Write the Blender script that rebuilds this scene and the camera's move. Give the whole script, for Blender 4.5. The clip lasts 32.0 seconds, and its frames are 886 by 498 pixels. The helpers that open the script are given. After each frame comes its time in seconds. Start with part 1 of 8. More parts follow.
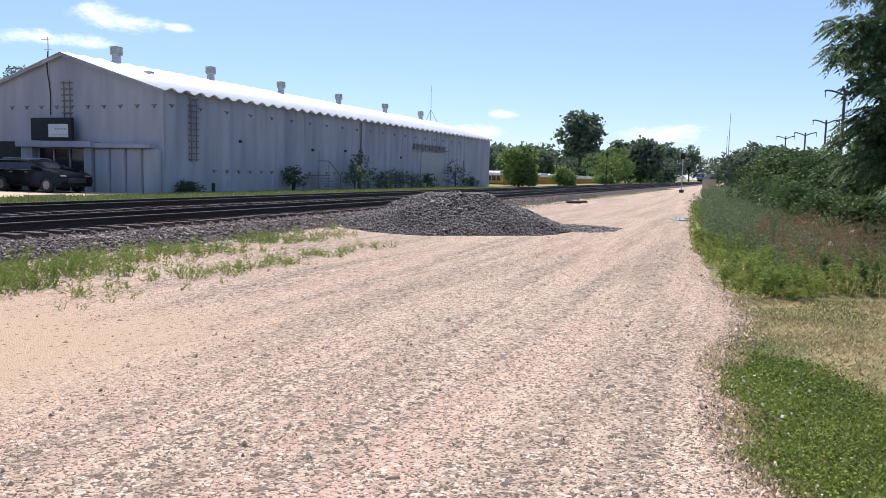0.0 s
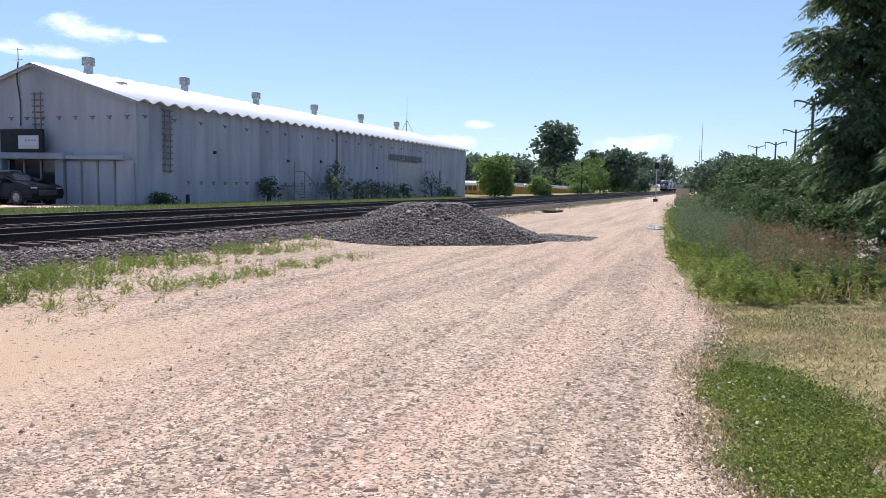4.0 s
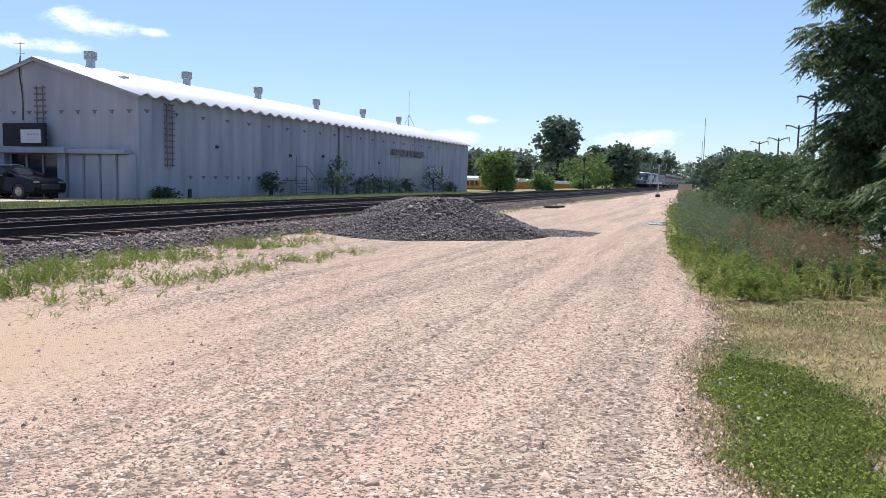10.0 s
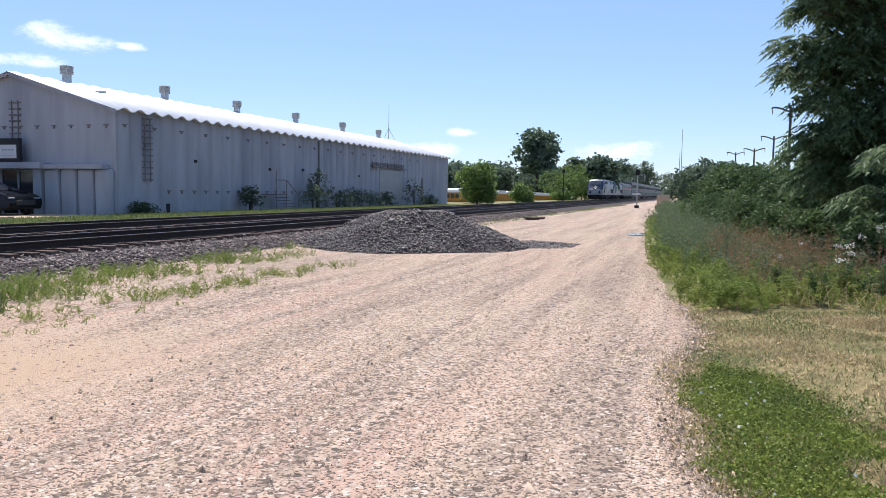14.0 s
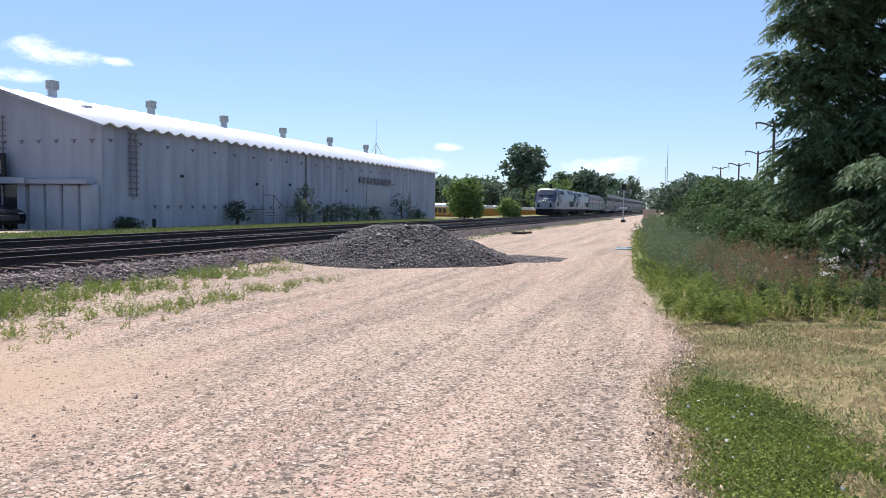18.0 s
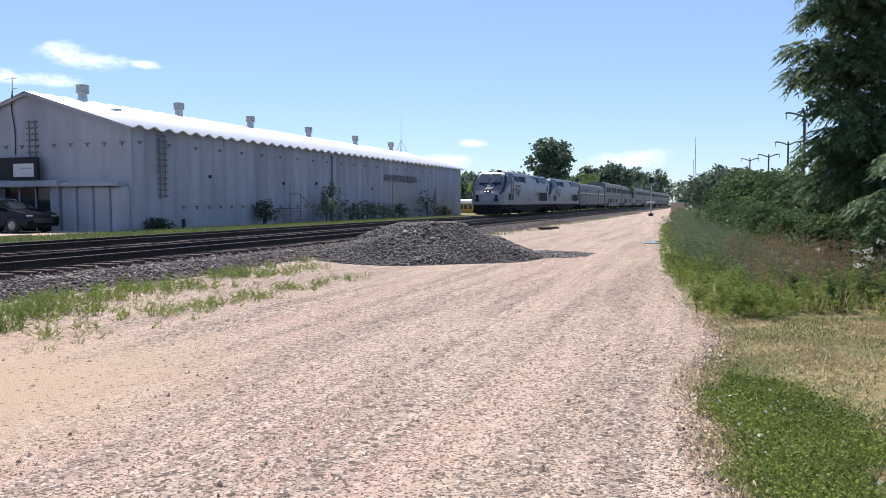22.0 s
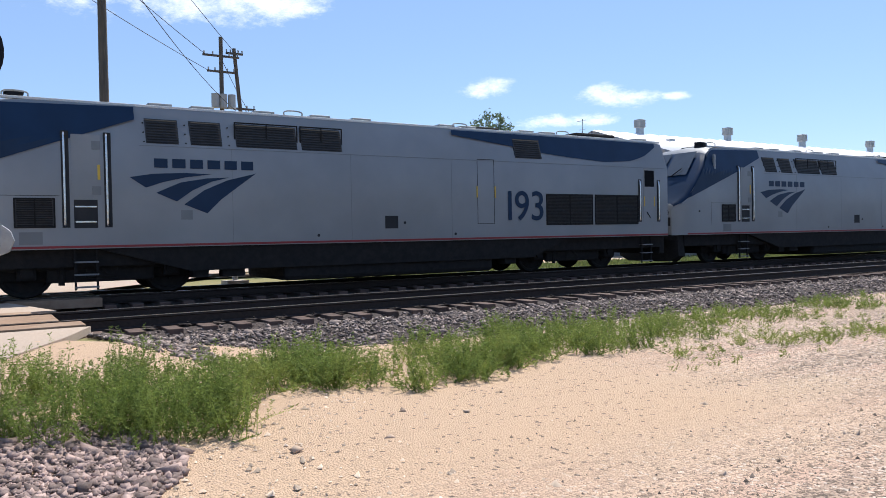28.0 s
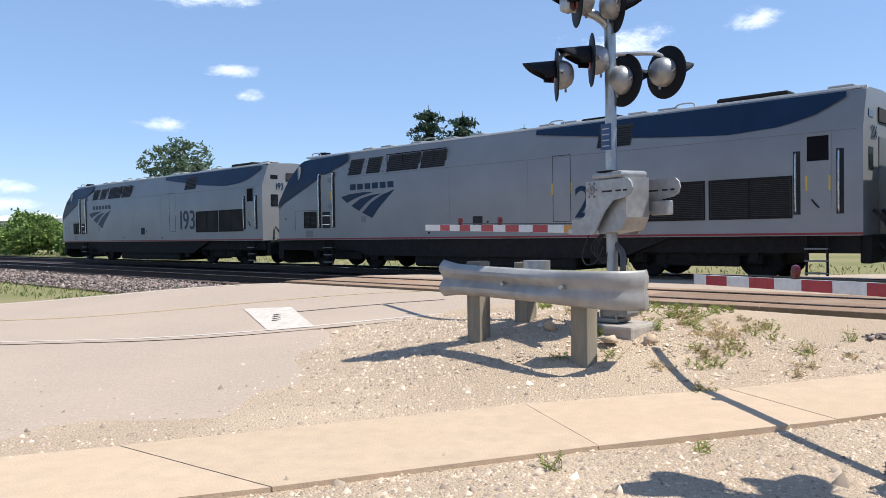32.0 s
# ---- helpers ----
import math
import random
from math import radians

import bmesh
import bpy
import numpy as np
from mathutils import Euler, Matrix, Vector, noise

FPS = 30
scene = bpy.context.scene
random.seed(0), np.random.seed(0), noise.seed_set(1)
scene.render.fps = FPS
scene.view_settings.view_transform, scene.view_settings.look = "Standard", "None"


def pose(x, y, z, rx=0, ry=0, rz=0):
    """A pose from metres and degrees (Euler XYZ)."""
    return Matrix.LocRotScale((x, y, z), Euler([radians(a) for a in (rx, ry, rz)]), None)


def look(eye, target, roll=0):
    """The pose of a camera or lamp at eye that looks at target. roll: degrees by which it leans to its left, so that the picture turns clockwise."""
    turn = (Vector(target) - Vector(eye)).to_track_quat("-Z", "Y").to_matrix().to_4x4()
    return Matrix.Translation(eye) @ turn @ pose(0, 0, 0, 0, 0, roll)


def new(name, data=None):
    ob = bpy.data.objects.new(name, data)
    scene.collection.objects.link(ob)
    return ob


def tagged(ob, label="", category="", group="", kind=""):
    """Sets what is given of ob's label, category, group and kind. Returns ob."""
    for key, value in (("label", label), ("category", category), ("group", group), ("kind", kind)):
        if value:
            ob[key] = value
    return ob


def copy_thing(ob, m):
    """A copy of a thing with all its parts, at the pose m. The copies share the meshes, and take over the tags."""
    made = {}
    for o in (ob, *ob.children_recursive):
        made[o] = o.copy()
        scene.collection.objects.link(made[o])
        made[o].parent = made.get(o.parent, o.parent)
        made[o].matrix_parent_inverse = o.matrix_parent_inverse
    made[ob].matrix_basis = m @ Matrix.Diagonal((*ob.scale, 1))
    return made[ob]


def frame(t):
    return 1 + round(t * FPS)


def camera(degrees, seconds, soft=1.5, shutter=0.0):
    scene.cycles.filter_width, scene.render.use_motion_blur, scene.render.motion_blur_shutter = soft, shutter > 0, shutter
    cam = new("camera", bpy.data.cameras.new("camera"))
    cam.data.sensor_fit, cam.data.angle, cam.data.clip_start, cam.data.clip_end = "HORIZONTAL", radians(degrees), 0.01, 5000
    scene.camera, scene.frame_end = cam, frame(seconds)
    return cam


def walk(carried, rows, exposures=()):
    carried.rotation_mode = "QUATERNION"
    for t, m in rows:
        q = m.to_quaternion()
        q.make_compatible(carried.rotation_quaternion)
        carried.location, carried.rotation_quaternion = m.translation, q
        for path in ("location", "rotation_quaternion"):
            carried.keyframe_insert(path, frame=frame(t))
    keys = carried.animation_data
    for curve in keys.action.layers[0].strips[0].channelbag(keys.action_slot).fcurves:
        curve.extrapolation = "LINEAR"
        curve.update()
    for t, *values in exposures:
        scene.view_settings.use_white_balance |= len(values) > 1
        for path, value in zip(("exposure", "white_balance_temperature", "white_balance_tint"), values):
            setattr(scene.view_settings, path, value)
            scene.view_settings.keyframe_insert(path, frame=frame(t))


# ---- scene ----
cam = camera(60.55, 32.0, soft=0.65)
PATH = [
    (0.0, pose(0.000, 0.000, 1.593, 84.30, -1.32, 21.63)),
    (0.5, pose(0.000, 0.000, 1.593, 84.64, -1.11, 21.50)),
    (1.0, pose(0.000, 0.000, 1.593, 84.81, -1.03, 21.40)),
    (1.5, pose(0.000, 0.000, 1.593, 84.94, -1.03, 21.23)),
    (2.0, pose(0.000, 0.000, 1.593, 85.02, -1.07, 20.93)),
    (2.5, pose(0.000, 0.000, 1.593, 85.10, -1.16, 20.59)),
    (4.5, pose(0.000, 0.000, 1.593, 85.04, -1.06, 19.74)),
    (5.0, pose(0.000, 0.000, 1.593, 84.60, -1.05, 19.74)),
    (5.5, pose(0.000, 0.000, 1.593, 84.00, -0.91, 19.90)),
    (6.0, pose(0.000, 0.000, 1.593, 83.41, -0.91, 20.15)),
    (6.5, pose(0.000, 0.000, 1.593, 83.22, -1.01, 20.26)),
    (7.0, pose(0.000, 0.000, 1.593, 83.40, -1.18, 20.26)),
    (7.5, pose(0.000, 0.000, 1.593, 83.74, -1.26, 20.18)),
    (8.0, pose(0.000, 0.000, 1.593, 84.07, -1.28, 20.19)),
    (8.5, pose(0.000, 0.000, 1.593, 84.24, -1.25, 20.26)),
    (9.0, pose(0.000, 0.000, 1.593, 84.40, -1.22, 20.31)),
    (9.5, pose(0.000, 0.000, 1.593, 84.55, -1.19, 20.20)),
    (10.0, pose(0.000, 0.000, 1.593, 84.73, -1.20, 20.00)),
    (10.5, pose(0.000, 0.000, 1.593, 84.95, -1.21, 19.75)),
    (11.0, pose(0.000, 0.000, 1.593, 85.14, -1.17, 19.49)),
    (11.5, pose(0.000, 0.000, 1.593, 85.28, -1.13, 19.27)),
    (12.0, pose(0.000, 0.000, 1.593, 85.40, -1.08, 19.10)),
    (12.5, pose(0.000, 0.000, 1.593, 85.50, -0.95, 18.95)),
    (13.0, pose(0.000, 0.000, 1.593, 85.59, -0.91, 18.79)),
    (13.5, pose(0.000, 0.000, 1.593, 85.66, -0.85, 18.66)),
    (14.0, pose(0.000, 0.000, 1.593, 85.70, -0.77, 18.52)),
    (14.5, pose(0.000, 0.000, 1.593, 85.71, -0.68, 18.42)),
    (16.5, pose(0.000, 0.000, 1.593, 86.18, -0.58, 18.07)),
    (17.0, pose(0.000, 0.000, 1.593, 86.41, -0.56, 17.91)),
    (17.5, pose(0.000, 0.000, 1.593, 86.63, -0.59, 17.71)),
    (18.0, pose(0.000, 0.000, 1.593, 86.81, -0.69, 17.57)),
    (18.5, pose(0.000, 0.000, 1.593, 86.82, -0.67, 17.53)),
    (19.0, pose(0.000, 0.000, 1.593, 86.40, -0.57, 17.78)),
    (19.5, pose(0.000, 0.000, 1.593, 85.71, -0.34, 18.39)),
    (20.0, pose(0.000, 0.000, 1.593, 85.06, -0.08, 19.13)),
    (20.5, pose(0.000, 0.000, 1.593, 84.88, 0.13, 19.75)),
    (21.0, pose(0.000, 0.000, 1.593, 85.40, 0.08, 19.95)),
    (21.5, pose(0.000, 0.000, 1.593, 86.08, 0.11, 19.73)),
    (22.0, pose(0.000, 0.000, 1.593, 86.54, 0.17, 19.51)),
    (22.5, pose(0.000, 0.000, 1.593, 86.44, 0.32, 19.66)),
    (23.0, pose(0.000, 0.000, 1.593, 86.13, 0.32, 20.32)),
    (23.5, pose(0.000, 0.000, 1.593, 85.84, 0.26, 21.27)),
    (24.0, pose(0.000, 0.000, 1.593, 85.53, 0.21, 22.42)),
    (24.5, pose(0.000, 0.000, 1.593, 85.60, 0.24, 23.51)),
    (26.5, pose(-1.019, -0.584, 1.593, 87.25, -0.01, 33.04)),
    (27.0, pose(-0.973, -0.601, 1.593, 87.59, 0.65, 40.24)),
    (27.5, pose(-0.969, -0.633, 1.593, 88.23, 0.72, 48.84)),
    (28.0, pose(-0.998, -0.662, 1.593, 88.89, 1.01, 57.81)),
    (28.5, pose(-1.050, -0.666, 1.593, 89.31, 1.34, 66.63)),
    (29.0, pose(-1.057, -0.732, 1.593, 89.69, 1.29, 74.91)),
    (29.5, pose(-1.097, -0.812, 1.593, 89.69, 1.02, 83.23)),
    (30.0, pose(-1.152, -0.901, 1.593, 89.50, 0.90, 92.55)),
    (30.5, pose(-1.155, -0.978, 1.593, 89.33, 0.80, 103.13)),
    (31.0, pose(-1.131, -1.023, 1.593, 89.09, 0.64, 114.55)),
    (31.5, pose(-1.111, -1.064, 1.593, 88.81, 0.73, 124.62)),
    (32.0, pose(-1.047, -1.087, 1.593, 88.83, 0.87, 133.02)),
]
walk(cam, PATH, exposures=[(0.0, 0.33, 6350, 12), (24.5, 0.31, 6250, 11.5), (27.0, 0.31, 6250, 10.5), (28.0, 0.36, 6380, 9.5), (29.0, 0.49, 6500, 8.5), (30.0, 0.49, 6450, 7.5), (32.0, 0.31, 6300, 8)])

# ---------------------------------------------------------------- world, sun
SUN = Vector((-0.27, 0.42, 0.866)).normalized()
world = bpy.data.worlds.new("sky")
scene.world = world
world.use_nodes = True


def build_sky():
    nt = world.node_tree
    N, L = nt.nodes, nt.links
    sky = N.new("ShaderNodeTexSky")
    sky.sky_type, sky.sun_disc = "NISHITA", False
    sky.sun_elevation = math.asin(SUN.z)
    sky.sun_rotation = math.atan2(SUN.x, SUN.y)
    sky.air_density, sky.dust_density, sky.ozone_density = 0.95, 0.1, 2.4
    co = N.new("ShaderNodeTexCoord")
    puff = N.new("ShaderNodeTexNoise")
    puff.inputs["Scale"].default_value, puff.inputs["Detail"].default_value = 11.0, 9.0
    puff.inputs["Roughness"].default_value = 0.72
    wide = N.new("ShaderNodeVectorMath")
    wide.operation = "MULTIPLY"
    wide.inputs[1].default_value = (1, 1, 2.3)
    L.new(co.outputs["Generated"], wide.inputs[0])
    L.new(wide.outputs[0], puff.inputs["Vector"])
    clouds = [(-.695, .699, .172, .06, .022), (-.754, .642, .143, .07, .014), (-.643, .748, .167, .025, .008),
              (-.10, .994, .052, .09, .018), (-.293, .953, .078, .035, .009), (-.33, .944, .056, .06, .014),
              (-.93, .24, .278, .16, .035), (-.794, .578, .188, .05, .02), (-.683, .711, .168, .05, .014),
              (-.723, .676, .143, .06, .013), (-.83, -.49, .232, .10, .035), (-.905, -.345, .246, .05, .018),
              (-.955, .122, .275, .08, .03), (-.536, -.825, .177, .025, .012), (-.446, -.884, .139, .05, .012),
              (-.304, -.951, .063, .045, .012), (-.514, -.833, .206, .06, .014), (-.466, -.839, .29, .12, .02),
              (-.29, -.955, .04, .08, .012), (-.90, .334, .288, .10, .03)]
    total = None
    for x, y, z, a, b in clouds:
        sub = N.new("ShaderNodeVectorMath")
        sub.operation = "SUBTRACT"
        sub.inputs[1].default_value = (x, y, z)
        L.new(co.outputs["Generated"], sub.inputs[0])
        sc = N.new("ShaderNodeVectorMath")
        sc.operation = "MULTIPLY"
        sc.inputs[1].default_value = (1 / a, 1 / a, 1 / b)
        L.new(sub.outputs[0], sc.inputs[0])
        ln = N.new("ShaderNodeVectorMath")
        ln.operation = "LENGTH"
        L.new(sc.outputs[0], ln.inputs[0])
        m = N.new("ShaderNodeMapRange")
        m.interpolation_type = "SMOOTHSTEP"
        m.inputs[1].default_value, m.inputs[2].default_value = 1.5, 0.0
        m.inputs[3].default_value, m.inputs[4].default_value = 0.0, 1.0
        L.new(ln.outputs["Value"], m.inputs[0])
        if total is None:
            total = m.outputs[0]
        else:
            mx = N.new("ShaderNodeMath")
            mx.operation = "MAXIMUM"
            L.new(total, mx.inputs[0])
            L.new(m.outputs[0], mx.inputs[1])
            total = mx.outputs[0]
    mul = N.new("ShaderNodeMath")
    mul.operation = "MULTIPLY_ADD"
    mul.inputs[1].default_value, mul.inputs[2].default_value = 0.8, -1.0
    L.new(total, mul.inputs[0])
    add = N.new("ShaderNodeMath")
    L.new(mul.outputs[0], add.inputs[0])
    lift = N.new("ShaderNodeMath")
    lift.operation = "MULTIPLY"
    lift.inputs[1].default_value = 2.0
    L.new(puff.outputs[0], lift.inputs[0])
    L.new(lift.outputs[0], add.inputs[1])
    mr = N.new("ShaderNodeMapRange")
    mr.interpolation_type = "SMOOTHSTEP"
    mr.inputs[1].default_value, mr.inputs[2].default_value, mr.inputs[4].default_value = 0.42, 1.05, 0.85
    L.new(add.outputs[0], mr.inputs[0])
    haze = N.new("ShaderNodeMixRGB")
    haze.blend_type = "MULTIPLY"
    haze.inputs[0].default_value = 1.0
    haze.inputs[2].default_value = SKY_TINT
    L.new(sky.outputs[0], haze.inputs[1])
    even = N.new("ShaderNodeMixRGB")
    even.inputs[0].default_value = 0.38
    even.inputs[2].default_value = (3.1, 4.55, 6.8, 1)
    L.new(haze.outputs[0], even.inputs[1])
    mix = N.new("ShaderNodeMixRGB")
    mix.inputs[2].default_value = (9.3, 9.6, 10.2, 1)
    L.new(mr.outputs[0], mix.inputs[0])
    L.new(even.outputs[0], mix.inputs[1])
    bg = N["Background"]
    bg.inputs[1].default_value = SKY_POWER
    L.new(mix.outputs[0], bg.inputs[0])


SKY_TINT, SKY_POWER = (0.93, 0.965, 1.13, 1), 0.113
build_sky()
sun_data = bpy.data.lights.new("sun", "SUN")
sun_data.energy, sun_data.angle, sun_data.color = 5.0, radians(0.55), (1.0, 0.94, 0.84)
sun = new("sun", sun_data)
sun.matrix_world = look(SUN * 100, (0, 0, 0))


# ---------------------------------------------------------------- materials
def mat(name, a, b=None, scale=4.0, rough=0.7, metal=0.0, bump=0.0, bscale=40.0, stain=None, sscale=0.6, smix=0.5,
        vary=0.0, island=False, spec=0.5, streak=1.0, coat=0.0, leafy=0.0, emit=0.0, cells=0.0):
    """A procedural surface: two colours by fine noise, a stain by broad noise, relief, and tint by piece."""
    m = bpy.data.materials.new(name)
    m.use_nodes = True
    N, L = m.node_tree.nodes, m.node_tree.links
    p = N["Principled BSDF"]
    b = b or tuple(c * 0.8 for c in a)
    co = N.new("ShaderNodeTexCoord")
    mp = N.new("ShaderNodeMapping")
    mp.inputs["Scale"].default_value = (1, 1, 1 / streak)
    L.new(co.outputs["Object"], mp.inputs[0])
    n = N.new("ShaderNodeTexNoise")
    n.inputs["Scale"].default_value, n.inputs["Detail"].default_value = scale, 6
    L.new(mp.outputs[0], n.inputs["Vector"])
    ramp = N.new("ShaderNodeMapRange")
    ramp.inputs[1].default_value, ramp.inputs[2].default_value = 0.32, 0.68
    L.new(n.outputs[0], ramp.inputs[0])
    mix = N.new("ShaderNodeMixRGB")
    mix.inputs[1].default_value, mix.inputs[2].default_value = (*a, 1), (*b, 1)
    L.new(ramp.outputs[0], mix.inputs[0])
    out = mix.outputs[0]
    if stain:
        n2 = N.new("ShaderNodeTexNoise")
        n2.inputs["Scale"].default_value, n2.inputs["Detail"].default_value = sscale, 5
        L.new(mp.outputs[0], n2.inputs["Vector"])
        r2 = N.new("ShaderNodeMapRange")
        r2.inputs[1].default_value, r2.inputs[2].default_value = 0.45, 0.7
        r2.inputs[4].default_value = smix
        L.new(n2.outputs[0], r2.inputs[0])
        mx = N.new("ShaderNodeMixRGB")
        mx.inputs[2].default_value = (*stain, 1)
        L.new(r2.outputs[0], mx.inputs[0])
        L.new(out, mx.inputs[1])
        out = mx.outputs[0]
    if vary:
        src = N.new("ShaderNodeNewGeometry").outputs["Random Per Island"] if island else N.new("ShaderNodeObjectInfo").outputs["Random"]
        r3 = N.new("ShaderNodeMapRange")
        r3.inputs[3].default_value, r3.inputs[4].default_value = 1 - vary, 1 + vary
        L.new(src, r3.inputs[0])
        hs = N.new("ShaderNodeHueSaturation")
        L.new(r3.outputs[0], hs.inputs["Value"])
        L.new(out, hs.inputs["Color"])
        out = hs.outputs[0]
    L.new(out, p.inputs["Base Color"])
    p.inputs["Roughness"].default_value, p.inputs["Metallic"].default_value = rough, metal
    p.inputs["Specular IOR Level"].default_value = spec
    p.inputs["Coat Weight"].default_value = coat
    if emit:
        L.new(out, p.inputs["Emission Color"])
        p.inputs["Emission Strength"].default_value = emit
    if bump:
        nb = N.new("ShaderNodeTexNoise")
        nb.inputs["Scale"].default_value, nb.inputs["Detail"].default_value = bscale, 5
        L.new(mp.outputs[0], nb.inputs["Vector"])
        bp = N.new("ShaderNodeBump")
        bp.inputs["Strength"].default_value, bp.inputs["Distance"].default_value = bump, 0.02
        L.new(nb.outputs[0], bp.inputs["Height"])
        if cells:
            vo = N.new("ShaderNodeTexVoronoi")
            vo.inputs["Scale"].default_value = cells
            vo.inputs["Randomness"].default_value = 1.0
            wp = N.new("ShaderNodeMixRGB")
            wp.inputs[0].default_value = .012
            L.new(mp.outputs[0], wp.inputs[1])
            L.new(nb.outputs["Color"], wp.inputs[2])
            L.new(wp.outputs[0], vo.inputs["Vector"])
            dn = N.new("ShaderNodeMath")
            dn.operation = "MULTIPLY_ADD"
            dn.inputs[1].default_value = -.85
            L.new(vo.outputs["Distance"], dn.inputs[0])
            L.new(nb.outputs[0], dn.inputs[2])
            L.new(dn.outputs[0], bp.inputs["Height"])
        L.new(bp.outputs[0], p.inputs["Normal"])
    if leafy:
        tr = N.new("ShaderNodeBsdfTranslucent")
        L.new(out, tr.inputs[0])
        ms = N.new("ShaderNodeMixShader")
        ms.inputs[0].default_value = leafy
        L.new(p.outputs[0], ms.inputs[1])
        L.new(tr.outputs[0], ms.inputs[2])
        L.new(ms.outputs[0], N["Material Output"].inputs[0])
    return m


def glass_mat(name, tint, rough=0.03):
    m = mat(name, tint, tuple(c * 0.8 for c in tint), 1.0, rough, 0.0, spec=0.5)
    return m


def road_mat():
    """Packed crushed limestone: cream fines and pinkish dust in long wheel lanes, grey and dark chips between them, the
    dark ones partly painted gap shadow.
    """
    m = bpy.data.materials.new("packed_gravel")
    m.use_nodes = True
    N, L = m.node_tree.nodes, m.node_tree.links
    p = N["Principled BSDF"]
    co = N.new("ShaderNodeTexCoord").outputs["Object"]

    def streak(sx, sy, scale, detail, lo, hi, top=1.0, rough=.55, turn=-4):
        mp = N.new("ShaderNodeMapping")
        mp.inputs["Scale"].default_value = (sx, sy, 1)
        mp.inputs["Rotation"].default_value = (0, 0, radians(turn))
        L.new(co, mp.inputs[0])
        n = N.new("ShaderNodeTexNoise")
        n.inputs["Scale"].default_value, n.inputs["Detail"].default_value, n.inputs["Roughness"].default_value = scale, detail, rough
        L.new(mp.outputs[0], n.inputs["Vector"])
        r = N.new("ShaderNodeMapRange")
        r.inputs[1].default_value, r.inputs[2].default_value, r.inputs[4].default_value = lo, hi, top
        L.new(n.outputs[0], r.inputs[0])
        return r.outputs[0]

    def blend(fac, a, colour, how="MIX"):
        x = N.new("ShaderNodeMixRGB")
        x.blend_type = how
        L.new(fac, x.inputs[0])
        if isinstance(a, tuple):
            x.inputs[1].default_value = (*a, 1)
        else:
            L.new(a, x.inputs[1])
        x.inputs[2].default_value = (*colour, 1)
        return x.outputs[0]

    def chips(scale, share, gate=None):
        v = N.new("ShaderNodeTexVoronoi")
        v.inputs["Scale"].default_value = scale
        L.new(co, v.inputs["Vector"])
        g = N.new("ShaderNodeSeparateColor")
        L.new(v.outputs["Color"], g.inputs[0])
        r = N.new("ShaderNodeMapRange")
        r.inputs[1].default_value, r.inputs[2].default_value = share, share * .6
        L.new(g.outputs[0], r.inputs[0])
        out = r.outputs[0]
        if gate is not None:
            k = N.new("ShaderNodeMath")
            k.operation = "MULTIPLY"
            L.new(out, k.inputs[0])
            L.new(gate, k.inputs[1])
            out = k.outputs[0]
        return out, v.outputs["Distance"]

    lane = streak(1.0, .06, 1.7, 5, .46, .58)
    ruts = streak(1.0, .03, 5.0, 4, .48, .62, .85)
    xyz = N.new("ShaderNodeSeparateXYZ")
    L.new(co, xyz.inputs[0])

    def step(out, a, b):
        r = N.new("ShaderNodeMapRange")
        r.interpolation_type = "SMOOTHSTEP"
        r.inputs[1].default_value, r.inputs[2].default_value = a, b
        L.new(out, r.inputs[0])
        return r.outputs[0]

    def times(a, b):
        k = N.new("ShaderNodeMath")
        k.operation = "MULTIPLY"
        L.new(a, k.inputs[0])
        L.new(b, k.inputs[1])
        return k.outputs[0]

    def inverse(a):
        k = N.new("ShaderNodeMath")
        k.operation = "SUBTRACT"
        k.inputs[0].default_value = 1
        L.new(a, k.inputs[1])
        return k.outputs[0]

    sand = times(step(xyz.outputs[0], -3.2, -5.6), step(xyz.outputs[1], 8.5, 4.5))
    stony = inverse(sand)
    col = blend(streak(1, .35, .45, 4, .42, .6, .9), (.56, .44, .345), (.58, .40, .33))
    col = blend(times(lane, stony), col, (.44, .342, .28))
    col = blend(ruts, col, (.66, .50, .405))
    col = blend(streak(1, .55, 1.6, 7, .55, .72, .8, .7), col, (.62, .49, .37))
    col = blend(times(streak(1, .6, 11.0, 8, .53, .66, .85, .8), stony), col, (.25, .205, .18))
    col = blend(sand, col, (.53, .388, .283))
    # dark cells: darker stone, and the small shadows between chips put into colour
    fine, dist = chips(62.0, .36, stony)
    col = blend(fine, col, (.165, .128, .108))
    big, _ = chips(21.0, .2, times(lane, stony))
    col = blend(big, col, (.15, .12, .105))
    few, _ = chips(34.0, .035)
    col = blend(few, col, (.22, .17, .14))
    pale, _ = chips(40.0, .10, stony)
    col = blend(pale, col, (.66, .575, .51))
    warm = N.new("ShaderNodeMixRGB")
    warm.blend_type = "MULTIPLY"
    warm.inputs[0].default_value, warm.inputs[2].default_value = 1.0, (1.01, .975, .92, 1)
    L.new(col, warm.inputs[1])
    L.new(warm.outputs[0], p.inputs["Base Color"])
    p.inputs["Roughness"].default_value, p.inputs["Specular IOR Level"].default_value = .95, .2
    nb = N.new("ShaderNodeTexNoise")
    nb.inputs["Scale"].default_value, nb.inputs["Detail"].default_value = 70.0, 5
    L.new(co, nb.inputs["Vector"])
    h = N.new("ShaderNodeMath")
    h.operation = "MULTIPLY_ADD"
    h.inputs[1].default_value = -1.1
    L.new(dist, h.inputs[0])
    L.new(nb.outputs[0], h.inputs[2])
    bp = N.new("ShaderNodeBump")
    bp.inputs["Strength"].default_value, bp.inputs["Distance"].default_value = .8, .02
    L.new(h.outputs[0], bp.inputs["Height"])
    L.new(bp.outputs[0], p.inputs["Normal"])
    return m


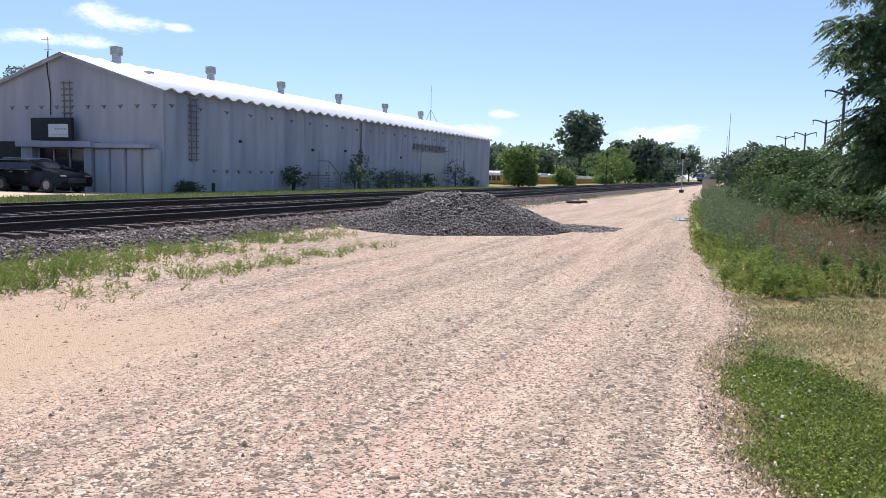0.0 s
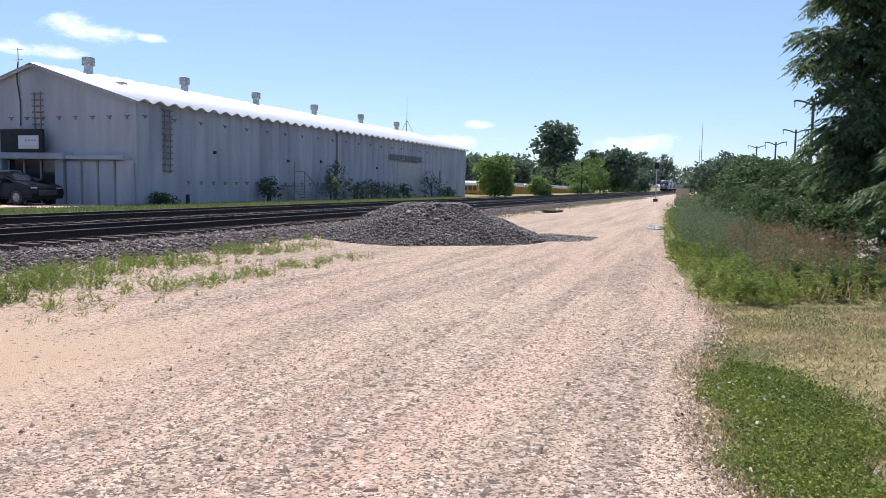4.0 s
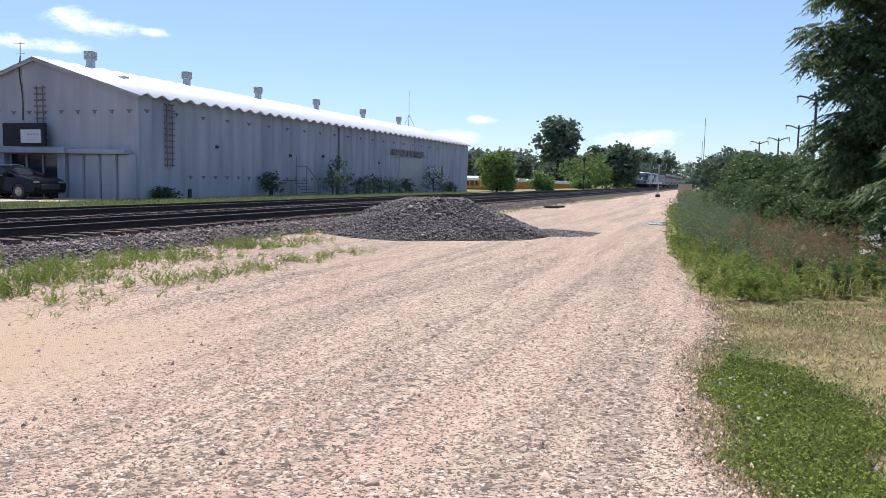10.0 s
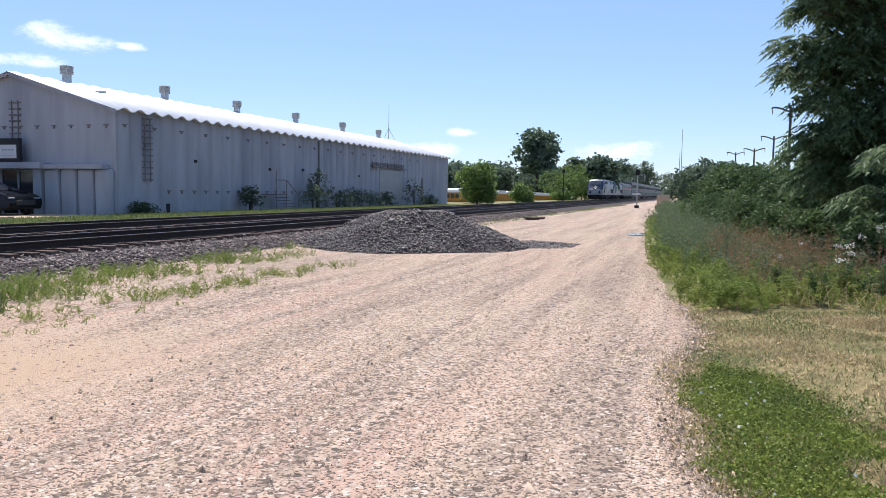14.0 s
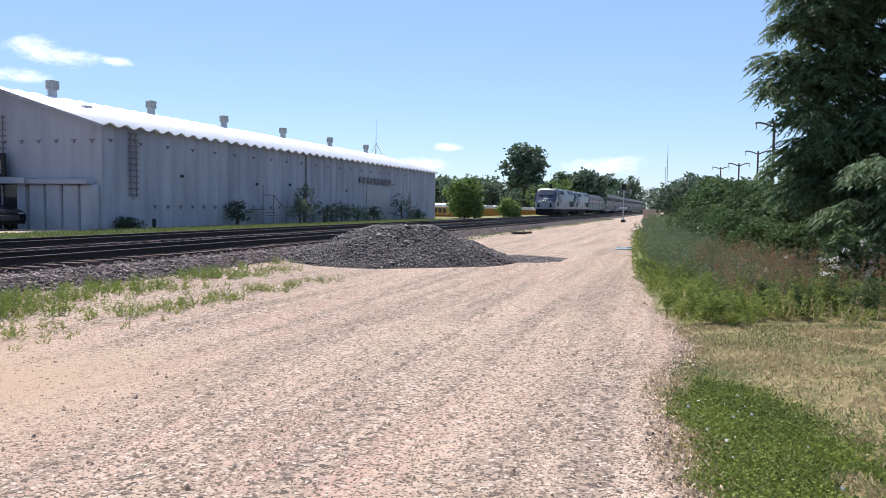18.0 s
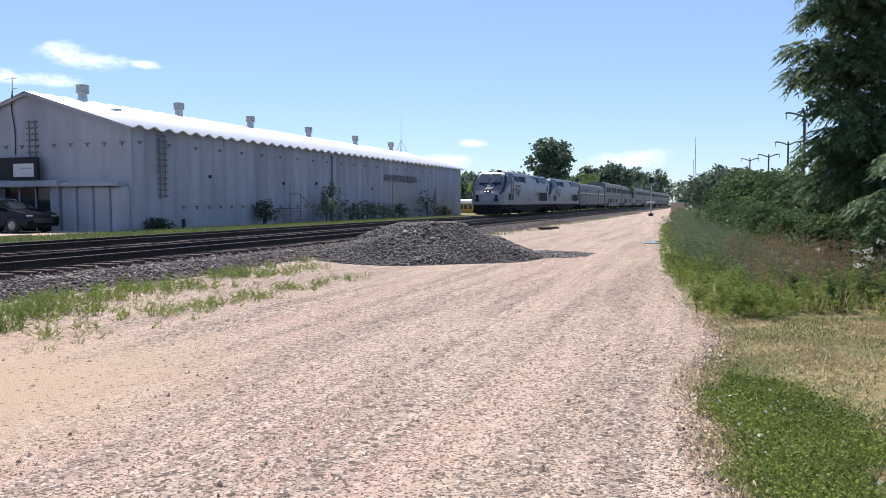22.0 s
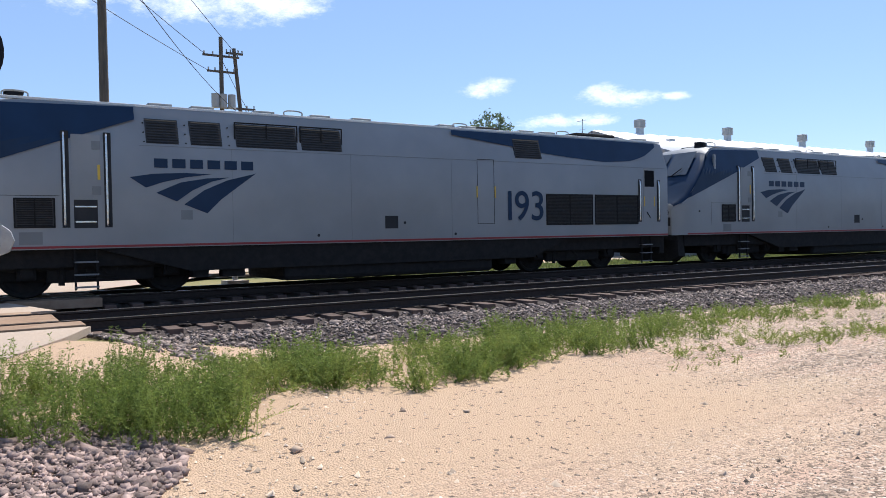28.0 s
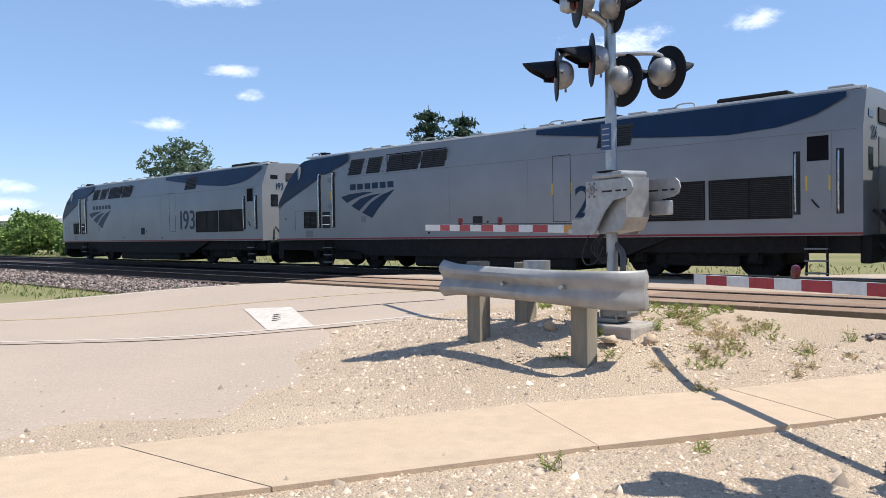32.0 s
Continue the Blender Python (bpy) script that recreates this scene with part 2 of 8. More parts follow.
M_ROAD = road_mat()
M_SOIL = mat("dry_soil_and_grass", (.20, .19, .09), (.28, .235, .13), 9.0, 1, 0, .8, 30.0, (.14, .165, .06), .25, .7, spec=.1)
M_TURF = mat("mown_dry_turf", (.40, .305, .165), (.185, .165, .075), 13.0, 1, 0, 1.0, 90.0, (.085, .105, .036), 1.0, .95, spec=.1)
M_PALE = mat("pale_gravel_shoulder", (.54, .41, .295), (.40, .305, .22), 50.0, .95, 0, .9, 70.0, (.58, .45, .325), .5, .7, spec=.2, cells=42.0)
M_PEB = mat("pebble", (.46, .345, .265), (.30, .232, .18), 3.0, .9, vary=.6, island=True, spec=.15)
M_BALL = mat("ballast_stone", (.30, .235, .205), (.13, .102, .092), 12.0, .8, 0, .3, 60, vary=.65, island=True, spec=.3)
M_CHIP = mat("dark_chip", (.19, .148, .125), (.095, .076, .066), 12.0, .8, vary=.6, island=True, spec=.3)
M_BALBED = mat("ballast_bed", (.085, .067, .062), (.035, .028, .026), 22.0, .9, 0, 1.0, 22, (.07, .052, .048), .5, .5, spec=.2)
M_PILE = mat("dark_crushed_stone", (.125, .10, .095), (.05, .041, .041), 12.0, .6, 0, .3, 60, vary=.75, island=True, spec=.45)
M_PINK = mat("pink_quartzite_stone", (.36, .26, .23), (.15, .11, .10), 10.0, .75, 0, .3, 60, vary=.6, island=True, spec=.3)
M_PINK1 = mat("pink_quartzite_lump", (.38, .275, .245), (.16, .115, .105), 30.0, .75, 0, .3, 60, vary=.6, spec=.3)
M_PEBP = mat("pale_pebble", (.57, .455, .355), (.40, .315, .245), 3.0, .9, vary=.5, island=True, spec=.15)
M_TIE = mat("creosoted_timber", (.085, .055, .044), (.04, .027, .024), 14.0, .9, 0, .5, 60, (.14, .085, .065), 2.5, .6, vary=.35, streak=1)
M_RAIL = mat("rusted_rail_steel", (.045, .03, .025), (.025, .018, .016), 20.0, .75, .3, .2, 60)
M_HEAD = mat("polished_rail_head", (.62, .62, .64), (.5, .5, .52), 6.0, .22, 1.0)
M_DECK = mat("weathered_crossing_timber", (.30, .19, .12), (.22, .14, .09), 8.0, .85, 0, .4, 40, (.36, .27, .2), 1.2, .6, vary=.15)
M_CONC = mat("sun_bleached_concrete", (.53, .395, .275), (.47, .35, .245), 7.0, .9, 0, .35, 60, (.48, .35, .235), .8, .5, vary=.05)
M_ASPH = mat("worn_pale_asphalt", (.44, .345, .27), (.36, .285, .225), 30.0, .93, 0, .5, 70, (.47, .36, .28), .3, .6)
M_FOOT = mat("grey_foundation_concrete", (.42, .37, .32), (.34, .30, .26), 8.0, .9, 0, .5, 50, (.27, .24, .21), 2.0, .5)
M_TAR = mat("tar_seal", (.05, .045, .04), (.09, .08, .07), 20.0, .8)
M_WHITE = mat("white_road_paint", (.62, .55, .48), (.48, .42, .36), 9.0, .8, 0, .2, 60)
M_YEL = mat("faded_yellow_paint", (.52, .36, .14), (.45, .33, .2), 9.0, .8)
M_GALV = mat("galvanised_steel", (.46, .465, .475), (.36, .37, .385), 10.0, .38, .75, .08, 30, (.38, .39, .40), 2.0, .5)
M_BEAM = mat("weathered_zinc_beam", (.40, .39, .375), (.31, .30, .29), 6.0, .62, .45, .12, 25, (.27, .26, .25), 1.6, .6)
M_CAST = mat("dull_cast_casing", (.30, .29, .275), (.23, .22, .21), 9.0, .6, .35, .15, 50, (.19, .185, .175), 2.5, .6)
M_ALU = mat("cast_aluminium", (.40, .395, .39), (.31, .31, .315), 14.0, .48, .55, .12, 60, (.25, .245, .24), 3.0, .5)
M_BLACK = mat("matt_black_enamel", (.006, .007, .011), (.009, .010, .014), 6.0, .6, 0, .05, 40, spec=.2)
M_LENS = mat("red_glass_lens", (.13, .008, .012), (.08, .005, .008), 30.0, .18, 0, .2, 120, coat=.4)
M_LENSON = mat("lit_red_lens", (.50, .02, .055), (.30, .01, .03), 30.0, .25, emit=.14)
M_RED = mat("red_reflective_tape", (.36, .03, .04), (.29, .02, .03), 20.0, .5)
# also the painted sunlit edge of the locomotive gutters
M_TAPE = mat("white_tape_and_sunlit_edge", (.66, .66, .66), (.55, .55, .55), 20.0, .5)
M_AMBER = mat("orange_tape", (.6, .27, .05), (.5, .22, .04), 10.0, .5)
M_RUBBER = mat("black_rubber", (.02, .02, .021), (.035, .035, .036), 15.0, .8, 0, .1, 50)
M_HOSE = mat("grey_conduit", (.10, .10, .11), (.07, .07, .08), 10.0, .6)
M_WOOD = mat("weathered_post_timber", (.27, .235, .18), (.17, .15, .115), 9.0, .9, 0, .4, 40, (.2, .19, .15), 2.0, .5, streak=6)
M_BLUE_S = mat("blue_sign_sheet", (.04, .08, .19), (.035, .07, .16), 5.0, .5)
M_SILVER = mat("silver_coach_paint", (.27, .276, .287), (.235, .241, .254), .9, .42, .27, .025, 8, (.205, .206, .21), .5, .45, spec=.25)
M_SILDARK = mat("dusty_silver_paint", (.19, .195, .205), (.16, .165, .175), 1.2, .42, .3, .03, 8, (.14, .14, .145), .6, .5)
M_NAVY = mat("deep_blue_livery_paint", (.009, .029, .072), (.007, .023, .058), 1.5, .42, 0, spec=.22)
M_STEEL = mat("stainless_fluted_steel", (.17, .17, .168), (.13, .13, .13), 3.0, .55, .15, .1, 20, (.11, .107, .103), .7, .5, spec=.25)
M_UNDER = mat("grimy_underframe", (.011, .0105, .011), (.02, .018, .017), 8.0, .85, 0, .3, 30, spec=.25)
M_GRILLE = mat("dark_radiator_grille", (.02, .02, .023), (.03, .03, .033), 8.0, .6)
M_GLASS = glass_mat("dark_window_glass", (.012, .014, .018), .1)
# paler than the other panes: part of the sky's reflection is in the colour
M_SCREEN = mat("sky_bright_windscreen", (.11, .12, .135), (.09, .10, .115), 2.0, .2, .35, spec=.4)
M_CGLASS = mat("dusty_tinted_glass", (.009, .010, .012), (.014, .014, .016), 2.0, .5, spec=.02)
M_CHROME = mat("bright_handrail_steel", (.6, .61, .62), (.5, .5, .52), 6.0, .25, .9)
M_STRIPE = mat("red_sill_stripe", (.26, .02, .028), (.2, .018, .022), 4.0, .5)
M_YELMARK = mat("yellow_grab_mark", (.65, .42, .05), (.55, .36, .05), 4.0, .5)
M_LAMP = mat("lit_headlamp", (1, .96, .86), (1, .95, .85), 2.0, .3, emit=1.8)
M_TRANSW = mat("white_cement_sheet", (.40, .405, .44), (.325, .33, .365), 1.6, .85, 0, .15, 12, (.255, .26, .295), .45, .85, streak=5)
M_ROOF = mat("white_coated_roof", (.80, .79, .80), (.70, .69, .70), 1.0, .6, 0, .1, 10)
M_RUST = mat("rust_stain", (.15, .13, .13), (.21, .19, .195), 6.0, .9)
# near-black of dark boards, and of shade put as colour into recesses
M_DARKIN = mat("dark_part_and_recess_shade", (.018, .018, .02), (.028, .028, .03), 3.0, .9)
M_SIGNW = mat("white_sign_board", (.62, .62, .64), (.56, .56, .58), 3.0, .6)
M_CARB = mat("black_car_paint", (.006, .006, .008), (.008, .008, .01), 2.0, .12, 0, spec=.25)
M_CARW = mat("white_car_paint", (.62, .63, .64), (.58, .59, .6), 2.0, .25, coat=.6)
M_CARS = mat("graphite_car_paint", (.05, .048, .05), (.04, .04, .042), 2.0, .3, .3, coat=.5)
M_RIM = mat("alloy_rim", (.45, .45, .46), (.38, .38, .4), 8.0, .3, .8)
M_TAIL = mat("red_tail_lamp", (.35, .02, .02), (.25, .02, .02), 8.0, .3)
M_CAB = mat("grey_cabinet_steel", (.36, .36, .355), (.31, .31, .305), 2.0, .5, .2, .03, 20, (.27, .27, .265), .6, .4)
M_BRICK = mat("tan_house_siding", (.30, .20, .15), (.25, .165, .125), 5.0, .9, 0, .2, 30)
M_SHING = mat("brown_shingle_roof", (.16, .095, .075), (.11, .07, .055), 12.0, .95, 0, .4, 40)
M_SHED = mat("white_block_wall", (.50, .50, .50), (.42, .42, .42), 3.0, .85)
M_BUSY = mat("school_bus_yellow", (.45, .2, .02), (.38, .17, .018), 2.0, .5)
M_BUSW = mat("white_bus_roof", (.75, .75, .74), (.68, .68, .67), 2.0, .5)
M_BARK = mat("bark", (.085, .065, .05), (.05, .04, .032), 14.0, .95, 0, .6, 30, streak=4)
M_LEAF_N = mat("dark_walnut_leaf", (.145, .21, .10), (.095, .15, .075), 1.4, .55, 0, vary=.5, island=True, spec=.25, leafy=.5)
M_LEAF_H = mat("hedge_leaf", (.105, .16, .06), (.07, .115, .045), .7, .65, 0, vary=.4, island=True, spec=.3, leafy=.35)
# distance haze is put into this leaf colour, paler and bluer
M_LEAF_F = mat("hazed_distant_leaf", (.15, .20, .13), (.11, .155, .10), .3, .7, 0, vary=.35, island=True, spec=.25, leafy=.4)
M_LEAF_L = mat("light_shrub_leaf", (.19, .27, .075), (.13, .20, .055), .5, .65, 0, vary=.35, island=True, spec=.3, leafy=.35)
# dull bush leaf; the same dark tone paints the walnut's inner shade
M_LEAF_D = mat("dull_bush_and_inner_shade_leaf", (.085, .115, .07), (.06, .085, .052), .6, .7, 0, vary=.35, island=True, spec=.2, leafy=.35)
M_CONIF = mat("conifer_needle", (.05, .085, .05), (.035, .062, .038), 1.0, .7, 0, vary=.35, island=True, leafy=.15)
M_WEED = mat("fresh_green_weed", (.245, .305, .075), (.14, .195, .046), 2.5, .7, 0, vary=.45, island=True, spec=.25, leafy=.42)
M_WEEDY = mat("yellow_green_weed", (.30, .335, .085), (.19, .235, .06), 2.5, .7, 0, vary=.4, island=True, spec=.25, leafy=.4)
M_GREYW = mat("grey_green_weed", (.18, .23, .125), (.14, .18, .10), 2.0, .8, 0, vary=.3, island=True, spec=.2, leafy=.3)
M_BROWNW = mat("dry_brown_stalk", (.34, .225, .13), (.24, .165, .10), 3.0, .9, 0, vary=.4, island=True, spec=.15, leafy=.25)
M_STRAW = mat("dry_straw_grass", (.60, .47, .275), (.36, .29, .155), 1.2, .9, 0, vary=.45, island=True, spec=.2, leafy=.25)
M_LAWN = mat("lawn_grass", (.25, .295, .06), (.13, .175, .04), .9, .7, 0, vary=.55, island=True, spec=.3, leafy=.35)
M_VERGE = mat("dull_verge_grass", (.22, .265, .095), (.17, .20, .075), 2.5, .75, 0, vary=.35, island=True, spec=.2, leafy=.3)
M_DAISY = mat("white_petals", (.75, .74, .68), (.7, .69, .62), 5.0, .8, leafy=.3)
M_WATER = mat("still_puddle", (.08, .07, .06), (.06, .055, .05), 2.0, .03, spec=.8)
M_POLE = mat("utility_pole_timber", (.11, .09, .075), (.07, .06, .05), 10.0, .9, 0, .3, 30, streak=6)
M_WIRE = mat("black_cable", (.02, .02, .02), (.03, .03, .03), 5.0, .7)
M_SIGHEAD = mat("signal_black", (.012, .012, .012), (.02, .02, .02), 5.0, .7)

# ---------------------------------------------------------------- building blocks
class Geo:
    """Collects corners and faces of one mesh."""

    def __init__(self):
        self.v, self.f = [], []

    def add(self, vs, fs):
        n = len(self.v)
        self.v += [tuple(q) for q in vs]
        self.f += [tuple(i + n for i in q) for q in fs]
        return self

    def box(self, a, b, bev=0.0):
        if bev <= 0:
            x, y, z = zip(a, b)
            vs = [(x[i], y[j], z[k]) for i in (0, 1) for j in (0, 1) for k in (0, 1)]
            return self.add(vs, [(0, 1, 3, 2), (4, 6, 7, 5), (0, 4, 5, 1), (2, 3, 7, 6), (0, 2, 6, 4), (1, 5, 7, 3)])
        bm = bmesh.new()
        bmesh.ops.create_cube(bm, size=1)
        for v in bm.verts:
            v.co = [a[i] + (v.co[i] + .5) * (b[i] - a[i]) for i in range(3)]
        bmesh.ops.bevel(bm, geom=bm.edges[:], offset=bev, segments=2, affect="EDGES", profile=.5)
        bm.verts.index_update()
        self.add([v.co[:] for v in bm.verts], [[v.index for v in f.verts] for f in bm.faces])
        bm.free()
        return self

    def cyl(self, p, q, r, r2=None, n=12, caps=True):
        p, q = Vector(p), Vector(q)
        r2 = r if r2 is None else r2
        w = (q - p).normalized()
        u = w.orthogonal().normalized()
        v = w.cross(u)
        vs = []
        for c, k in ((p, r), (q, r2)):
            vs += [c + k * (math.cos(t) * u + math.sin(t) * v) for t in (2 * math.pi * i / n for i in range(n))]
        fs = [(i, (i + 1) % n, n + (i + 1) % n, n + i) for i in range(n)]
        if caps:
            fs += [tuple(range(n - 1, -1, -1)), tuple(range(n, 2 * n))]
        return self.add(vs, fs)

    def tube(self, pts, r, n=8):
        pts = [Vector(p) for p in pts]
        for _ in range(2 if len(pts) > 3 else 0):
            cut = [q for a, b in zip(pts, pts[1:]) for q in (a.lerp(b, .25), a.lerp(b, .75))]
            pts = [pts[0]] + cut + [pts[-1]]
        rings = []
        u = None
        for i, p in enumerate(pts):
            w = (pts[min(i + 1, len(pts) - 1)] - pts[max(i - 1, 0)]).normalized()
            u = w.orthogonal().normalized() if u is None else (u - u.dot(w) * w).normalized()
            v = w.cross(u)
            rings.append([p + r * (math.cos(t) * u + math.sin(t) * v) for t in (2 * math.pi * k / n for k in range(n))])
        vs = [q for ring in rings for q in ring]
        fs = [(i * n + k, i * n + (k + 1) % n, (i + 1) * n + (k + 1) % n, (i + 1) * n + k) for i in range(len(pts) - 1) for k in range(n)]
        fs += [tuple(range(n - 1, -1, -1)), tuple(range((len(pts) - 1) * n, len(pts) * n))]
        return self.add(vs, fs)

    def prism(self, poly, axis, a, b):
        """A flat outline pushed along an axis from a to b; the outline's pair goes to the other two axes in order."""
        n = len(poly)

        def at(p, k):
            c = list(p)
            c.insert(axis, k)
            return tuple(c)
        vs = [at(p, a) for p in poly] + [at(p, b) for p in poly]
        fs = [tuple(range(n - 1, -1, -1)), tuple(range(n, 2 * n))] + [(i, (i + 1) % n, n + (i + 1) % n, n + i) for i in range(n)]
        return self.add(vs, fs)

    def lathe(self, prof, c, w, n=24):
        """Pairs of (radius, along) turned about the axis w through c."""
        c, w = Vector(c), Vector(w).normalized()
        u = w.orthogonal().normalized()
        v = w.cross(u)
        vs = [c + h * w + r * (math.cos(t) * u + math.sin(t) * v) for r, h in prof for t in (2 * math.pi * k / n for k in range(n))]
        fs = [(i * n + k, i * n + (k + 1) % n, (i + 1) * n + (k + 1) % n, (i + 1) * n + k) for i in range(len(prof) - 1) for k in range(n)]
        return self.add(vs, fs)

    def turned(self, m):
        self.v = [tuple(m @ Vector(q)) for q in self.v]
        return self

    def make(self, name, material, parent=None, label="", smooth=False, fix=True):
        me = bpy.data.meshes.new(name)
        me.from_pydata(self.v, [], self.f)
        if fix and len(self.f) < 6000:
            bm = bmesh.new()
            bm.from_mesh(me)
            bmesh.ops.recalc_face_normals(bm, faces=bm.faces[:])
            bm.to_mesh(me)
            bm.free()
        for m in (material if isinstance(material, (list, tuple)) else [material]):
            me.materials.append(m)
        if smooth:
            for p in me.polygons:
                p.use_smooth = True
            me.set_sharp_from_angle(angle=radians(38))
        ob = new(name, me)
        if parent:
            ob.parent = parent
        if label:
            tagged(ob, label)
        return ob


def fast(name, V, F, material, parent=None, smooth=False):
    """A large mesh straight from arrays of corners and of triangles or quads."""
    me = bpy.data.meshes.new(name)
    V, F = np.asarray(V, np.float32), np.asarray(F, np.int32)
    k = F.shape[1]
    me.vertices.add(len(V))
    me.vertices.foreach_set("co", V.ravel())
    me.loops.add(F.size)
    me.loops.foreach_set("vertex_index", F.ravel())
    me.polygons.add(len(F))
    me.polygons.foreach_set("loop_start", np.arange(0, F.size, k, dtype=np.int32))
    if smooth:
        me.polygons.foreach_set("use_smooth", np.ones(len(F), bool))
    me.update(calc_edges=True)
    me.materials.append(material)
    ob = new(name, me)
    if parent:
        ob.parent = parent
    return ob


def root(name, at, label, category, group="", rz=0.0):
    ob = new(name)
    ob.empty_display_size = 0.2
    ob.matrix_basis = pose(*at, 0, 0, rz)
    return tagged(ob, label, category, group)


def lettering(name, words, size, material, parent, m, squeeze=1.0, bold=0.0):
    cu = bpy.data.curves.new(name, "FONT")
    cu.offset = bold
    cu.body, cu.size, cu.extrude, cu.align_x = words, size, 0.003, "LEFT"
    tmp = bpy.data.objects.new(name, cu)
    scene.collection.objects.link(tmp)
    me = bpy.data.meshes.new_from_object(tmp.evaluated_get(bpy.context.evaluated_depsgraph_get()))
    bpy.data.objects.remove(tmp)
    bpy.data.curves.remove(cu)
    if words[0] == "1":
        for v in me.vertices:
            if v.co.x < .45 * size:
                v.co.x += .12 * size
    me.materials.clear()
    me.materials.append(material)
    me.transform(m @ Matrix.Diagonal((squeeze, 1, 1, 1)))
    ob = new(name, me)
    ob.parent = parent
    return ob


RNG = np.random.default_rng(7)
OCT_V = np.array([(1, 0, 0), (-1, 0, 0), (0, 1, 0), (0, -1, 0), (0, 0, 1), (0, 0, -1)], float)
OCT_F = np.array([(0, 2, 4), (2, 1, 4), (1, 3, 4), (3, 0, 4), (2, 0, 5), (1, 2, 5), (3, 1, 5), (0, 3, 5)])


def spin(n):
    q = RNG.normal(size=(n, 4))
    q /= np.linalg.norm(q, axis=1)[:, None]
    w, x, y, z = q.T
    return np.stack([1 - 2 * (y * y + z * z), 2 * (x * y - z * w), 2 * (x * z + y * w), 2 * (x * y + z * w), 1 - 2 * (x * x + z * z), 2 * (y * z - x * w),
                     2 * (x * z - y * w), 2 * (y * z + x * w), 1 - 2 * (x * x + y * y)], 1).reshape(n, 3, 3)


CHIP_V = np.array([(1, .2, 0), (.1, 1, 0), (-1, .1, 0), (-.1, -1, 0), (.1, .1, 1)], float)
CHIP_F = np.array([(0, 1, 4), (1, 2, 4), (2, 3, 4), (3, 0, 4)])


def chips(name, P, size, material, label, category="gravel", spread=.4, tall=1.15):
    """Small crushed chips that lie on the ground: a crooked four-sided cap each."""
    n = len(P)
    a = RNG.uniform(0, 2 * math.pi, n)
    c, q = np.cos(a)[:, None], np.sin(a)[:, None]
    v = CHIP_V[None] * RNG.uniform(.55, 1.3, (n, 5, 1)) + RNG.normal(0, .2, (n, 5, 3)) * np.array([1, 1, .4])
    v = np.stack([v[..., 0] * c - v[..., 1] * q, v[..., 0] * q + v[..., 1] * c, v[..., 2] * tall], -1)
    r = size * np.exp(RNG.normal(0, spread, n)) / 2
    V = P[:, None] + v * r[:, None, None]
    F = (CHIP_F[None] + (np.arange(n) * 5)[:, None, None]).reshape(-1, 3)
    return tagged(fast(name, V.reshape(-1, 3), F, material), label, category, kind="stuff")


def stones(name, P, size, material, label, category="stones", flat=0.65, spread=0.45, parent=None):
    """Broken stones, each a small irregular solid, at the places P."""
    n = len(P)
    cut = OCT_V[None] * RNG.uniform(.5, 1.35, (n, 6, 1)) + RNG.normal(0, .16, (n, 6, 3))
    cut = np.einsum("nij,nkj->nki", spin(n), cut)
    cut[:, :, 2] *= flat
    s = size * np.exp(RNG.normal(0, spread, n)) / 2
    V = P[:, None] + cut * s[:, None, None]
    F = (OCT_F[None] + (np.arange(n) * 6)[:, None, None]).reshape(-1, 3)
    ob = fast(name, V.reshape(-1, 3), F, material, parent)
    return tagged(ob, label, category if parent is None else "", kind="stuff")


def blades(base, way, length, width):
    """Bent grass blades: arrays of foot, lean direction (n,3), length and width; two quads each."""
    n = len(base)
    side = np.cross(way, RNG.normal(size=(n, 3)))
    side /= np.linalg.norm(side, axis=1)[:, None] + 1e-9
    up = way * length[:, None]
    droop = np.zeros((n, 3))
    droop[:, 2] = -length * RNG.uniform(.02, .22, n)
    w = side * width[:, None] / 2
    mid, tip = base + up * .55, base + up + droop
    V = np.stack([base - w, base + w, mid - w * .8, mid + w * .8, tip - w * .12, tip + w * .12], 1)
    F = np.array([(0, 1, 3, 2), (2, 3, 5, 4)])[None] + (np.arange(n) * 6)[:, None, None]
    return V.reshape(-1, 3), F.reshape(-1, 4)


def leaves(P, size, aspect=0.5, droop=0.0):
    n = len(P)
    a = RNG.normal(size=(n, 3))
    a[:, 2] = a[:, 2] * .7 - droop
    a /= np.linalg.norm(a, axis=1)[:, None]
    b = np.cross(a, RNG.normal(size=(n, 3)))
    b /= np.linalg.norm(b, axis=1)[:, None] + 1e-9
    s = size * RNG.uniform(.6, 1.4, n)[:, None]
    a, b = a * s, b * s * aspect
    V = np.stack([P - a, P - a * .1 + b, P + a, P - a * .1 - b], 1)
    F = np.array([0, 1, 2, 3])[None] + (np.arange(n) * 4)[:, None]
    return V.reshape(-1, 3), F


def ramp(x):
    """Height of the made-up approach to the crossing."""
    s = np.clip((-6.0 - x) / 6.0, 0, 1)
    return .40 * s * s * (3 - 2 * s)


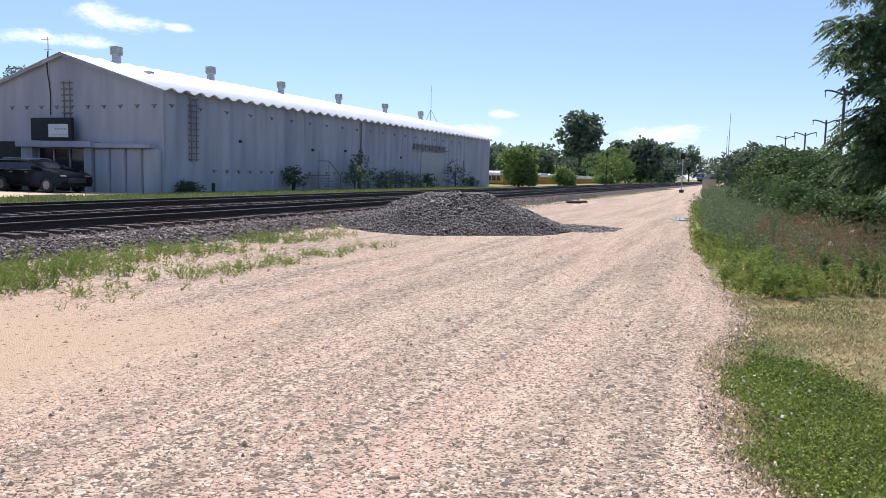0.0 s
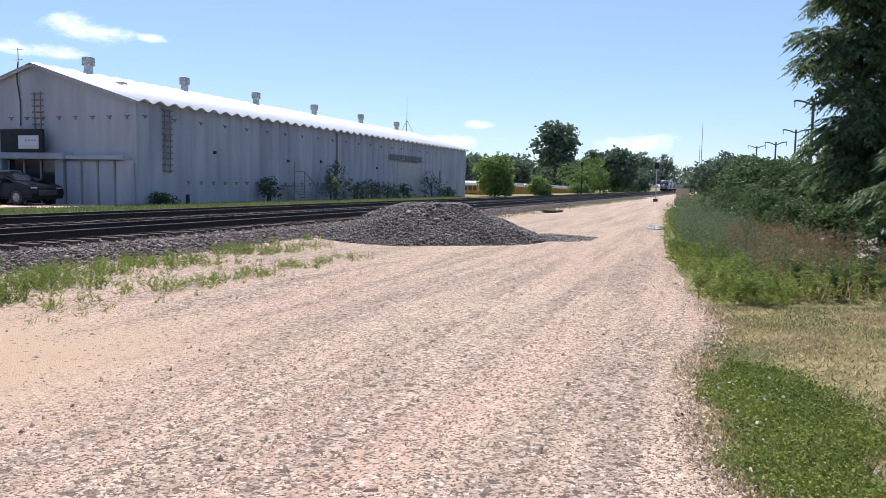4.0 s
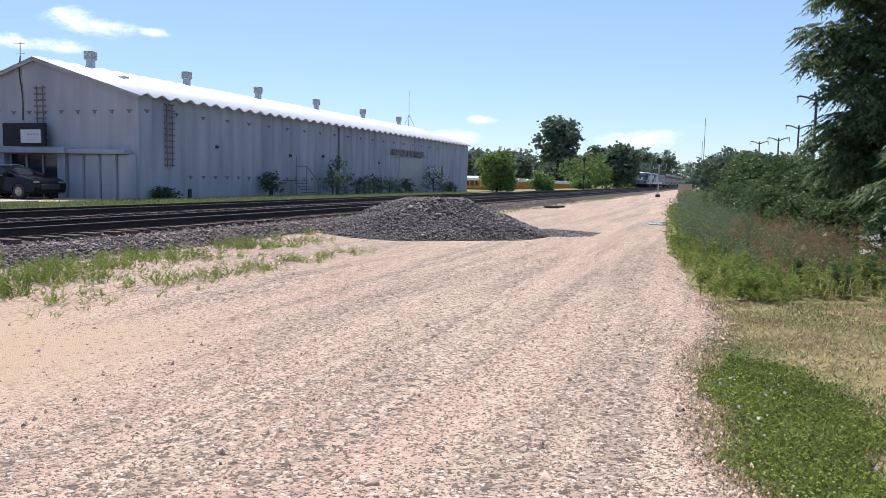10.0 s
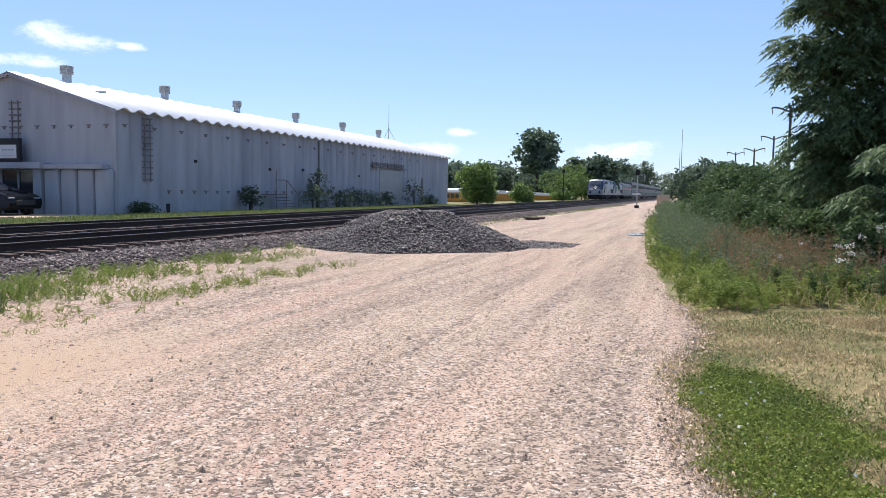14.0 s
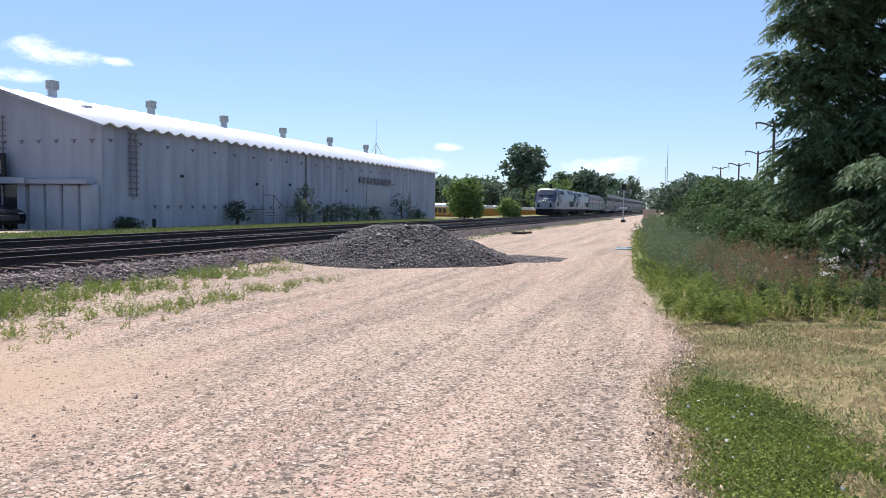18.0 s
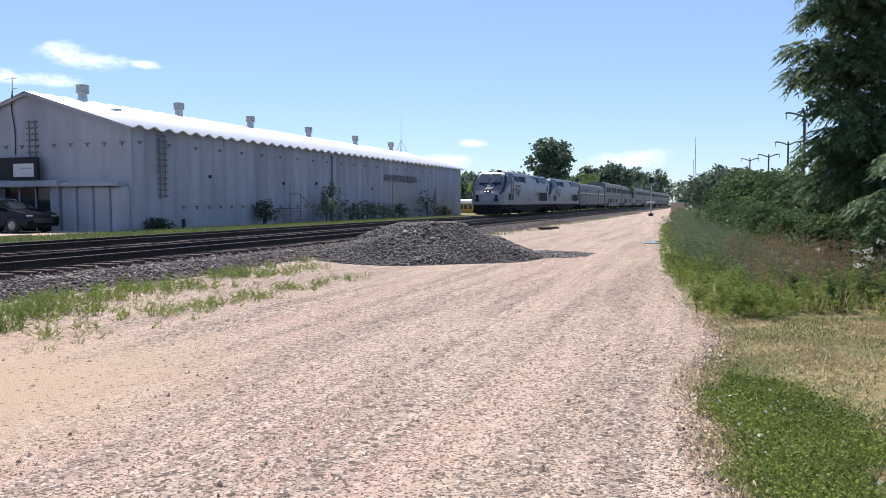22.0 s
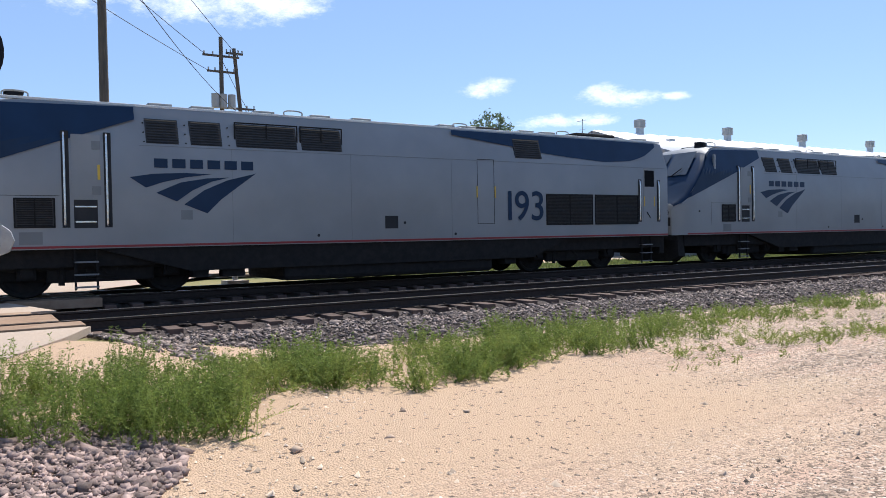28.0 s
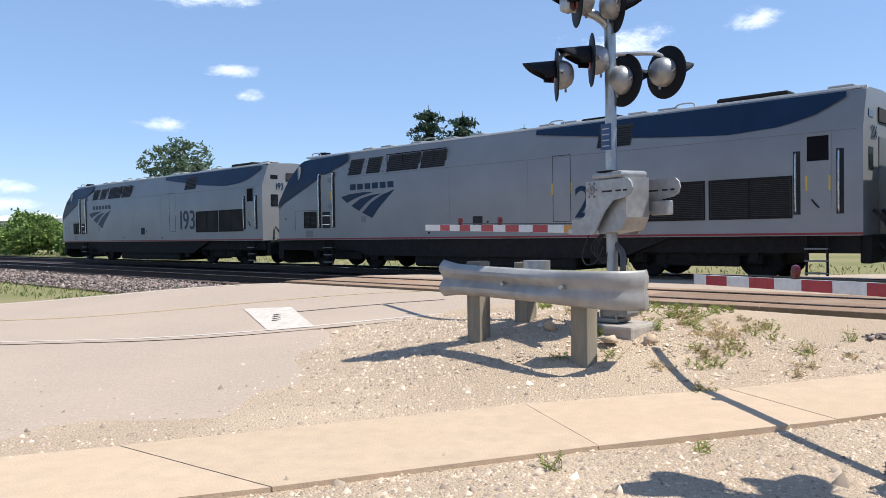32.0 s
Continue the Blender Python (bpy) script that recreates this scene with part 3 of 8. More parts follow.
def gz(x, y):
    """Ground height: flat lot, raised approach by the crossing, higher land over the tracks."""
    x, y = np.asarray(x, float), np.asarray(y, float)
    near = 1 - np.clip((y - 0.2) / 3.0, 0, 1)
    near = near * (1 - np.clip((-23.7 + (-4.8 - x) * .93 - y) / 2.5, 0, 1))
    a = ramp(x) * near
    a = a + near * .34 * np.exp(-((x + 9.0) / 1.9) ** 2 - ((y + 6.3) / 2.0) ** 2) * np.clip((-.685 * (x + 6.5) - .729 * (y + 5.2)) / 1.2, 0, 1)
    beyond = np.clip((-20.5 - x) / 2.0, 0, 1) * .30
    under = np.clip((-11.6 - x) / 1.0, 0, 1) * .02
    right = np.clip((x - 0.3) / 3.0, 0, 1) * .12
    return np.where(x < -12.2, np.maximum(beyond, a * np.clip((y + 30) / 30, 0, 1) * 0 + beyond), a) - under + right


def edge_right(y):
    return np.interp(y, [-40, 0, 4.1, 5, 6.8, 9.6, 13.1, 18.3, 30.9, 70, 130, 320], [2.5, .9, .26, .0, -.13, .15, -.5, -1.1, -2.0, -3.5, -4.6, -7])

# ---------------------------------------------------------------- ground, lot, road
def sheet(name, xs, ys, zf, material, label, category, xf=None, kind="structure", jit=0.0):
    """A ground sheet on a grid; xf turns the cross position 0..1 into x for each y."""
    X, Y = np.meshgrid(xs, ys)
    if xf:
        X = xf(X, Y)
    Z = zf(X, Y) + (RNG.normal(0, jit, X.shape) if jit else 0)
    n, m = X.shape
    V = np.stack([X, Y, Z], -1).reshape(-1, 3)
    i = (np.arange(n - 1)[:, None] * m + np.arange(m - 1)[None]).ravel()
    F = np.stack([i, i + 1, i + m + 1, i + m], 1)
    return tagged(fast(name, V, F, material, smooth=True), label, category, kind=kind)


def spaced(*runs):
    return np.unique(np.concatenate([np.arange(a, b, s) for a, b, s in runs]).round(3))


def wob(x, y, s, k=0):
    return np.sin(x * 1.7 * s + 1.3 * k) * np.cos(y * 1.1 * s + .7 * k) + .5 * np.sin(y * 2.9 * s + x * .8 * s + k)


def build_ground():
    xs = spaced((-2000, -200, 300), (-200, -60, 20), (-60, 20, .8), (20, 200, 20), (200, 2001, 300))
    ys = spaced((-2000, -200, 300), (-200, -40, 10), (-40, 60, 1.5), (60, 200, 10), (200, 2001, 300))
    sheet("ground", xs, ys, lambda x, y: gz(x, y) - .03 - .12 * ((x > -11.5) & (x < 1) & (y < -1.2) & (y > -13.5)), M_SOIL, "level ground of dry soil and thin grass", "ground")
    # gravel drive and lot
    us = 1 - np.linspace(1, 0, 60) ** 1.5
    ys = spaced((-.6, 20, .22), (20, 60, .8), (60, 330.1, 6))

    def across(u, y):
        r = edge_right(y) + .25 + .16 * wob(u * 0, y, 1.1) + .03 * wob(u * 0, y, 3.3, 2)
        left = np.interp(y, [-1, 8, 26, 34, 60, 330], [-11.3, -11.3, -11.3, -10.9, -10.9, -11.5])
        return left + (r - left) * u
    def lift(x, y):
        return .012 - .055 * np.clip(1 - (edge_right(y) + .25 - x) / .45, 0, 1)
    sheet("gravel_drive", us, ys, lambda x, y: gz(x, y) + lift(x, y) + .012 * wob(x, y, .8) * np.clip((y + .6) / 2, 0, 1), M_ROAD,
          "packed pinkish gravel drive with loose stone beside the tracks", "drive", across)
    ys = spaced((-40, -14, 2), (-14, -.59, .3)).tolist() + [-.6]
    sheet("gravel_shoulder", np.linspace(0, 1, 40), np.array(ys), lambda x, y: gz(x, y) + .012 - .1 * (y < ROAD_Y(x) - 9.5), M_PALE,
          "pale crushed gravel shoulder by the crossing", "shoulder", lambda u, y: -11.9 + (edge_right(y) + 11.9 + 5) * u)


def build_turf():
    """Mown dry grass between the drive and the tall weeds."""
    sheet("mown_verge", np.linspace(0, 1, 40), spaced((-.6, 12.61, .3)), lambda x, y: gz(x, y) - .012 + .008 * wob(x, y, 2.1), M_TURF, "mown verge of dry straw-coloured turf", "lawn", lambda u, y: edge_right(y) - .02 + (9 - edge_right(y)) * u)


ROAD_Y = lambda x: -13.9 + (-4.8 - x) * .93


def apron_top(x):
    return np.maximum(np.interp(x, [-8.2, -6.6, -4.8, -3.3, 0, 9], [-10.2, -8.3, -5.95, -6.6, -8.4, -13.4]), ROAD_Y(x) + .25)


def build_road():
    def strip(name, a, b, x0, x1, z, material, label, step=.5):
        x = np.arange(x0, x1 + .01, step)
        u = np.linspace(0, 1, 9)
        X, U = np.meshgrid(x, u)
        Y = ROAD_Y(X) + a + (b - a) * U
        Z = (ramp(X) if x0 > -20 else .33 + X * 0) + z
        n, m = X.shape
        i = (np.arange(n - 1)[:, None] * m + np.arange(m - 1)[None]).ravel()
        ob = fast(name, np.stack([X, Y, Z], -1).reshape(-1, 3), np.stack([i, i + 1, i + m + 1, i + m], 1), material, smooth=True)
        return tagged(ob, label, "road", kind="structure")
    strip("road", .25, -9.6, -12.0, 40, .035, M_ASPH, "worn pale asphalt road running up to the crossing")
    strip("road", .25, -9.6, -90, -20.6, .03, M_ASPH, "worn pale asphalt road beyond the tracks")
    strip("edge_line", -.05, -.17, -11.9, 6, .040, M_WHITE, "worn white edge line on the asphalt")
    strip("edge_line", -9.2, -9.32, -11.9, 6, .040, M_WHITE, "worn white edge line on the asphalt")
    strip("centre_line", -4.5, -4.6, -11.9, 8, .040, M_YEL, "faded yellow centre line on the asphalt")
    strip("tar_seam", -2.2, -2.26, -11.0, -8.6, .041, M_TAR, "dark tar-filled seam across the road")
    # worn paved apron between the road and the sidewalk
    X, U = np.meshgrid(np.arange(-8.2, 9.01, .4), np.linspace(0, 1, 14))
    low, high = ROAD_Y(X) + .2, apron_top(X)
    Y = low + (high + .35 + .3 * wob(X, X * 0, 2.3) - low) * U ** .7
    Y = np.minimum(Y, np.interp(X, [-8.2, -4.9, -3.3, 0, 9], [90, -5.75, -6.55, -8.3, -13.3]))
    n, m = X.shape
    i = (np.arange(n - 1)[:, None] * m + np.arange(m - 1)[None]).ravel()
    ob = fast("apron", np.stack([X, Y, gz(X, Y) + .024 - .03 * np.clip((U - .6) / .4, 0, 1)], -1).reshape(-1, 3), np.stack([i, i + 1, i + m + 1, i + m], 1), M_ASPH, smooth=True)
    tagged(ob, "worn paved apron scattered with grit beside the road", "road", kind="structure")
    # white painted square with unreadable dark marks
    g = Geo()
    quad = [(-8.91, -13.61), (-9.36, -12.71), (-8.3, -10.63), (-7.78, -11.13)]
    g.add([(x, y, float(ramp(x)) + .043) for x, y in quad], [(0, 1, 2, 3)])
    sq = tagged(g.make("painted_square", M_WHITE), "white painted square on the asphalt with dark marks", "marking")
    for k in range(4):
        h = Geo()
        x, y = -8.59 + .12 * (k - 1.5), -12.02 + .16 * (k - 1.5)
        h.box((x - .08, y - .03, float(ramp(x)) + .046), (x + .1, y + .03, float(ramp(x)) + .049))
        h.make("mark", M_TAR, sq)
    # lot beyond the tracks, in front of the hall
    sheet("parking_lot", spaced((-60, -24.4, 2)), spaced((4, 28.9, 2)), lambda x, y: gz(x, y) + .02, M_CONC, "pale concrete parking lot beyond the tracks", "parking lot")
    for x, y, a in ((-25.2, 13.2, 8), (-25.0, 17.4, 8), (-24.9, 21.5, 5)):
        s = Geo().box((-.1, -.95, 0), (.1, .95, .14), .03).make("wheel_stop", M_CONC)
        s.matrix_basis = pose(x, y, float(gz(x, y)) + .02, 0, 0, a)
        tagged(s, "low concrete wheel stop at the lot's edge", "wheel stop", "wheel stops of the lot")


def build_sidewalk():
    walkway = root("sidewalk", (0, 0, 0), "sun-bleached concrete sidewalk with cracked joints", "sidewalk")
    walkway["kind"] = "structure"
    near = [(-1.0, -6.6), (-3.71, -5.05), (-5.78, -4.0), (-7.42, -2.87), (-8.43, -2.05), (-9.4, -1.35)]
    far = [(-1.6, -7.75), (-3.5, -6.72), (-6.5, -5.2), (-7.85, -3.9), (-9.0, -2.85), (-9.9, -2.1)]
    for i in range(len(near) - 1):
        a, b, c, d = [Vector((x, y)) for x, y in (near[i], near[i + 1], far[i + 1], far[i])]
        for t0, t1 in ((0, 1),):
            ring = [a.lerp(b, t0 + .002), a.lerp(b, t1 - .002), d.lerp(c, t1 - .002), d.lerp(c, t0 + .002)]
            tops = [(p.x, p.y, float(ramp(p.x)) + .045 + (.002 if i % 2 else 0)) for p in ring]
            g = Geo().add(tops + [(x, y, z - .09) for x, y, z in tops], [(0, 1, 2, 3), (7, 6, 5, 4), (0, 4, 5, 1), (1, 5, 6, 2), (2, 6, 7, 3), (3, 7, 4, 0)])
            g.make("slab", M_CONC, walkway)
    g = Geo()
    p = [(-9.42, -1.33), (-9.92, -2.08), (-11.0, -1.75), (-12.25, -1.6), (-12.25, .75), (-11.3, .35), (-10.3, -.35)]
    t = [(x, y, float(ramp(x)) + .03) for x, y in p]
    g.add(t + [(x, y, z - .1) for x, y, z in t], [tuple(range(7)), tuple(range(13, 6, -1))] + [(i, i + 7, (i + 1) % 7 + 7, (i + 1) % 7) for i in range(7)])
    g.make("ramp_slab", M_ASPH, walkway, "grey asphalt ramp up to the tracks")


# ---------------------------------------------------------------- railway
RAILS = (-13.10, -14.605, -18.23, -19.735)
TOP = .45


def build_track():
    ys = spaced((-160, -12, 6), (-12, 60, .35), (60, 620, 10))
    prof_x = [-10.75, -11.05, -11.4, -11.75, -12.1, -12.5, -12.75, -14, -15.25, -15.7, -16.4, -17.3, -17.7, -18, -20.6, -21.0, -21.4, -21.9]
    prof_z = [.0, .06, .12, .16, .165, .17, .225, .23, .22, .08, .02, .04, .20, .21, .26, .24, .2, .27]
    X, Y = np.meshgrid(prof_x, ys)
    Z = np.tile(prof_z, (len(ys), 1)) + RNG.normal(0, .012, X.shape)
    X = X + RNG.normal(0, .03, X.shape)
    n, m = X.shape
    i = (np.arange(n - 1)[:, None] * m + np.arange(m - 1)[None]).ravel()
    tagged(fast("ballast", np.stack([X, Y, Z], -1).reshape(-1, 3), np.stack([i, i + 1, i + m + 1, i + m], 1), M_BALBED),
           "bed of dark crushed stone ballast under the tracks", "ballast", kind="structure")
    sec = [(-.07, 0), (.07, 0), (.07, .012), (.012, .035), (.012, .135), (.036, .15), (.036, .178), (.03, .182), (-.03, .182), (-.036, .178), (-.036, .15), (-.012, .135), (-.012, .035), (-.07, .012)]
    for x in RAILS:
        rail = Geo().prism([(x + a, TOP - .182 + b) for a, b in sec], 1, -160, 620).make("rail", M_RAIL)
        tagged(rail, "rusty steel rail with a polished running head", "rail", "rails of the two tracks", "structure")
        Geo().box((x - .027, -160, TOP + .0005), (x + .027, 620, TOP + .003)).make("running_head", M_HEAD, rail, "polished steel running surface")
    rng = random.Random(3)
    tie_me = None
    for c, y0, y1 in ((-13.8525, -22, 62), (-18.9825, -20, 62)):
        track = root("track", (c, 0, 0), "railway track of creosoted ties under rusty rails", "track", "tracks")
        track["kind"] = "structure"
        k = 0
        y = y0
        while y < y1:
            if tie_me is None:
                g = Geo().box((-1.3, -.115, .1), (1.3, .115, .272), .012)
                tie = g.make("tie", M_TIE, track)
                tie_me = tie.data
            else:
                tie = new("tie", tie_me)
                tie.parent = track
            tie.matrix_basis = pose(rng.uniform(-.05, .05), y, rng.uniform(-.008, .008), 0, 0, rng.uniform(-1.2, 1.2))
            y += .52
            k += 1
        far = Geo()
        y = y1
        while y < 330:
            far.box((-1.3, y - .115, .1), (1.3, y + .115, .27))
            y += .52
        tagged(far.make("far_ties", M_TIE, track, fix=False), "creosoted ties far down the line", kind="stuff")
    # spikes and plates on the near rail
    plate = None
    for k in range(70):
        y = -2 + k * .52
        if plate is None:
            g = Geo().box((-.17, -.09, .272), (.17, .09, .285)).cyl((.1, .05, .285), (.1, .05, .315), .018, n=6).cyl((-.1, -.05, .285), (-.1, -.05, .315), .018, n=6)
            ob = g.make("tie_plate", M_RAIL)
            plate = ob.data
        else:
            ob = new("tie_plate", plate)
        ob.matrix_basis = pose(RAILS[0], y, .004)
        tagged(ob, "rusty steel plate that spikes the rail to its tie", "tie plate", "tie plates")
    n = 40000
    y = -9 + 72 * RNG.beta(1.0, 1.5, n)
    x = RNG.uniform(-12.75, -10.55, n)
    keep = ~((x < -9) & (y > -1.7) & (y < .8 + .5 * (x + 12)) & (x < -9.4)) & ~((y < -3.4) & (x < ROAD_Y(x) * 0 - 9))
    keep &= (x > -12.3) | (RNG.random(n) < .5)
    x, y = x[keep], y[keep]
    z = np.interp(-x, [10.5, 10.75, 11.05, 11.4, 11.75, 12.5, 12.75], [.0, .01, .07, .125, .165, .175, .23]) + .012
    stones("ballast_stones", np.stack([x, y, z], 1), .05, M_BALL, "loose grey and pink ballast stones on the shoulder", "ballast stones")
    n = 5000
    x, y = RNG.uniform(-12.0, -9.6, n), RNG.uniform(-3.6, 1.9, n)
    keep = ((y > .55 + .45 * (x + 12.2)) & (y < 2.2 + .2 * (x + 11))) | ((y < -1.75) & (y > -2.9 - .5 * (x + 11.5)) & (x < -10.3))
    x, y = x[keep], y[keep]
    z = np.maximum(np.interp(-x, [9.6, 10.75, 11.4, 12.0], [.06, .09, .17, .20]), gz(x, y)) + .02
    stones("ballast_stones", np.stack([x, y, z], 1), .06, M_BALL, "pale loose ballast beside the crossing deck", "ballast stones")
    n = 9000
    x, y = RNG.uniform(-12.7, -10.6, n), -20 - 40 * RNG.beta(1, 1.6, n)
    keep = y < ROAD_Y(x) - 10
    x, y = x[keep], y[keep]
    z = np.interp(-x, [10.5, 10.75, 11.05, 11.4, 11.75, 12.5, 12.75], [.0, .01, .07, .125, .165, .175, .23]) + .02
    stones("ballast_stones", np.stack([x, y, z], 1), .085, M_BALL, "loose grey ballast stones beyond the road", "ballast stones")


def build_decks():
    """Timber crossing panels beside and between the rails."""
    deck = root("crossing_deck", (0, 0, 0), "weathered timber panels of the road crossing", "crossing deck")
    path = root("crossing_deck", (0, 0, 0), "weathered timber panels of the footpath crossing", "crossing deck")
    lanes = [(RAILS[0] + .62, RAILS[0] + .08), (RAILS[0] - .10, RAILS[1] + .10), (RAILS[1] - .08, RAILS[1] - .62),
             (RAILS[2] + .62, RAILS[2] + .08), (RAILS[2] - .10, RAILS[3] + .10), (RAILS[3] - .08, RAILS[3] - .62)]
    for own, ya, yb, stepy in ((deck, -2.95, -17.5, 2.4), (path, .72, -1.55, 2.27)):
        for k, (x0, x1) in enumerate(lanes):
            skew = 0 if k < 3 else 4.6 if own is deck else 0.0
            if own is path:
                skew = -.25 * k
            y = ya + skew
            while y > yb + skew + .2:
                e = max(y - stepy, yb + skew)
                Geo().box((x1, e + .012, .25), (x0, y, TOP - .012 - .004 * (k % 2)), .012).make("panel", M_DECK, own)
                y = e
    fill = Geo()
    for a, b in ((-2.95, -17.5), (.6, -1.5)):
        fill.prism([(RAILS[1] - .64, a), (RAILS[2] + .64, a + (2.2 if a < 0 else -.6)), (RAILS[2] + .64, b + (2.2 if a < 0 else -.6)), (RAILS[1] - .64, b)], 2, .2, TOP - .02)
    tagged(fill.make("road_infill", M_ASPH), "asphalt infill between the two tracks", "road", kind="structure")


def build_pile():
    us, vs = np.linspace(-1, 1, 60), np.linspace(-1, 1, 60)
    U, W = np.meshgrid(us, vs)

    def height(x, y):
        r = np.hypot((x + .15) / 3.45, y / 3.4)
        h = 1.32 * (1 - r) + .05 * wob(x, y, 1.6) * (r < 1)
        h = np.minimum(h, .97 + .06 * wob(x, y, 1.1, 3))
        tail = .07 * (1 - np.hypot((x - 3.0) / 1.3, (y - 1.9) / 1.6))
        return np.maximum(h, tail)
    X, Y = U * 4.4, W * 4.2
    Z = np.maximum(height(X, Y), -.05)
    pile = root("stone_pile", (-7.85, 21.2, .0), "large heap of dark crushed ballast stone on the gravel", "stone pile")
    i = (np.arange(59)[:, None] * 60 + np.arange(59)[None]).ravel()
    fast("core", np.stack([X, Y, Z], -1).reshape(-1, 3), np.stack([i, i + 1, i + 61, i + 60], 1), M_PILE, pile)
    n = 46000
    x, y = RNG.uniform(-4.4, 4.4, n), RNG.uniform(-4.2, 2.6, n)
    z = height(x, y)
    keep = (z > -.02) & (y < 2.6)
    P = np.stack([x, y, z + .012], 1)[keep]
    stones("stone_rubble", P, .055, M_PILE, "loose dark crushed stones", "stones", .8, .4, parent=pile)


def build_gravel():
    """Loose chips on the drive, thickest between the wheel lanes and along the edges."""
    def lanes(x, y):
        u = x - .8 * edge_right(y)
        b = np.sin(u * 4.1 + .6) + .8 * np.sin(u * 7.3 + 1.9 + .2 * np.sin(y * .4)) + .6 * np.sin(u * 2.3 + 4)
        return np.clip(.5 + .3 * b + .3 * wob(x * .8, y * .5, 1.0, 2), 0, 1)
    for n, reach, size, mat_, lab in ((125000, 9, .0115, M_PEB, "pale crushed chips over the packed drive"), (70000, 30, .018, M_PEB, "loose crushed stone between the wheel lanes"),
                                      (52000, 22, .0145, M_CHIP, "dark chips strewn over the drive"), (2200, 24, .030, M_PEB, "larger loose stones on the drive")):
        y = 2.0 + reach * RNG.beta(1.0, 1.9, n)
        x = -9.9 + (edge_right(y) + 10.25) * RNG.random(n) ** .85
        sandy = np.clip((-3.6 - x) / 2.2, 0, 1) * np.clip((9 - y) / 4, 0, 1)
        near_edge = np.exp(-np.abs(x - edge_right(y)) / .6)
        keep = RNG.random(n) < (.10 + .75 * lanes(x, y) ** 1.5 + .5 * near_edge) * (1 - .9 * sandy) * np.clip((edge_right(y) + .35 * RNG.random(n) ** 2 - x) / .02, 0, 1)
        x, y = x[keep], y[keep]
        chips("loose_gravel", np.stack([x, y, gz(x, y) + .008 + .012 * wob(x, y, .8)], 1), size, mat_, lab)
    n = 62000
    x, y = RNG.uniform(-9.8, 0, n), RNG.uniform(-12, 2.5, n)
    keep = (y > ROAD_Y(x) - .6 * RNG.random(n) ** 3) & (np.hypot(x, y) > 1.2)
    keep &= (y > apron_top(x) + .55 * RNG.normal(size=n)) | (RNG.random(n) < .12)
    keep &= (y < -.9) | (RNG.random(n) < .22)
    x, y = x[keep], y[keep]
    chips("loose_gravel", np.stack([x, y, gz(x, y) + .012], 1), .023, M_PEBP, "pale loose gravel on the shoulder", spread=.45, tall=.9)
    # pink stone round the signal foot
    n = 11000
    r, a = np.sqrt(RNG.random(n)), RNG.uniform(0, 2 * math.pi, n)
    x, y = -6.75 + 1.35 * r * np.cos(a), -.85 + 1.5 * r * np.sin(a)
    keep = ~((np.abs(x + 6.55) < .33) & (np.abs(y + 1.21) < .37))
    x, y, r = x[keep], y[keep], r[keep]
    far_out = np.hypot(x + 1.1, y + .9)
    order = np.argsort(far_out - .15 * (1 - r))
    x, y, r = x[order], y[order], r[order]
    z = gz(x, y) + .015 + .06 * (1 - r)
    bed = root("stone_bed", (0, 0, 0), "bed of broken pink stones heaped round the signal foot", "stones")
    shapes = []
    for k in range(8):
        one = np.einsum("nij,nkj->nki", spin(1), OCT_V[None] * RNG.uniform(.5, 1.35, (1, 6, 1)) + RNG.normal(0, .16, (1, 6, 3)))[0]
        one[:, 2] *= .8
        me = bpy.data.meshes.new("stone")
        me.from_pydata([tuple(q) for q in one * .024], [], [tuple(f) for f in OCT_F.tolist()])
        me.materials.append(M_PINK1)
        shapes.append(me)
    for k in range(300):
        ob = new("stone", shapes[k % 8])
        ob.parent = bed
        ob.matrix_basis = pose(x[k * 3], y[k * 3], z[k * 3] + .012, 0, 0, float(RNG.uniform(0, 360))) @ Matrix.Scale(float(RNG.uniform(.8, 1.5)), 4)
    rest = np.ones(len(x), bool)
    rest[0:900:3] = False
    stones("stone_litter", np.stack([x, y, z], 1)[rest], .046, M_PINK, "smaller broken pink stones", "stones", .8, parent=bed)
    for x, y, s in ((-1.6, 3.44, .07), (-1.35, 3.55, .05), (-2.1, 3.3, .045), (-4.4, 2.2, .06), (-6.55, 3.05, .07), (-6.2, 2.1, .08), (-5.6, 3.4, .06), (-6.3, 1.35, .09), (-3.9, 5.2, .05), (-2.9, 6.4, .06), (-6.9, 2.6, .07)):
        ob = stones("stone", np.array([[x, y, s * .22 + float(gz(x, y))]]), s * 1.2, M_PEB, "single loose stone on the gravel", "stone", spread=.05)
        ob["kind"] = "thing"
        del ob["kind"]


build_ground()
build_turf()
build_road()
build_sidewalk()
build_track()
build_decks()
build_pile()
build_gravel()
w = Geo()
w.prism([(-2.5, 30.2), (-2.0, 30.0), (-1.75, 31.2), (-2.0, 32.2), (-2.45, 32.0), (-2.65, 31.0)], 2, .01, .032)
tagged(w.make("puddle", M_WATER), "still puddle of rainwater at the drive's edge", "puddle", kind="structure")


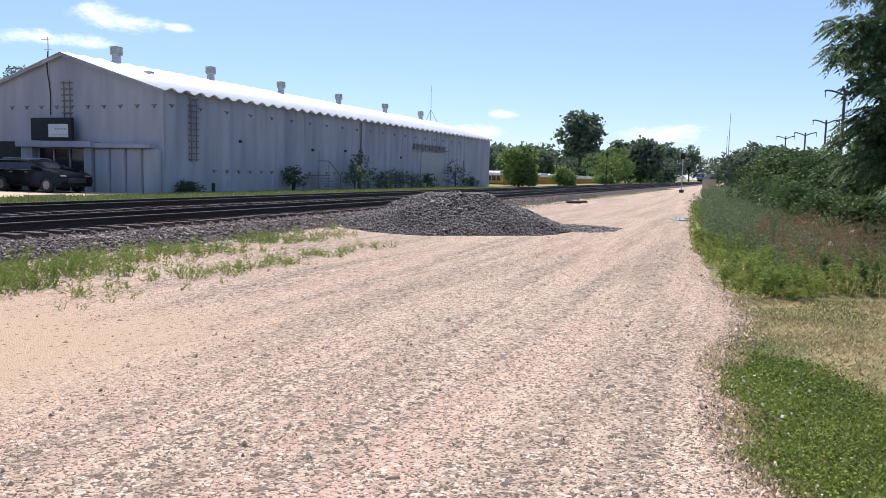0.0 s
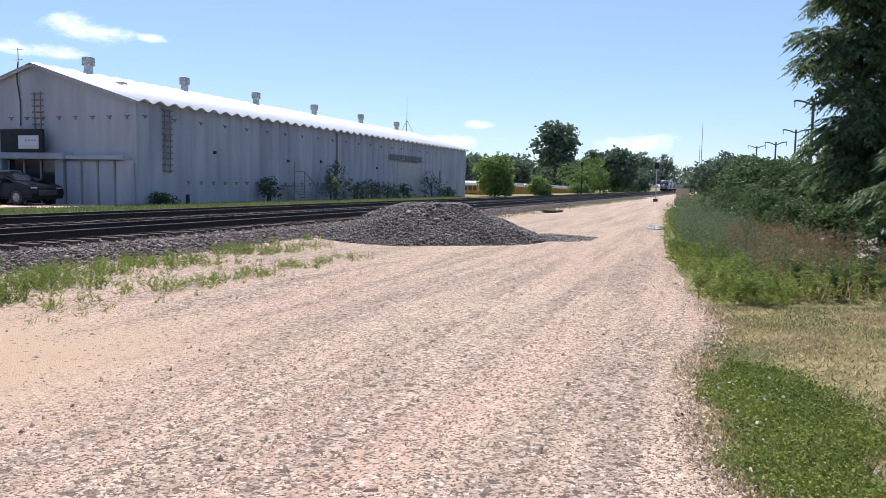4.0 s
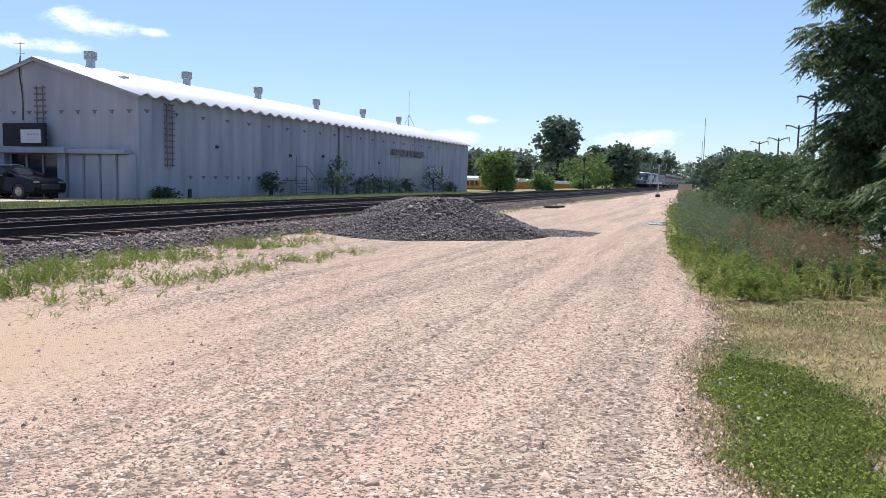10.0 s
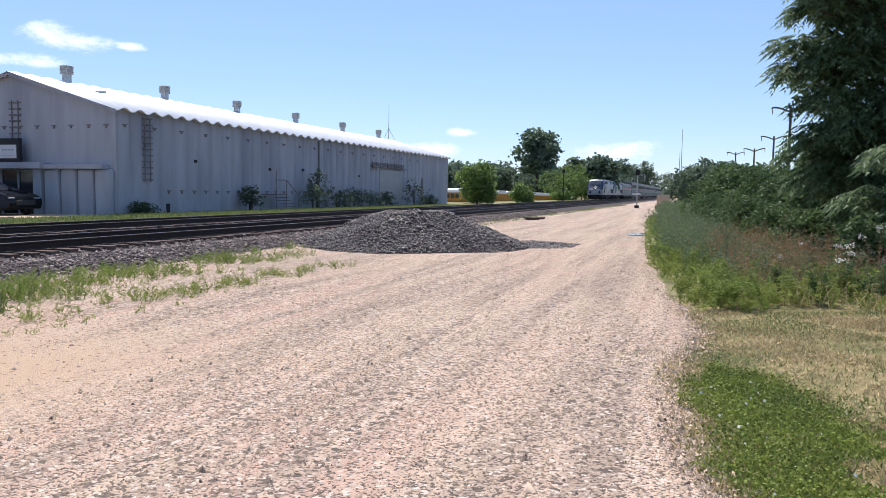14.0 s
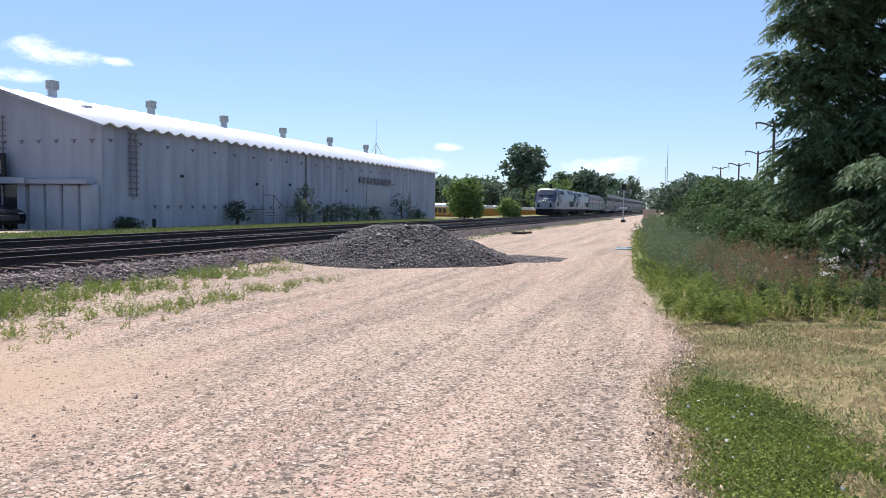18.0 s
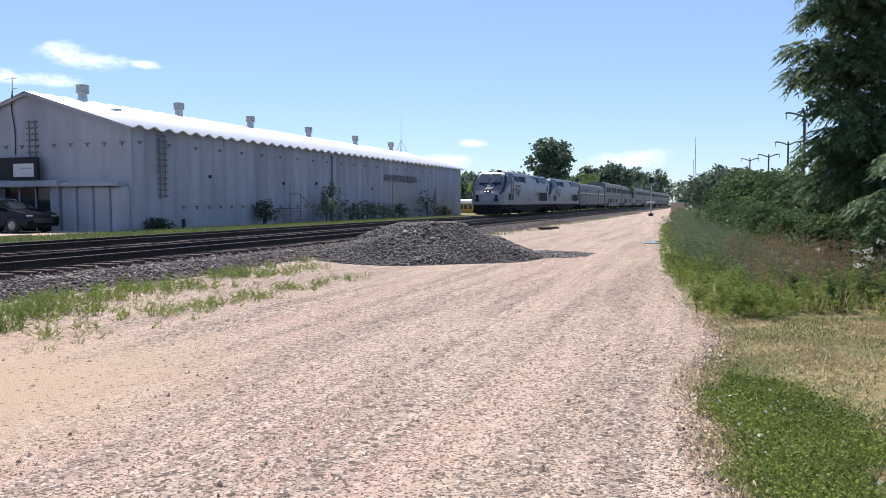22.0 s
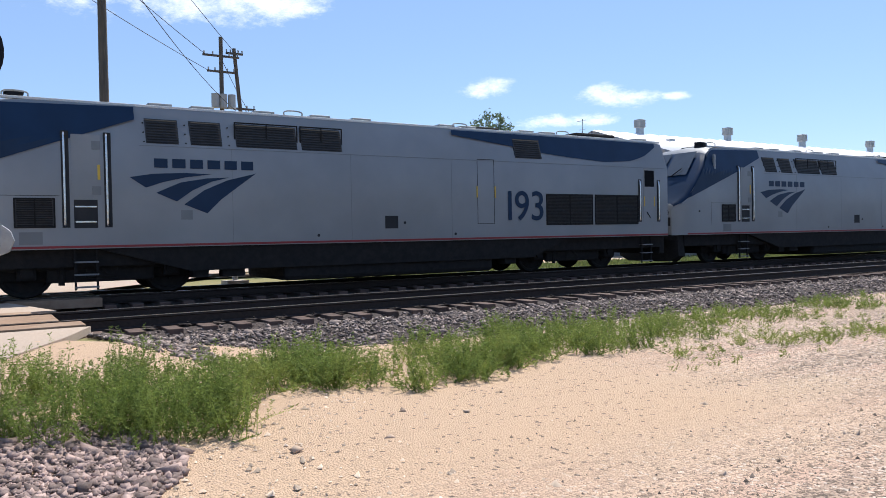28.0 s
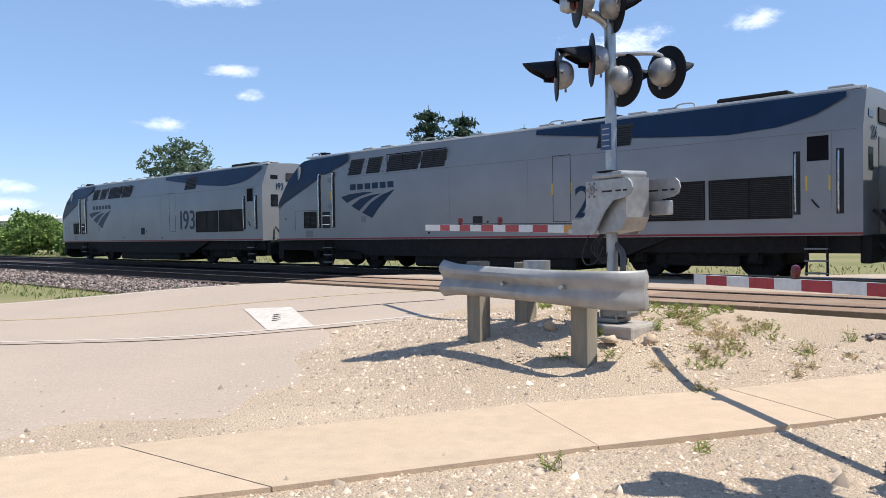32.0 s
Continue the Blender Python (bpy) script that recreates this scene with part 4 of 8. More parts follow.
# ---------------------------------------------------------------- the hall
def build_hall():
    hall = root("warehouse", (-26.0, 29.21, .3), "long pale corrugated warehouse with a bright white roof", "warehouse")
    Ln, ridge_x, eave, ridge = 50.06, -6.32, 5.0, 6.88
    per = 1.05

    def flute(t):
        return .15 * abs(math.sin(math.pi * t / per)) ** .5
    step = per / 10
    n = int(Ln / step)
    V, F = [], []
    for i in range(n + 1):
        y = i * step
        V += [(-.11 + flute(y) - .04, y, -.3), (-.11 + flute(y) - .04, y, eave)]
    F = [(2 * i, 2 * i + 1, 2 * i + 3, 2 * i + 2) for i in range(n)]
    fast("side_wall", V, F, M_TRANSW, hall, True)
    V = []
    m = int(12.64 / step)
    for i in range(m + 1):
        x = -.02 - i * step
        h = eave + (ridge - eave) * (1 - abs(x - ridge_x) / -ridge_x)
        fine = .035 * abs(math.sin(math.pi * x / .52)) ** .5
        V += [(x, -fine, -.3), (x, -fine, h)]
    F = [(2 * i, 2 * i + 1, 2 * i + 3, 2 * i + 2) for i in range(m)]
    fast("end_wall", V, F, M_TRANSW, hall, True)
    Geo().box((-12.6, Ln - .1, -.3), (-.1, Ln, eave)).make("far_wall", M_TRANSW, hall)
    Geo().box((-12.64, .1, -.3), (-12.5, Ln, eave)).make("rear_wall", M_TRANSW, hall)
    for s, name in ((1, "roof_slope"), (-1, "roof_slope")):
        V = []
        for i in range(int((Ln + .5) / step) + 1):
            y = -.25 + i * step
            w = .085 * math.sin(2 * math.pi * y / per)
            ex = ridge_x + s * (6.32 + .28)
            for dz in (0, -.05):
                V += [(ex, y, eave - .02 + w + dz), (ridge_x, y, ridge + .06 + w * .35 + dz)]
        k = len(V) // 4
        F = []
        for i in range(k - 1):
            a, b = 4 * i, 4 * i + 4
            F += [(a, b, b + 1, a + 1), (a + 2, a + 3, b + 3, b + 2), (a, a + 2, b + 2, b)]
        fast(name, V, F, M_ROOF, hall, True)
    g = Geo()
    for s in (1, -1):
        g.prism([(ridge_x, ridge + .02), (ridge_x + s * 6.5, eave - .06), (ridge_x + s * 6.5, eave - .24), (ridge_x, ridge - .16)], 1, -.22, -.16)
    g.make("rake_trim", M_TRANSW, hall)
    for y in (3.5, 11.4, 19.4, 28.0, 36.9, 45.5):
        vent = Geo().box((ridge_x - .17, y - .17, ridge - .1), (ridge_x + .17, y + .17, ridge + .45), .02).make("roof_vent", M_GALV, hall, "galvanised louvred roof vent")
        Geo().box((ridge_x - .23, y - .23, ridge + .4), (ridge_x + .23, y + .23, ridge + .88), .03).make("hood", M_CAB, vent)
        for q in range(5):
            Geo().box((ridge_x - .25, y - .25, ridge + .44 + q * .09), (ridge_x + .25, y + .25, ridge + .465 + q * .09)).make("louvre", M_CAB, vent)
    Geo().box((-4.2, 3.2, 5.6), (-3.8, 3.6, 6.35), .02).make("flue", M_GALV, hall)
    # ladders with rust shadows
    for x, y, z0, z1, side in ((.06, 2.05, 1.6, 4.7, 0), (-6.1, -.06, 3.5, 5.5, 1)):
        lad = Geo()
        for d in (-.2, .2):
            p = (x, y + d) if not side else (x + d, y)
            lad.box((p[0] - .02, p[1] - .02, z0), (p[0] + .02, p[1] + .02, z1))
        ladder = lad.make("ladder", M_RUST, hall, "rusty steel wall ladder")
        z = z0 + .1
        while z < z1:
            r = Geo()
            if side:
                r.cyl((x - .36, y, z), (x + .36, y, z), .035, n=6)
            else:
                r.cyl((x, y - .36, z), (x, y + .36, z), .035, n=6)
            r.make("rung", M_RUST, ladder)
            z += .3
    Geo().box((-6.65, -.04, 5.3), (-6.0, .02, 6.2)).make("loft_door", M_TRANSW, hall)
    # entrance front under the canopy
    can = Geo().box((-9.0, -.75, 2.15), (-3.9, .1, 2.45), .02).box((-3.9, -.55, 2.15), (-.4, .1, 2.36), .02)
    can.make("canopy", M_TRANSW, hall, "shallow entrance canopy of painted sheet")
    for i in range(4):
        x = -4.15 + i * 1.02
        Geo().box((x + .03, -.34, -.3), (x + .97, .02, 2.16), .13).make("pier", M_TRANSW, hall)
    Geo().box((-4.7, -.42, -.3), (-4.2, .05, 2.16), .03).make("pier", M_TRANSW, hall)
    Geo().box((-8.9, -.5, -.3), (-8.1, .05, 2.16), .03).make("pier", M_TRANSW, hall)
    Geo().box((-8.1, -.1, -.3), (-4.7, .0, 2.1)).make("entrance_glass", M_GLASS, hall, "dark entrance glazing with pale mullions")
    for x in (-8.05, -7.0, -5.9, -4.8):
        Geo().box((x - .04, -.16, -.3), (x + .04, -.08, 2.1)).make("mullion", M_TRANSW, hall)
    # flat dark sheet on the wall paints the shade inside the loading bay
    Geo().box((-12.6, -.04, -.3), (-9.1, .02, 2.45)).make("loading_bay_shade", M_DARKIN, hall, "dark sheet in place of the loading bay's shaded opening")
    board = Geo().box((-8.0, -.62, 2.5), (-5.25, -.45, 3.62), .02).make("sign_box", M_DARKIN, hall, "dark sign box over the entrance")
    Geo().box((-6.75, -.66, 2.65), (-5.45, -.62, 3.3)).make("sign_board", M_SIGNW, board, "white sign board with unreadable bars")
    for q in range(4):
        Geo().box((-6.3 + q * .2, -.672, 3.02), (-6.18 + q * .2, -.66, 3.1)).make("letter_bar", M_CAB, board)
    Geo().box((-6.7, -.672, 2.78), (-5.5, -.66, 2.8)).make("letter_bar", M_CAB, board)
    Geo().tube([(-7.2, -.1, 3.8), (-7.15, -.1, 5.0), (-7.4, -.1, 6.2), (-7.25, -.1, 7.0)], .03).make("aerial_cable", M_WIRE, hall)
    aer = Geo().cyl((-7.3, -.05, 5.5), (-7.3, -.05, 7.7), .022, n=6).cyl((-7.75, -.05, 7.6), (-7.0, -.05, 7.6), .014, n=5).cyl((-7.6, -.05, 7.1), (-7.0, -.05, 7.1), .014, n=5)
    aer.make("aerial", M_GALV, hall)
    mast = Geo().cyl((ridge_x, 48.3, ridge), (ridge_x, 48.3, ridge + 3.9), .04, .015, n=6)
    for a in range(3):
        mast.cyl((ridge_x + .7 * math.cos(a * 2.1), 48.3 + .7 * math.sin(a * 2.1), ridge), (ridge_x, 48.3, ridge + 1.3), .025, n=5)
    mast.make("radio_mast", M_GALV, hall)
    # small brackets along the flutes
    for i in range(46):
        y = per * (i + .5)
        if i % 2 == 0 and i < 40:
            Geo().box((.0, y - .16, 4.26), (.05, y + .16, 4.31)).box((.0, y - .03, 4.16), (.05, y + .05, 4.26)).make("bracket", M_RUST, hall)
        if 3 <= i <= 20:
            Geo().box((.0, y - .16, 1.14), (.05, y + .16, 1.19)).box((.0, y - .05, 1.02), (.05, y + .03, 1.14)).make("bracket", M_RUST, hall)
    for i in range(11):
        x = -.55 - per * i
        Geo().box((x - .15, -.06, 4.22), (x + .15, .0, 4.27)).box((x - .05, -.06, 4.1), (x + .05, .0, 4.22)).make("bracket", M_RUST, hall)
    for y, z in ((3.6, .0), (11.2, .0), (5.9, 2.7), (13.5, 2.5), (17.8, 2.6), (27.0, 2.4)):
        Geo().box((-.02, y - .12, z), (.04, y + .12, z + (.5 if z < 1 else .16))).make("wall_opening", M_DARKIN, hall)
    Geo().box((-.03, 20.1, -.2), (.03, 20.22, 4.8)).make("panel_seam", M_RUST, hall)
    Geo().box((.0, 31.1, .0), (.05, 36.2, 3.1), .01).make("blocked_door", M_CAB, hall, "pale sheet over a former loading door")
    for q in range(9):
        Geo().box((.04, 29.5 + q * .82, 3.34 + .08 * (q % 2)), (.08, 30.1 + q * .82, 3.72)).make("letter_ghost", M_RUST, hall)
    Geo().box((.03, 29.3, 3.28), (.2, 37.2, 3.33)).make("sign_ledge", M_RUST, hall)
    Geo().box((.03, 41.6, .4), (.07, 41.9, 2.6)).make("drain_pipe", M_RUST, hall)
    st = root("wall_stair", (-25.9, 41.6, .3), "rusty steel stair with a handrail against the wall", "stair")
    Geo().box((.05, .0, .95), (1.1, 1.3, 1.02)).make("landing", M_RUST, st)
    for q in range(5):
        Geo().box((.1, 1.35 + q * .3, .78 - q * .19), (1.0, 1.62 + q * .3, .82 - q * .19)).make("step", M_RUST, st)
    Geo().tube([(1.0, 0, 1.9), (1.0, 1.3, 1.9), (1.0, 2.9, .9)], .03).make("handrail", M_RUST, st)
    for y, z0, z1 in ((.05, 0, 2.5), (1.3, 0, 1.9), (2.85, 0, .95)):
        Geo().cyl((1.0, y, z0), (1.0, y, z1), .025, n=6).make("post", M_RUST, st)


build_hall()

# ---------------------------------------------------------------- the train (local: y runs back from the nose, z from the rail head)
def wheelset(parent, y, r=.5, gauge=.753):
    g = Geo()
    for s in (1, -1):
        g.lathe([(0, -.07), (r * .4, -.075), (r * .45, -.03), (r * .82, -.03), (r * .88, -.065), (r, -.065), (r + .03, .05), (r + .03, .07), (r * .85, .07), (0, .06)],
                (s * gauge, 0, 0), (-s, 0, 0), 20)
    g.cyl((-gauge, 0, 0), (gauge, 0, 0), .09, n=8)
    for s in (1, -1):
        for k in range(3):
            a = k * 2.09
            g.cyl((s * (gauge + .03), .25 * math.cos(a), .25 * math.sin(a)), (s * (gauge + .085), .25 * math.cos(a), .25 * math.sin(a)), .05, n=6)
    ob = g.make("wheelset", M_UNDER, parent, smooth=True)
    ob.matrix_basis = pose(0, y, r + .03)
    return ob


def truck_frame(parent, y, half, r):
    g = Geo()
    for s in (1, -1):
        x = s * 1.02
        g.box((x - .09, y - half - .55, r + .05), (x + .09, y + half + .55, r + .42), .04)
        g.box((x - .07, y - half + .35, r - .2), (x + .07, y + half - .35, r + .1), .05)
        for q in (-half, half):
            g.box((x - .14, y + q - .17, r - .13), (x + .14, y + q + .17, r + .2), .04)
            g.cyl((x + s * .14, y + q, r + .03), (x + s * .19, y + q, r + .03), .11, n=10)
            for d in (-.32, .32):
                g.cyl((x, y + q + d, r + .05), (x, y + q + d, r + .4), .08, n=8)
        g.cyl((x + s * .08, y - .5, r + .45), (x + s * .08, y + .1, r - .05), .05, n=7)
        g.box((x - .06, y - .3, r - .12), (x + .1, y + .3, r + .2), .03)
        g.cyl((x + s * .06, y - half * .55, r - .25), (x + s * .06, y - half * .55, r + .1), .06, n=7)
    g.box((-1.0, y - .25, r), (1.0, y + .25, r + .45), .03)
    g.box((-.9, y - half - .5, r - .16), (.9, y + half + .5, r + .42), .05)
    return g.make("truck_frame", M_UNDER, parent)


LW = 1.5


def loco_x(u, z):
    """Half width of the locomotive's skin at a place along it and a height."""
    w = LW if u > .55 else LW - .38 * ((.55 - u) / .55) ** 1.6
    if z > 3.08:
        w -= (z - 3.08) * .30
    return w


def skin(u0, u1, lo, hi, n=16, m=7, off=.006, side=1):
    """A painted panel that lies on the locomotive's side between two curves."""
    us = np.linspace(u0, u1, n)
    V = []
    for u in us:
        a, b = lo(u), hi(u)
        for k in range(m):
            z = a + (b - a) * k / (m - 1)
            V.append((side * (loco_x(u, z) + off), u, z))
    F = [(i * m + k, i * m + k + 1, (i + 1) * m + k + 1, (i + 1) * m + k) for i in range(n - 1) for k in range(m - 1)]
    return Geo().add(V, F)


def louvres(parent, name, y0, y1, z0, z1, n, lab="", xo=.0, frame=True, tilt=False):
    x = loco_x(9, (z0 + z1) / 2) + xo
    t = .30 * (z1 - z0) / 2 if tilt else 0
    back = Geo().add([(x + .004 + t, y0, z0), (x + .004 + t, y1, z0), (x + .004 - t, y1, z1), (x + .004 - t, y0, z1),
                      (x - .05 + t, y0, z0), (x - .05 + t, y1, z0), (x - .05 - t, y1, z1), (x - .05 - t, y0, z1)],
                     [(0, 1, 2, 3), (7, 6, 5, 4), (0, 4, 5, 1), (1, 5, 6, 2), (2, 6, 7, 3), (3, 7, 4, 0)]).make(name, M_GRILLE, parent, lab)
    s = Geo()
    for i in range(n):
        z = z0 + (i + .5) * (z1 - z0) / n
        q = t * (1 - 2 * (i + .5) / n)
        s.add([(x + q + .005, y0 + .02, z + .012), (x + q + .005, y1 - .02, z + .012), (x + q + .022, y1 - .02, z - .012), (x + q + .022, y0 + .02, z - .012)], [(0, 1, 2, 3)])
    s.make("slats", M_UNDER, back)
    if frame:
        f = Geo()
        w = .03
        for a, b, c, d in ((y0 - w, y1 + w, z0 - w, z0), (y0 - w, y1 + w, z1, z1 + w), (y0 - w, y0, z0, z1), (y1, y1 + w, z0, z1), ((y0 + y1) / 2 - .012, (y0 + y1) / 2 + .012, z0, z1)):
            f.box((x + .004, a, c), (x + .018, b, d))
        f.make("grille_frame", M_UNDER, back)
    return back


def build_loco(number, at_y):
    lo = root("locomotive", (-18.9825, at_y, TOP), "silver and deep blue diesel passenger locomotive on the far track", "locomotive", "locomotives")
    z0 = .98
    stations = [(0.0, 1.95), (.06, 2.04), (.18, 2.12), (.40, 2.33), (.80, 2.86), (1.2, 3.38), (1.5, 3.76), (1.75, 3.92), (2.2, 4.01), (6, 4.01), (12, 4.01), (19.6, 4.01), (20.0, 3.97)]
    V, F, MI = [], [], []
    k = 13
    for u, zt in stations:
        side = []
        zs = [z0, z0 + .3, min(2.0, zt - .12), min(3.08, zt - .16), zt - .10, zt - .03]
        for i, z in enumerate(zs):
            w = loco_x(u, z)
            if zt > 3.5 and i >= 4:
                w = loco_x(u, z) - (.05, .22)[i - 4] - (.0 if i == 4 else .05)
            elif i >= 4:
                w -= (.04, .16)[i - 4]
            side.append((w, z))
        ring = [(w, u, z) for w, z in side] + [(0, u, zt + .02)] + [(-w, u, z) for w, z in reversed(side)]
        V += ring
    for i in range(len(stations) - 1):
        for j in range(k - 1):
            F.append((i * k + j, i * k + j + 1, (i + 1) * k + j + 1, (i + 1) * k + j))
            u = stations[i][0]
            MI.append(1 if (u < 1.5 and u >= .06 and 3 <= j <= 8) else 0)
    F += [tuple(range(k - 1, -1, -1)), tuple(range((len(stations) - 1) * k, len(stations) * k))]
    MI += [0, 0]
    body = Geo().add(V, F).make("body", [M_SILVER, M_NAVY], lo, smooth=True)
    for p, q in zip(body.data.polygons, MI):
        p.material_index = q
    for s in (1, -1):
        skin(.10, 4.24, lambda u: np.interp(u, [.1, .35, 4.24], [1.98, 2.16, 3.62]), lambda u: np.interp(u, [.1, .18, .40, .80, 1.2, 1.5, 1.75, 4.24], [1.99, 2.02, 2.22, 2.74, 3.25, 3.63, 3.81, 3.89]), 30, 8, .022, s).make("blue_flash", M_NAVY, lo)
        skin(12.05, 19.65, lambda u: np.interp(u, [12.05, 14, 14.94, 15.96, 17.34, 18.45, 19.1, 19.65], [3.74, 3.51, 3.38, 3.29, 3.2, 3.27, 3.45, 3.76]), lambda u: 3.87, 30, 5, .006, s).make("blue_flash", M_NAVY, lo)
        Geo().box((s * 1.495, .35, 1.0), (s * 1.512, 20.0, 1.045)).make("sill_stripe", M_STRIPE, lo, "thin red sill stripe")
        # three curved swooshes
        for a in (((4.10, 2.42), (4.55, 2.50), (5.2, 2.535), (5.75, 2.52), (5.2, 2.44), (4.75, 2.33), (4.41, 2.21)),
                  ((4.61, 2.11), (5.1, 2.33), (5.65, 2.43), (6.14, 2.46), (5.75, 2.36), (5.35, 2.17), (5.02, 1.93)),
                  ((5.17, 1.87), (5.6, 2.18), (6.1, 2.40), (6.73, 2.56), (6.35, 2.28), (5.95, 1.98), (5.65, 1.68))):
            Geo().prism([(u, z) for u, z in a], 0, s * 1.503, s * 1.51).make("swoosh", M_NAVY, lo)
        for q in range(6):
            u = 4.58 + q * .365
            Geo().box((s * 1.503, u, 2.63), (s * 1.51, u + .27, 2.82)).make("name_bar", M_NAVY, lo)
    m = Matrix.Translation((1.512, 13.36, 1.5)) @ Euler((radians(90), 0, radians(90))).to_matrix().to_4x4()
    lettering("number", number, 1.14, M_NAVY, lo, m, .97, .006)
    m = Matrix.Translation((.95, 20.02, 2.95)) @ Euler((radians(90), 0, radians(180))).to_matrix().to_4x4()
    lettering("number", number, .36, M_NAVY, lo, m, .8)
    # cab: windscreens on the slope, side window, doors, steps
    for s in (1, -1):
        def up(x, t, lift):
            u = .86 + t * .62
            return (x, u - lift, np.interp(u, [.8, 1.2, 1.5, 1.75], [2.89, 3.41, 3.79, 3.95]) + lift * .6)
        a, b = s * .08, s * 1.02
        Geo().add([up(a, 0, .02), up(b, 0, .02), up(b * .95, 1, .02), up(a, 1, .02)], [(0, 1, 2, 3)]).make("windscreen", M_SCREEN, lo)
        Geo().tube([(s * .4, .78, 2.93), (s * .75, .95, 3.2)], .015, 5).make("wiper", M_BLACK, lo)
    louv = Geo().add([(loco_x(2, 3.1) + .012, 1.86, 3.1), (loco_x(2, 3.1) + .012, 2.75, 3.1), (loco_x(2, 3.62) + .012, 2.75, 3.62), (loco_x(2, 3.62) + .012, 1.86, 3.62)], [(0, 1, 2, 3)])
    louv.make("cab_window", M_GLASS, lo)
    Geo().box((1.42, 1.66, 3.12), (1.5, 1.76, 3.62), .02).make("mirror", M_SILVER, lo)
    Geo().box((.66, .35, 1.0), (.70, .4, 1.05)).make("bracket", M_UNDER, lo)
    for u in (2.90, 3.67, 18.75, 19.57):
        za, zb = (1.4, 3.3) if u < 10 else (1.42, 2.72)
        # dark strip on the skin paints the shade of the handrail recess
        Geo().box((1.47, u - .05, za), (1.502, u + .09, zb)).make("handrail_recess_shade", M_DARKIN, lo)
        Geo().tube([(1.5, u, za + .04), (1.545, u, za + .08), (1.545, u, zb - .08), (1.5, u, zb - .04)], .022, 7).make("handrail", M_CHROME, lo, "bright steel handrail")
    d = Geo().box((1.49, 3.03, 1.98), (1.508, 3.56, 3.24)).make("cab_door", M_SILVER, lo)
    for z in (2.05, 2.95):
        Geo().box((1.506, 3.4, z), (1.52, 3.56, z + .17)).make("latch", M_SILDARK, d)
    Geo().box((1.506, 3.5, 2.35), (1.514, 3.55, 2.65)).make("grab_mark", M_YELMARK, d)
    # no hollow here: a dark box face paints the step recess's shade
    Geo().box((1.44, 3.06, 1.39), (1.503, 3.49, 1.95)).make("step_recess_shade", M_DARKIN, lo)
    for z in (1.5, 1.8):
        Geo().box((1.46, 3.08, z), (1.515, 3.47, z + .03)).make("step", M_CHROME, lo)
    d = Geo().box((1.49, 18.92, 1.4), (1.508, 19.43, 3.06)).make("rear_door", M_SILVER, lo)
    Geo().box((1.507, 18.97, 2.5), (1.513, 19.38, 3.0), .0).make("pane", M_CGLASS, d)
    for u in (18.94, 19.38):
        Geo().box((1.507, u, 1.9), (1.514, u + .035, 2.2)).make("grab_mark", M_YELMARK, d)
    Geo().tube([(1.515, 19.06, 1.72), (1.53, 19.15, 1.6), (1.515, 19.2, 1.55)], .015, 5).make("handle", M_BLACK, d)
    # edges of the access panel
    for a, b, c, e in ((12.71, 13.26, 3.10, 3.115), (12.71, 13.26, 1.4, 1.412), (12.71, 12.722, 1.4, 3.11), (13.25, 13.262, 1.4, 3.11), (1.48, 2.81, 2.02, 2.03), (1.48, 1.488, 1.32, 2.03)):
        Geo().box((1.499, a, c), (1.504, b, e)).make("panel_edge", M_DARKIN, lo)
    for a in (12.68, 13.27):
        Geo().box((1.503, a, 2.1), (1.512, a + .035, 2.4)).make("grab_mark", M_YELMARK, lo)
    for a, b in ((4.44, 5.1), (5.34, 6.01), (6.32, 7.73), (7.84, 8.85)):
        louvres(lo, "side_grille", a, b, 3.13, 3.66, 9, xo=-.005, tilt=True, frame=a > 6)
    for a in (4.3, 5.14, 6.06, 7.76):
        g = Geo()
        for z in (3.16, 3.36, 3.56):
            g.cyl((loco_x(5, z) - .01, a + .1, z), (loco_x(5, z) + .012, a + .1, z), .016, n=6)
        g.make("rivet_strip", M_UNDER, lo)
    louvres(lo, "side_grille", 14.02, 14.95, 3.2, 3.74, 9, xo=.004, tilt=True, frame=False)
    louvres(lo, "radiator_grille", 15.08, 16.78, 1.38, 2.2, 20)
    louvres(lo, "radiator_grille", 16.93, 18.65, 1.38, 2.2, 20)
    louvres(lo, "nose_grille", 2.05, 2.7, 1.43, 1.95, 12)
    # dark plate paints the shade inside the filler opening
    Geo().box((1.495, 9.95, 1.31), (1.506, 10.31, 1.62)).make("filler_recess_shade", M_DARKIN, lo)
    for u, z in ((8.2, 1.17), (12.0, 1.15), (.9, 1.75), (10.5, 1.45)):
        Geo().cyl((1.49, u, z), (1.512, u, z), .035, n=8).make("plug", M_DARKIN, lo)
    Geo().box((1.503, 2.1, 1.08), (1.508, 2.5, 1.32)).make("maker_plate", M_SILDARK, lo)
    Geo().box((1.503, 5.1, 1.55), (1.506, 5.34, 1.75)).make("hatch", M_SILDARK, lo)
    # roof gear
    for a, b, w in ((13.0, 14.15, .6), (16.8, 18.4, .85)):
        Geo().box((-w, a, 3.97), (w, b, 4.13), .06).make("roof_fan_housing", M_UNDER, lo)
    for a, b in ((2.4, 3.0), (10.5, 11.4)):
        Geo().box((-.5, a, 3.98), (.5, b, 4.08), .03).make("roof_hatch", M_UNDER, lo)
    h = Geo()
    for i in range(3):
        h.cyl((.5 + .1 * i, 1.95, 4.11), (.5 + .1 * i, 2.3, 4.11), .05, .025, n=8)
    h.box((.42, 2.0, 3.96), (.8, 2.2, 4.09))
    h.make("horn", M_BLACK, lo)
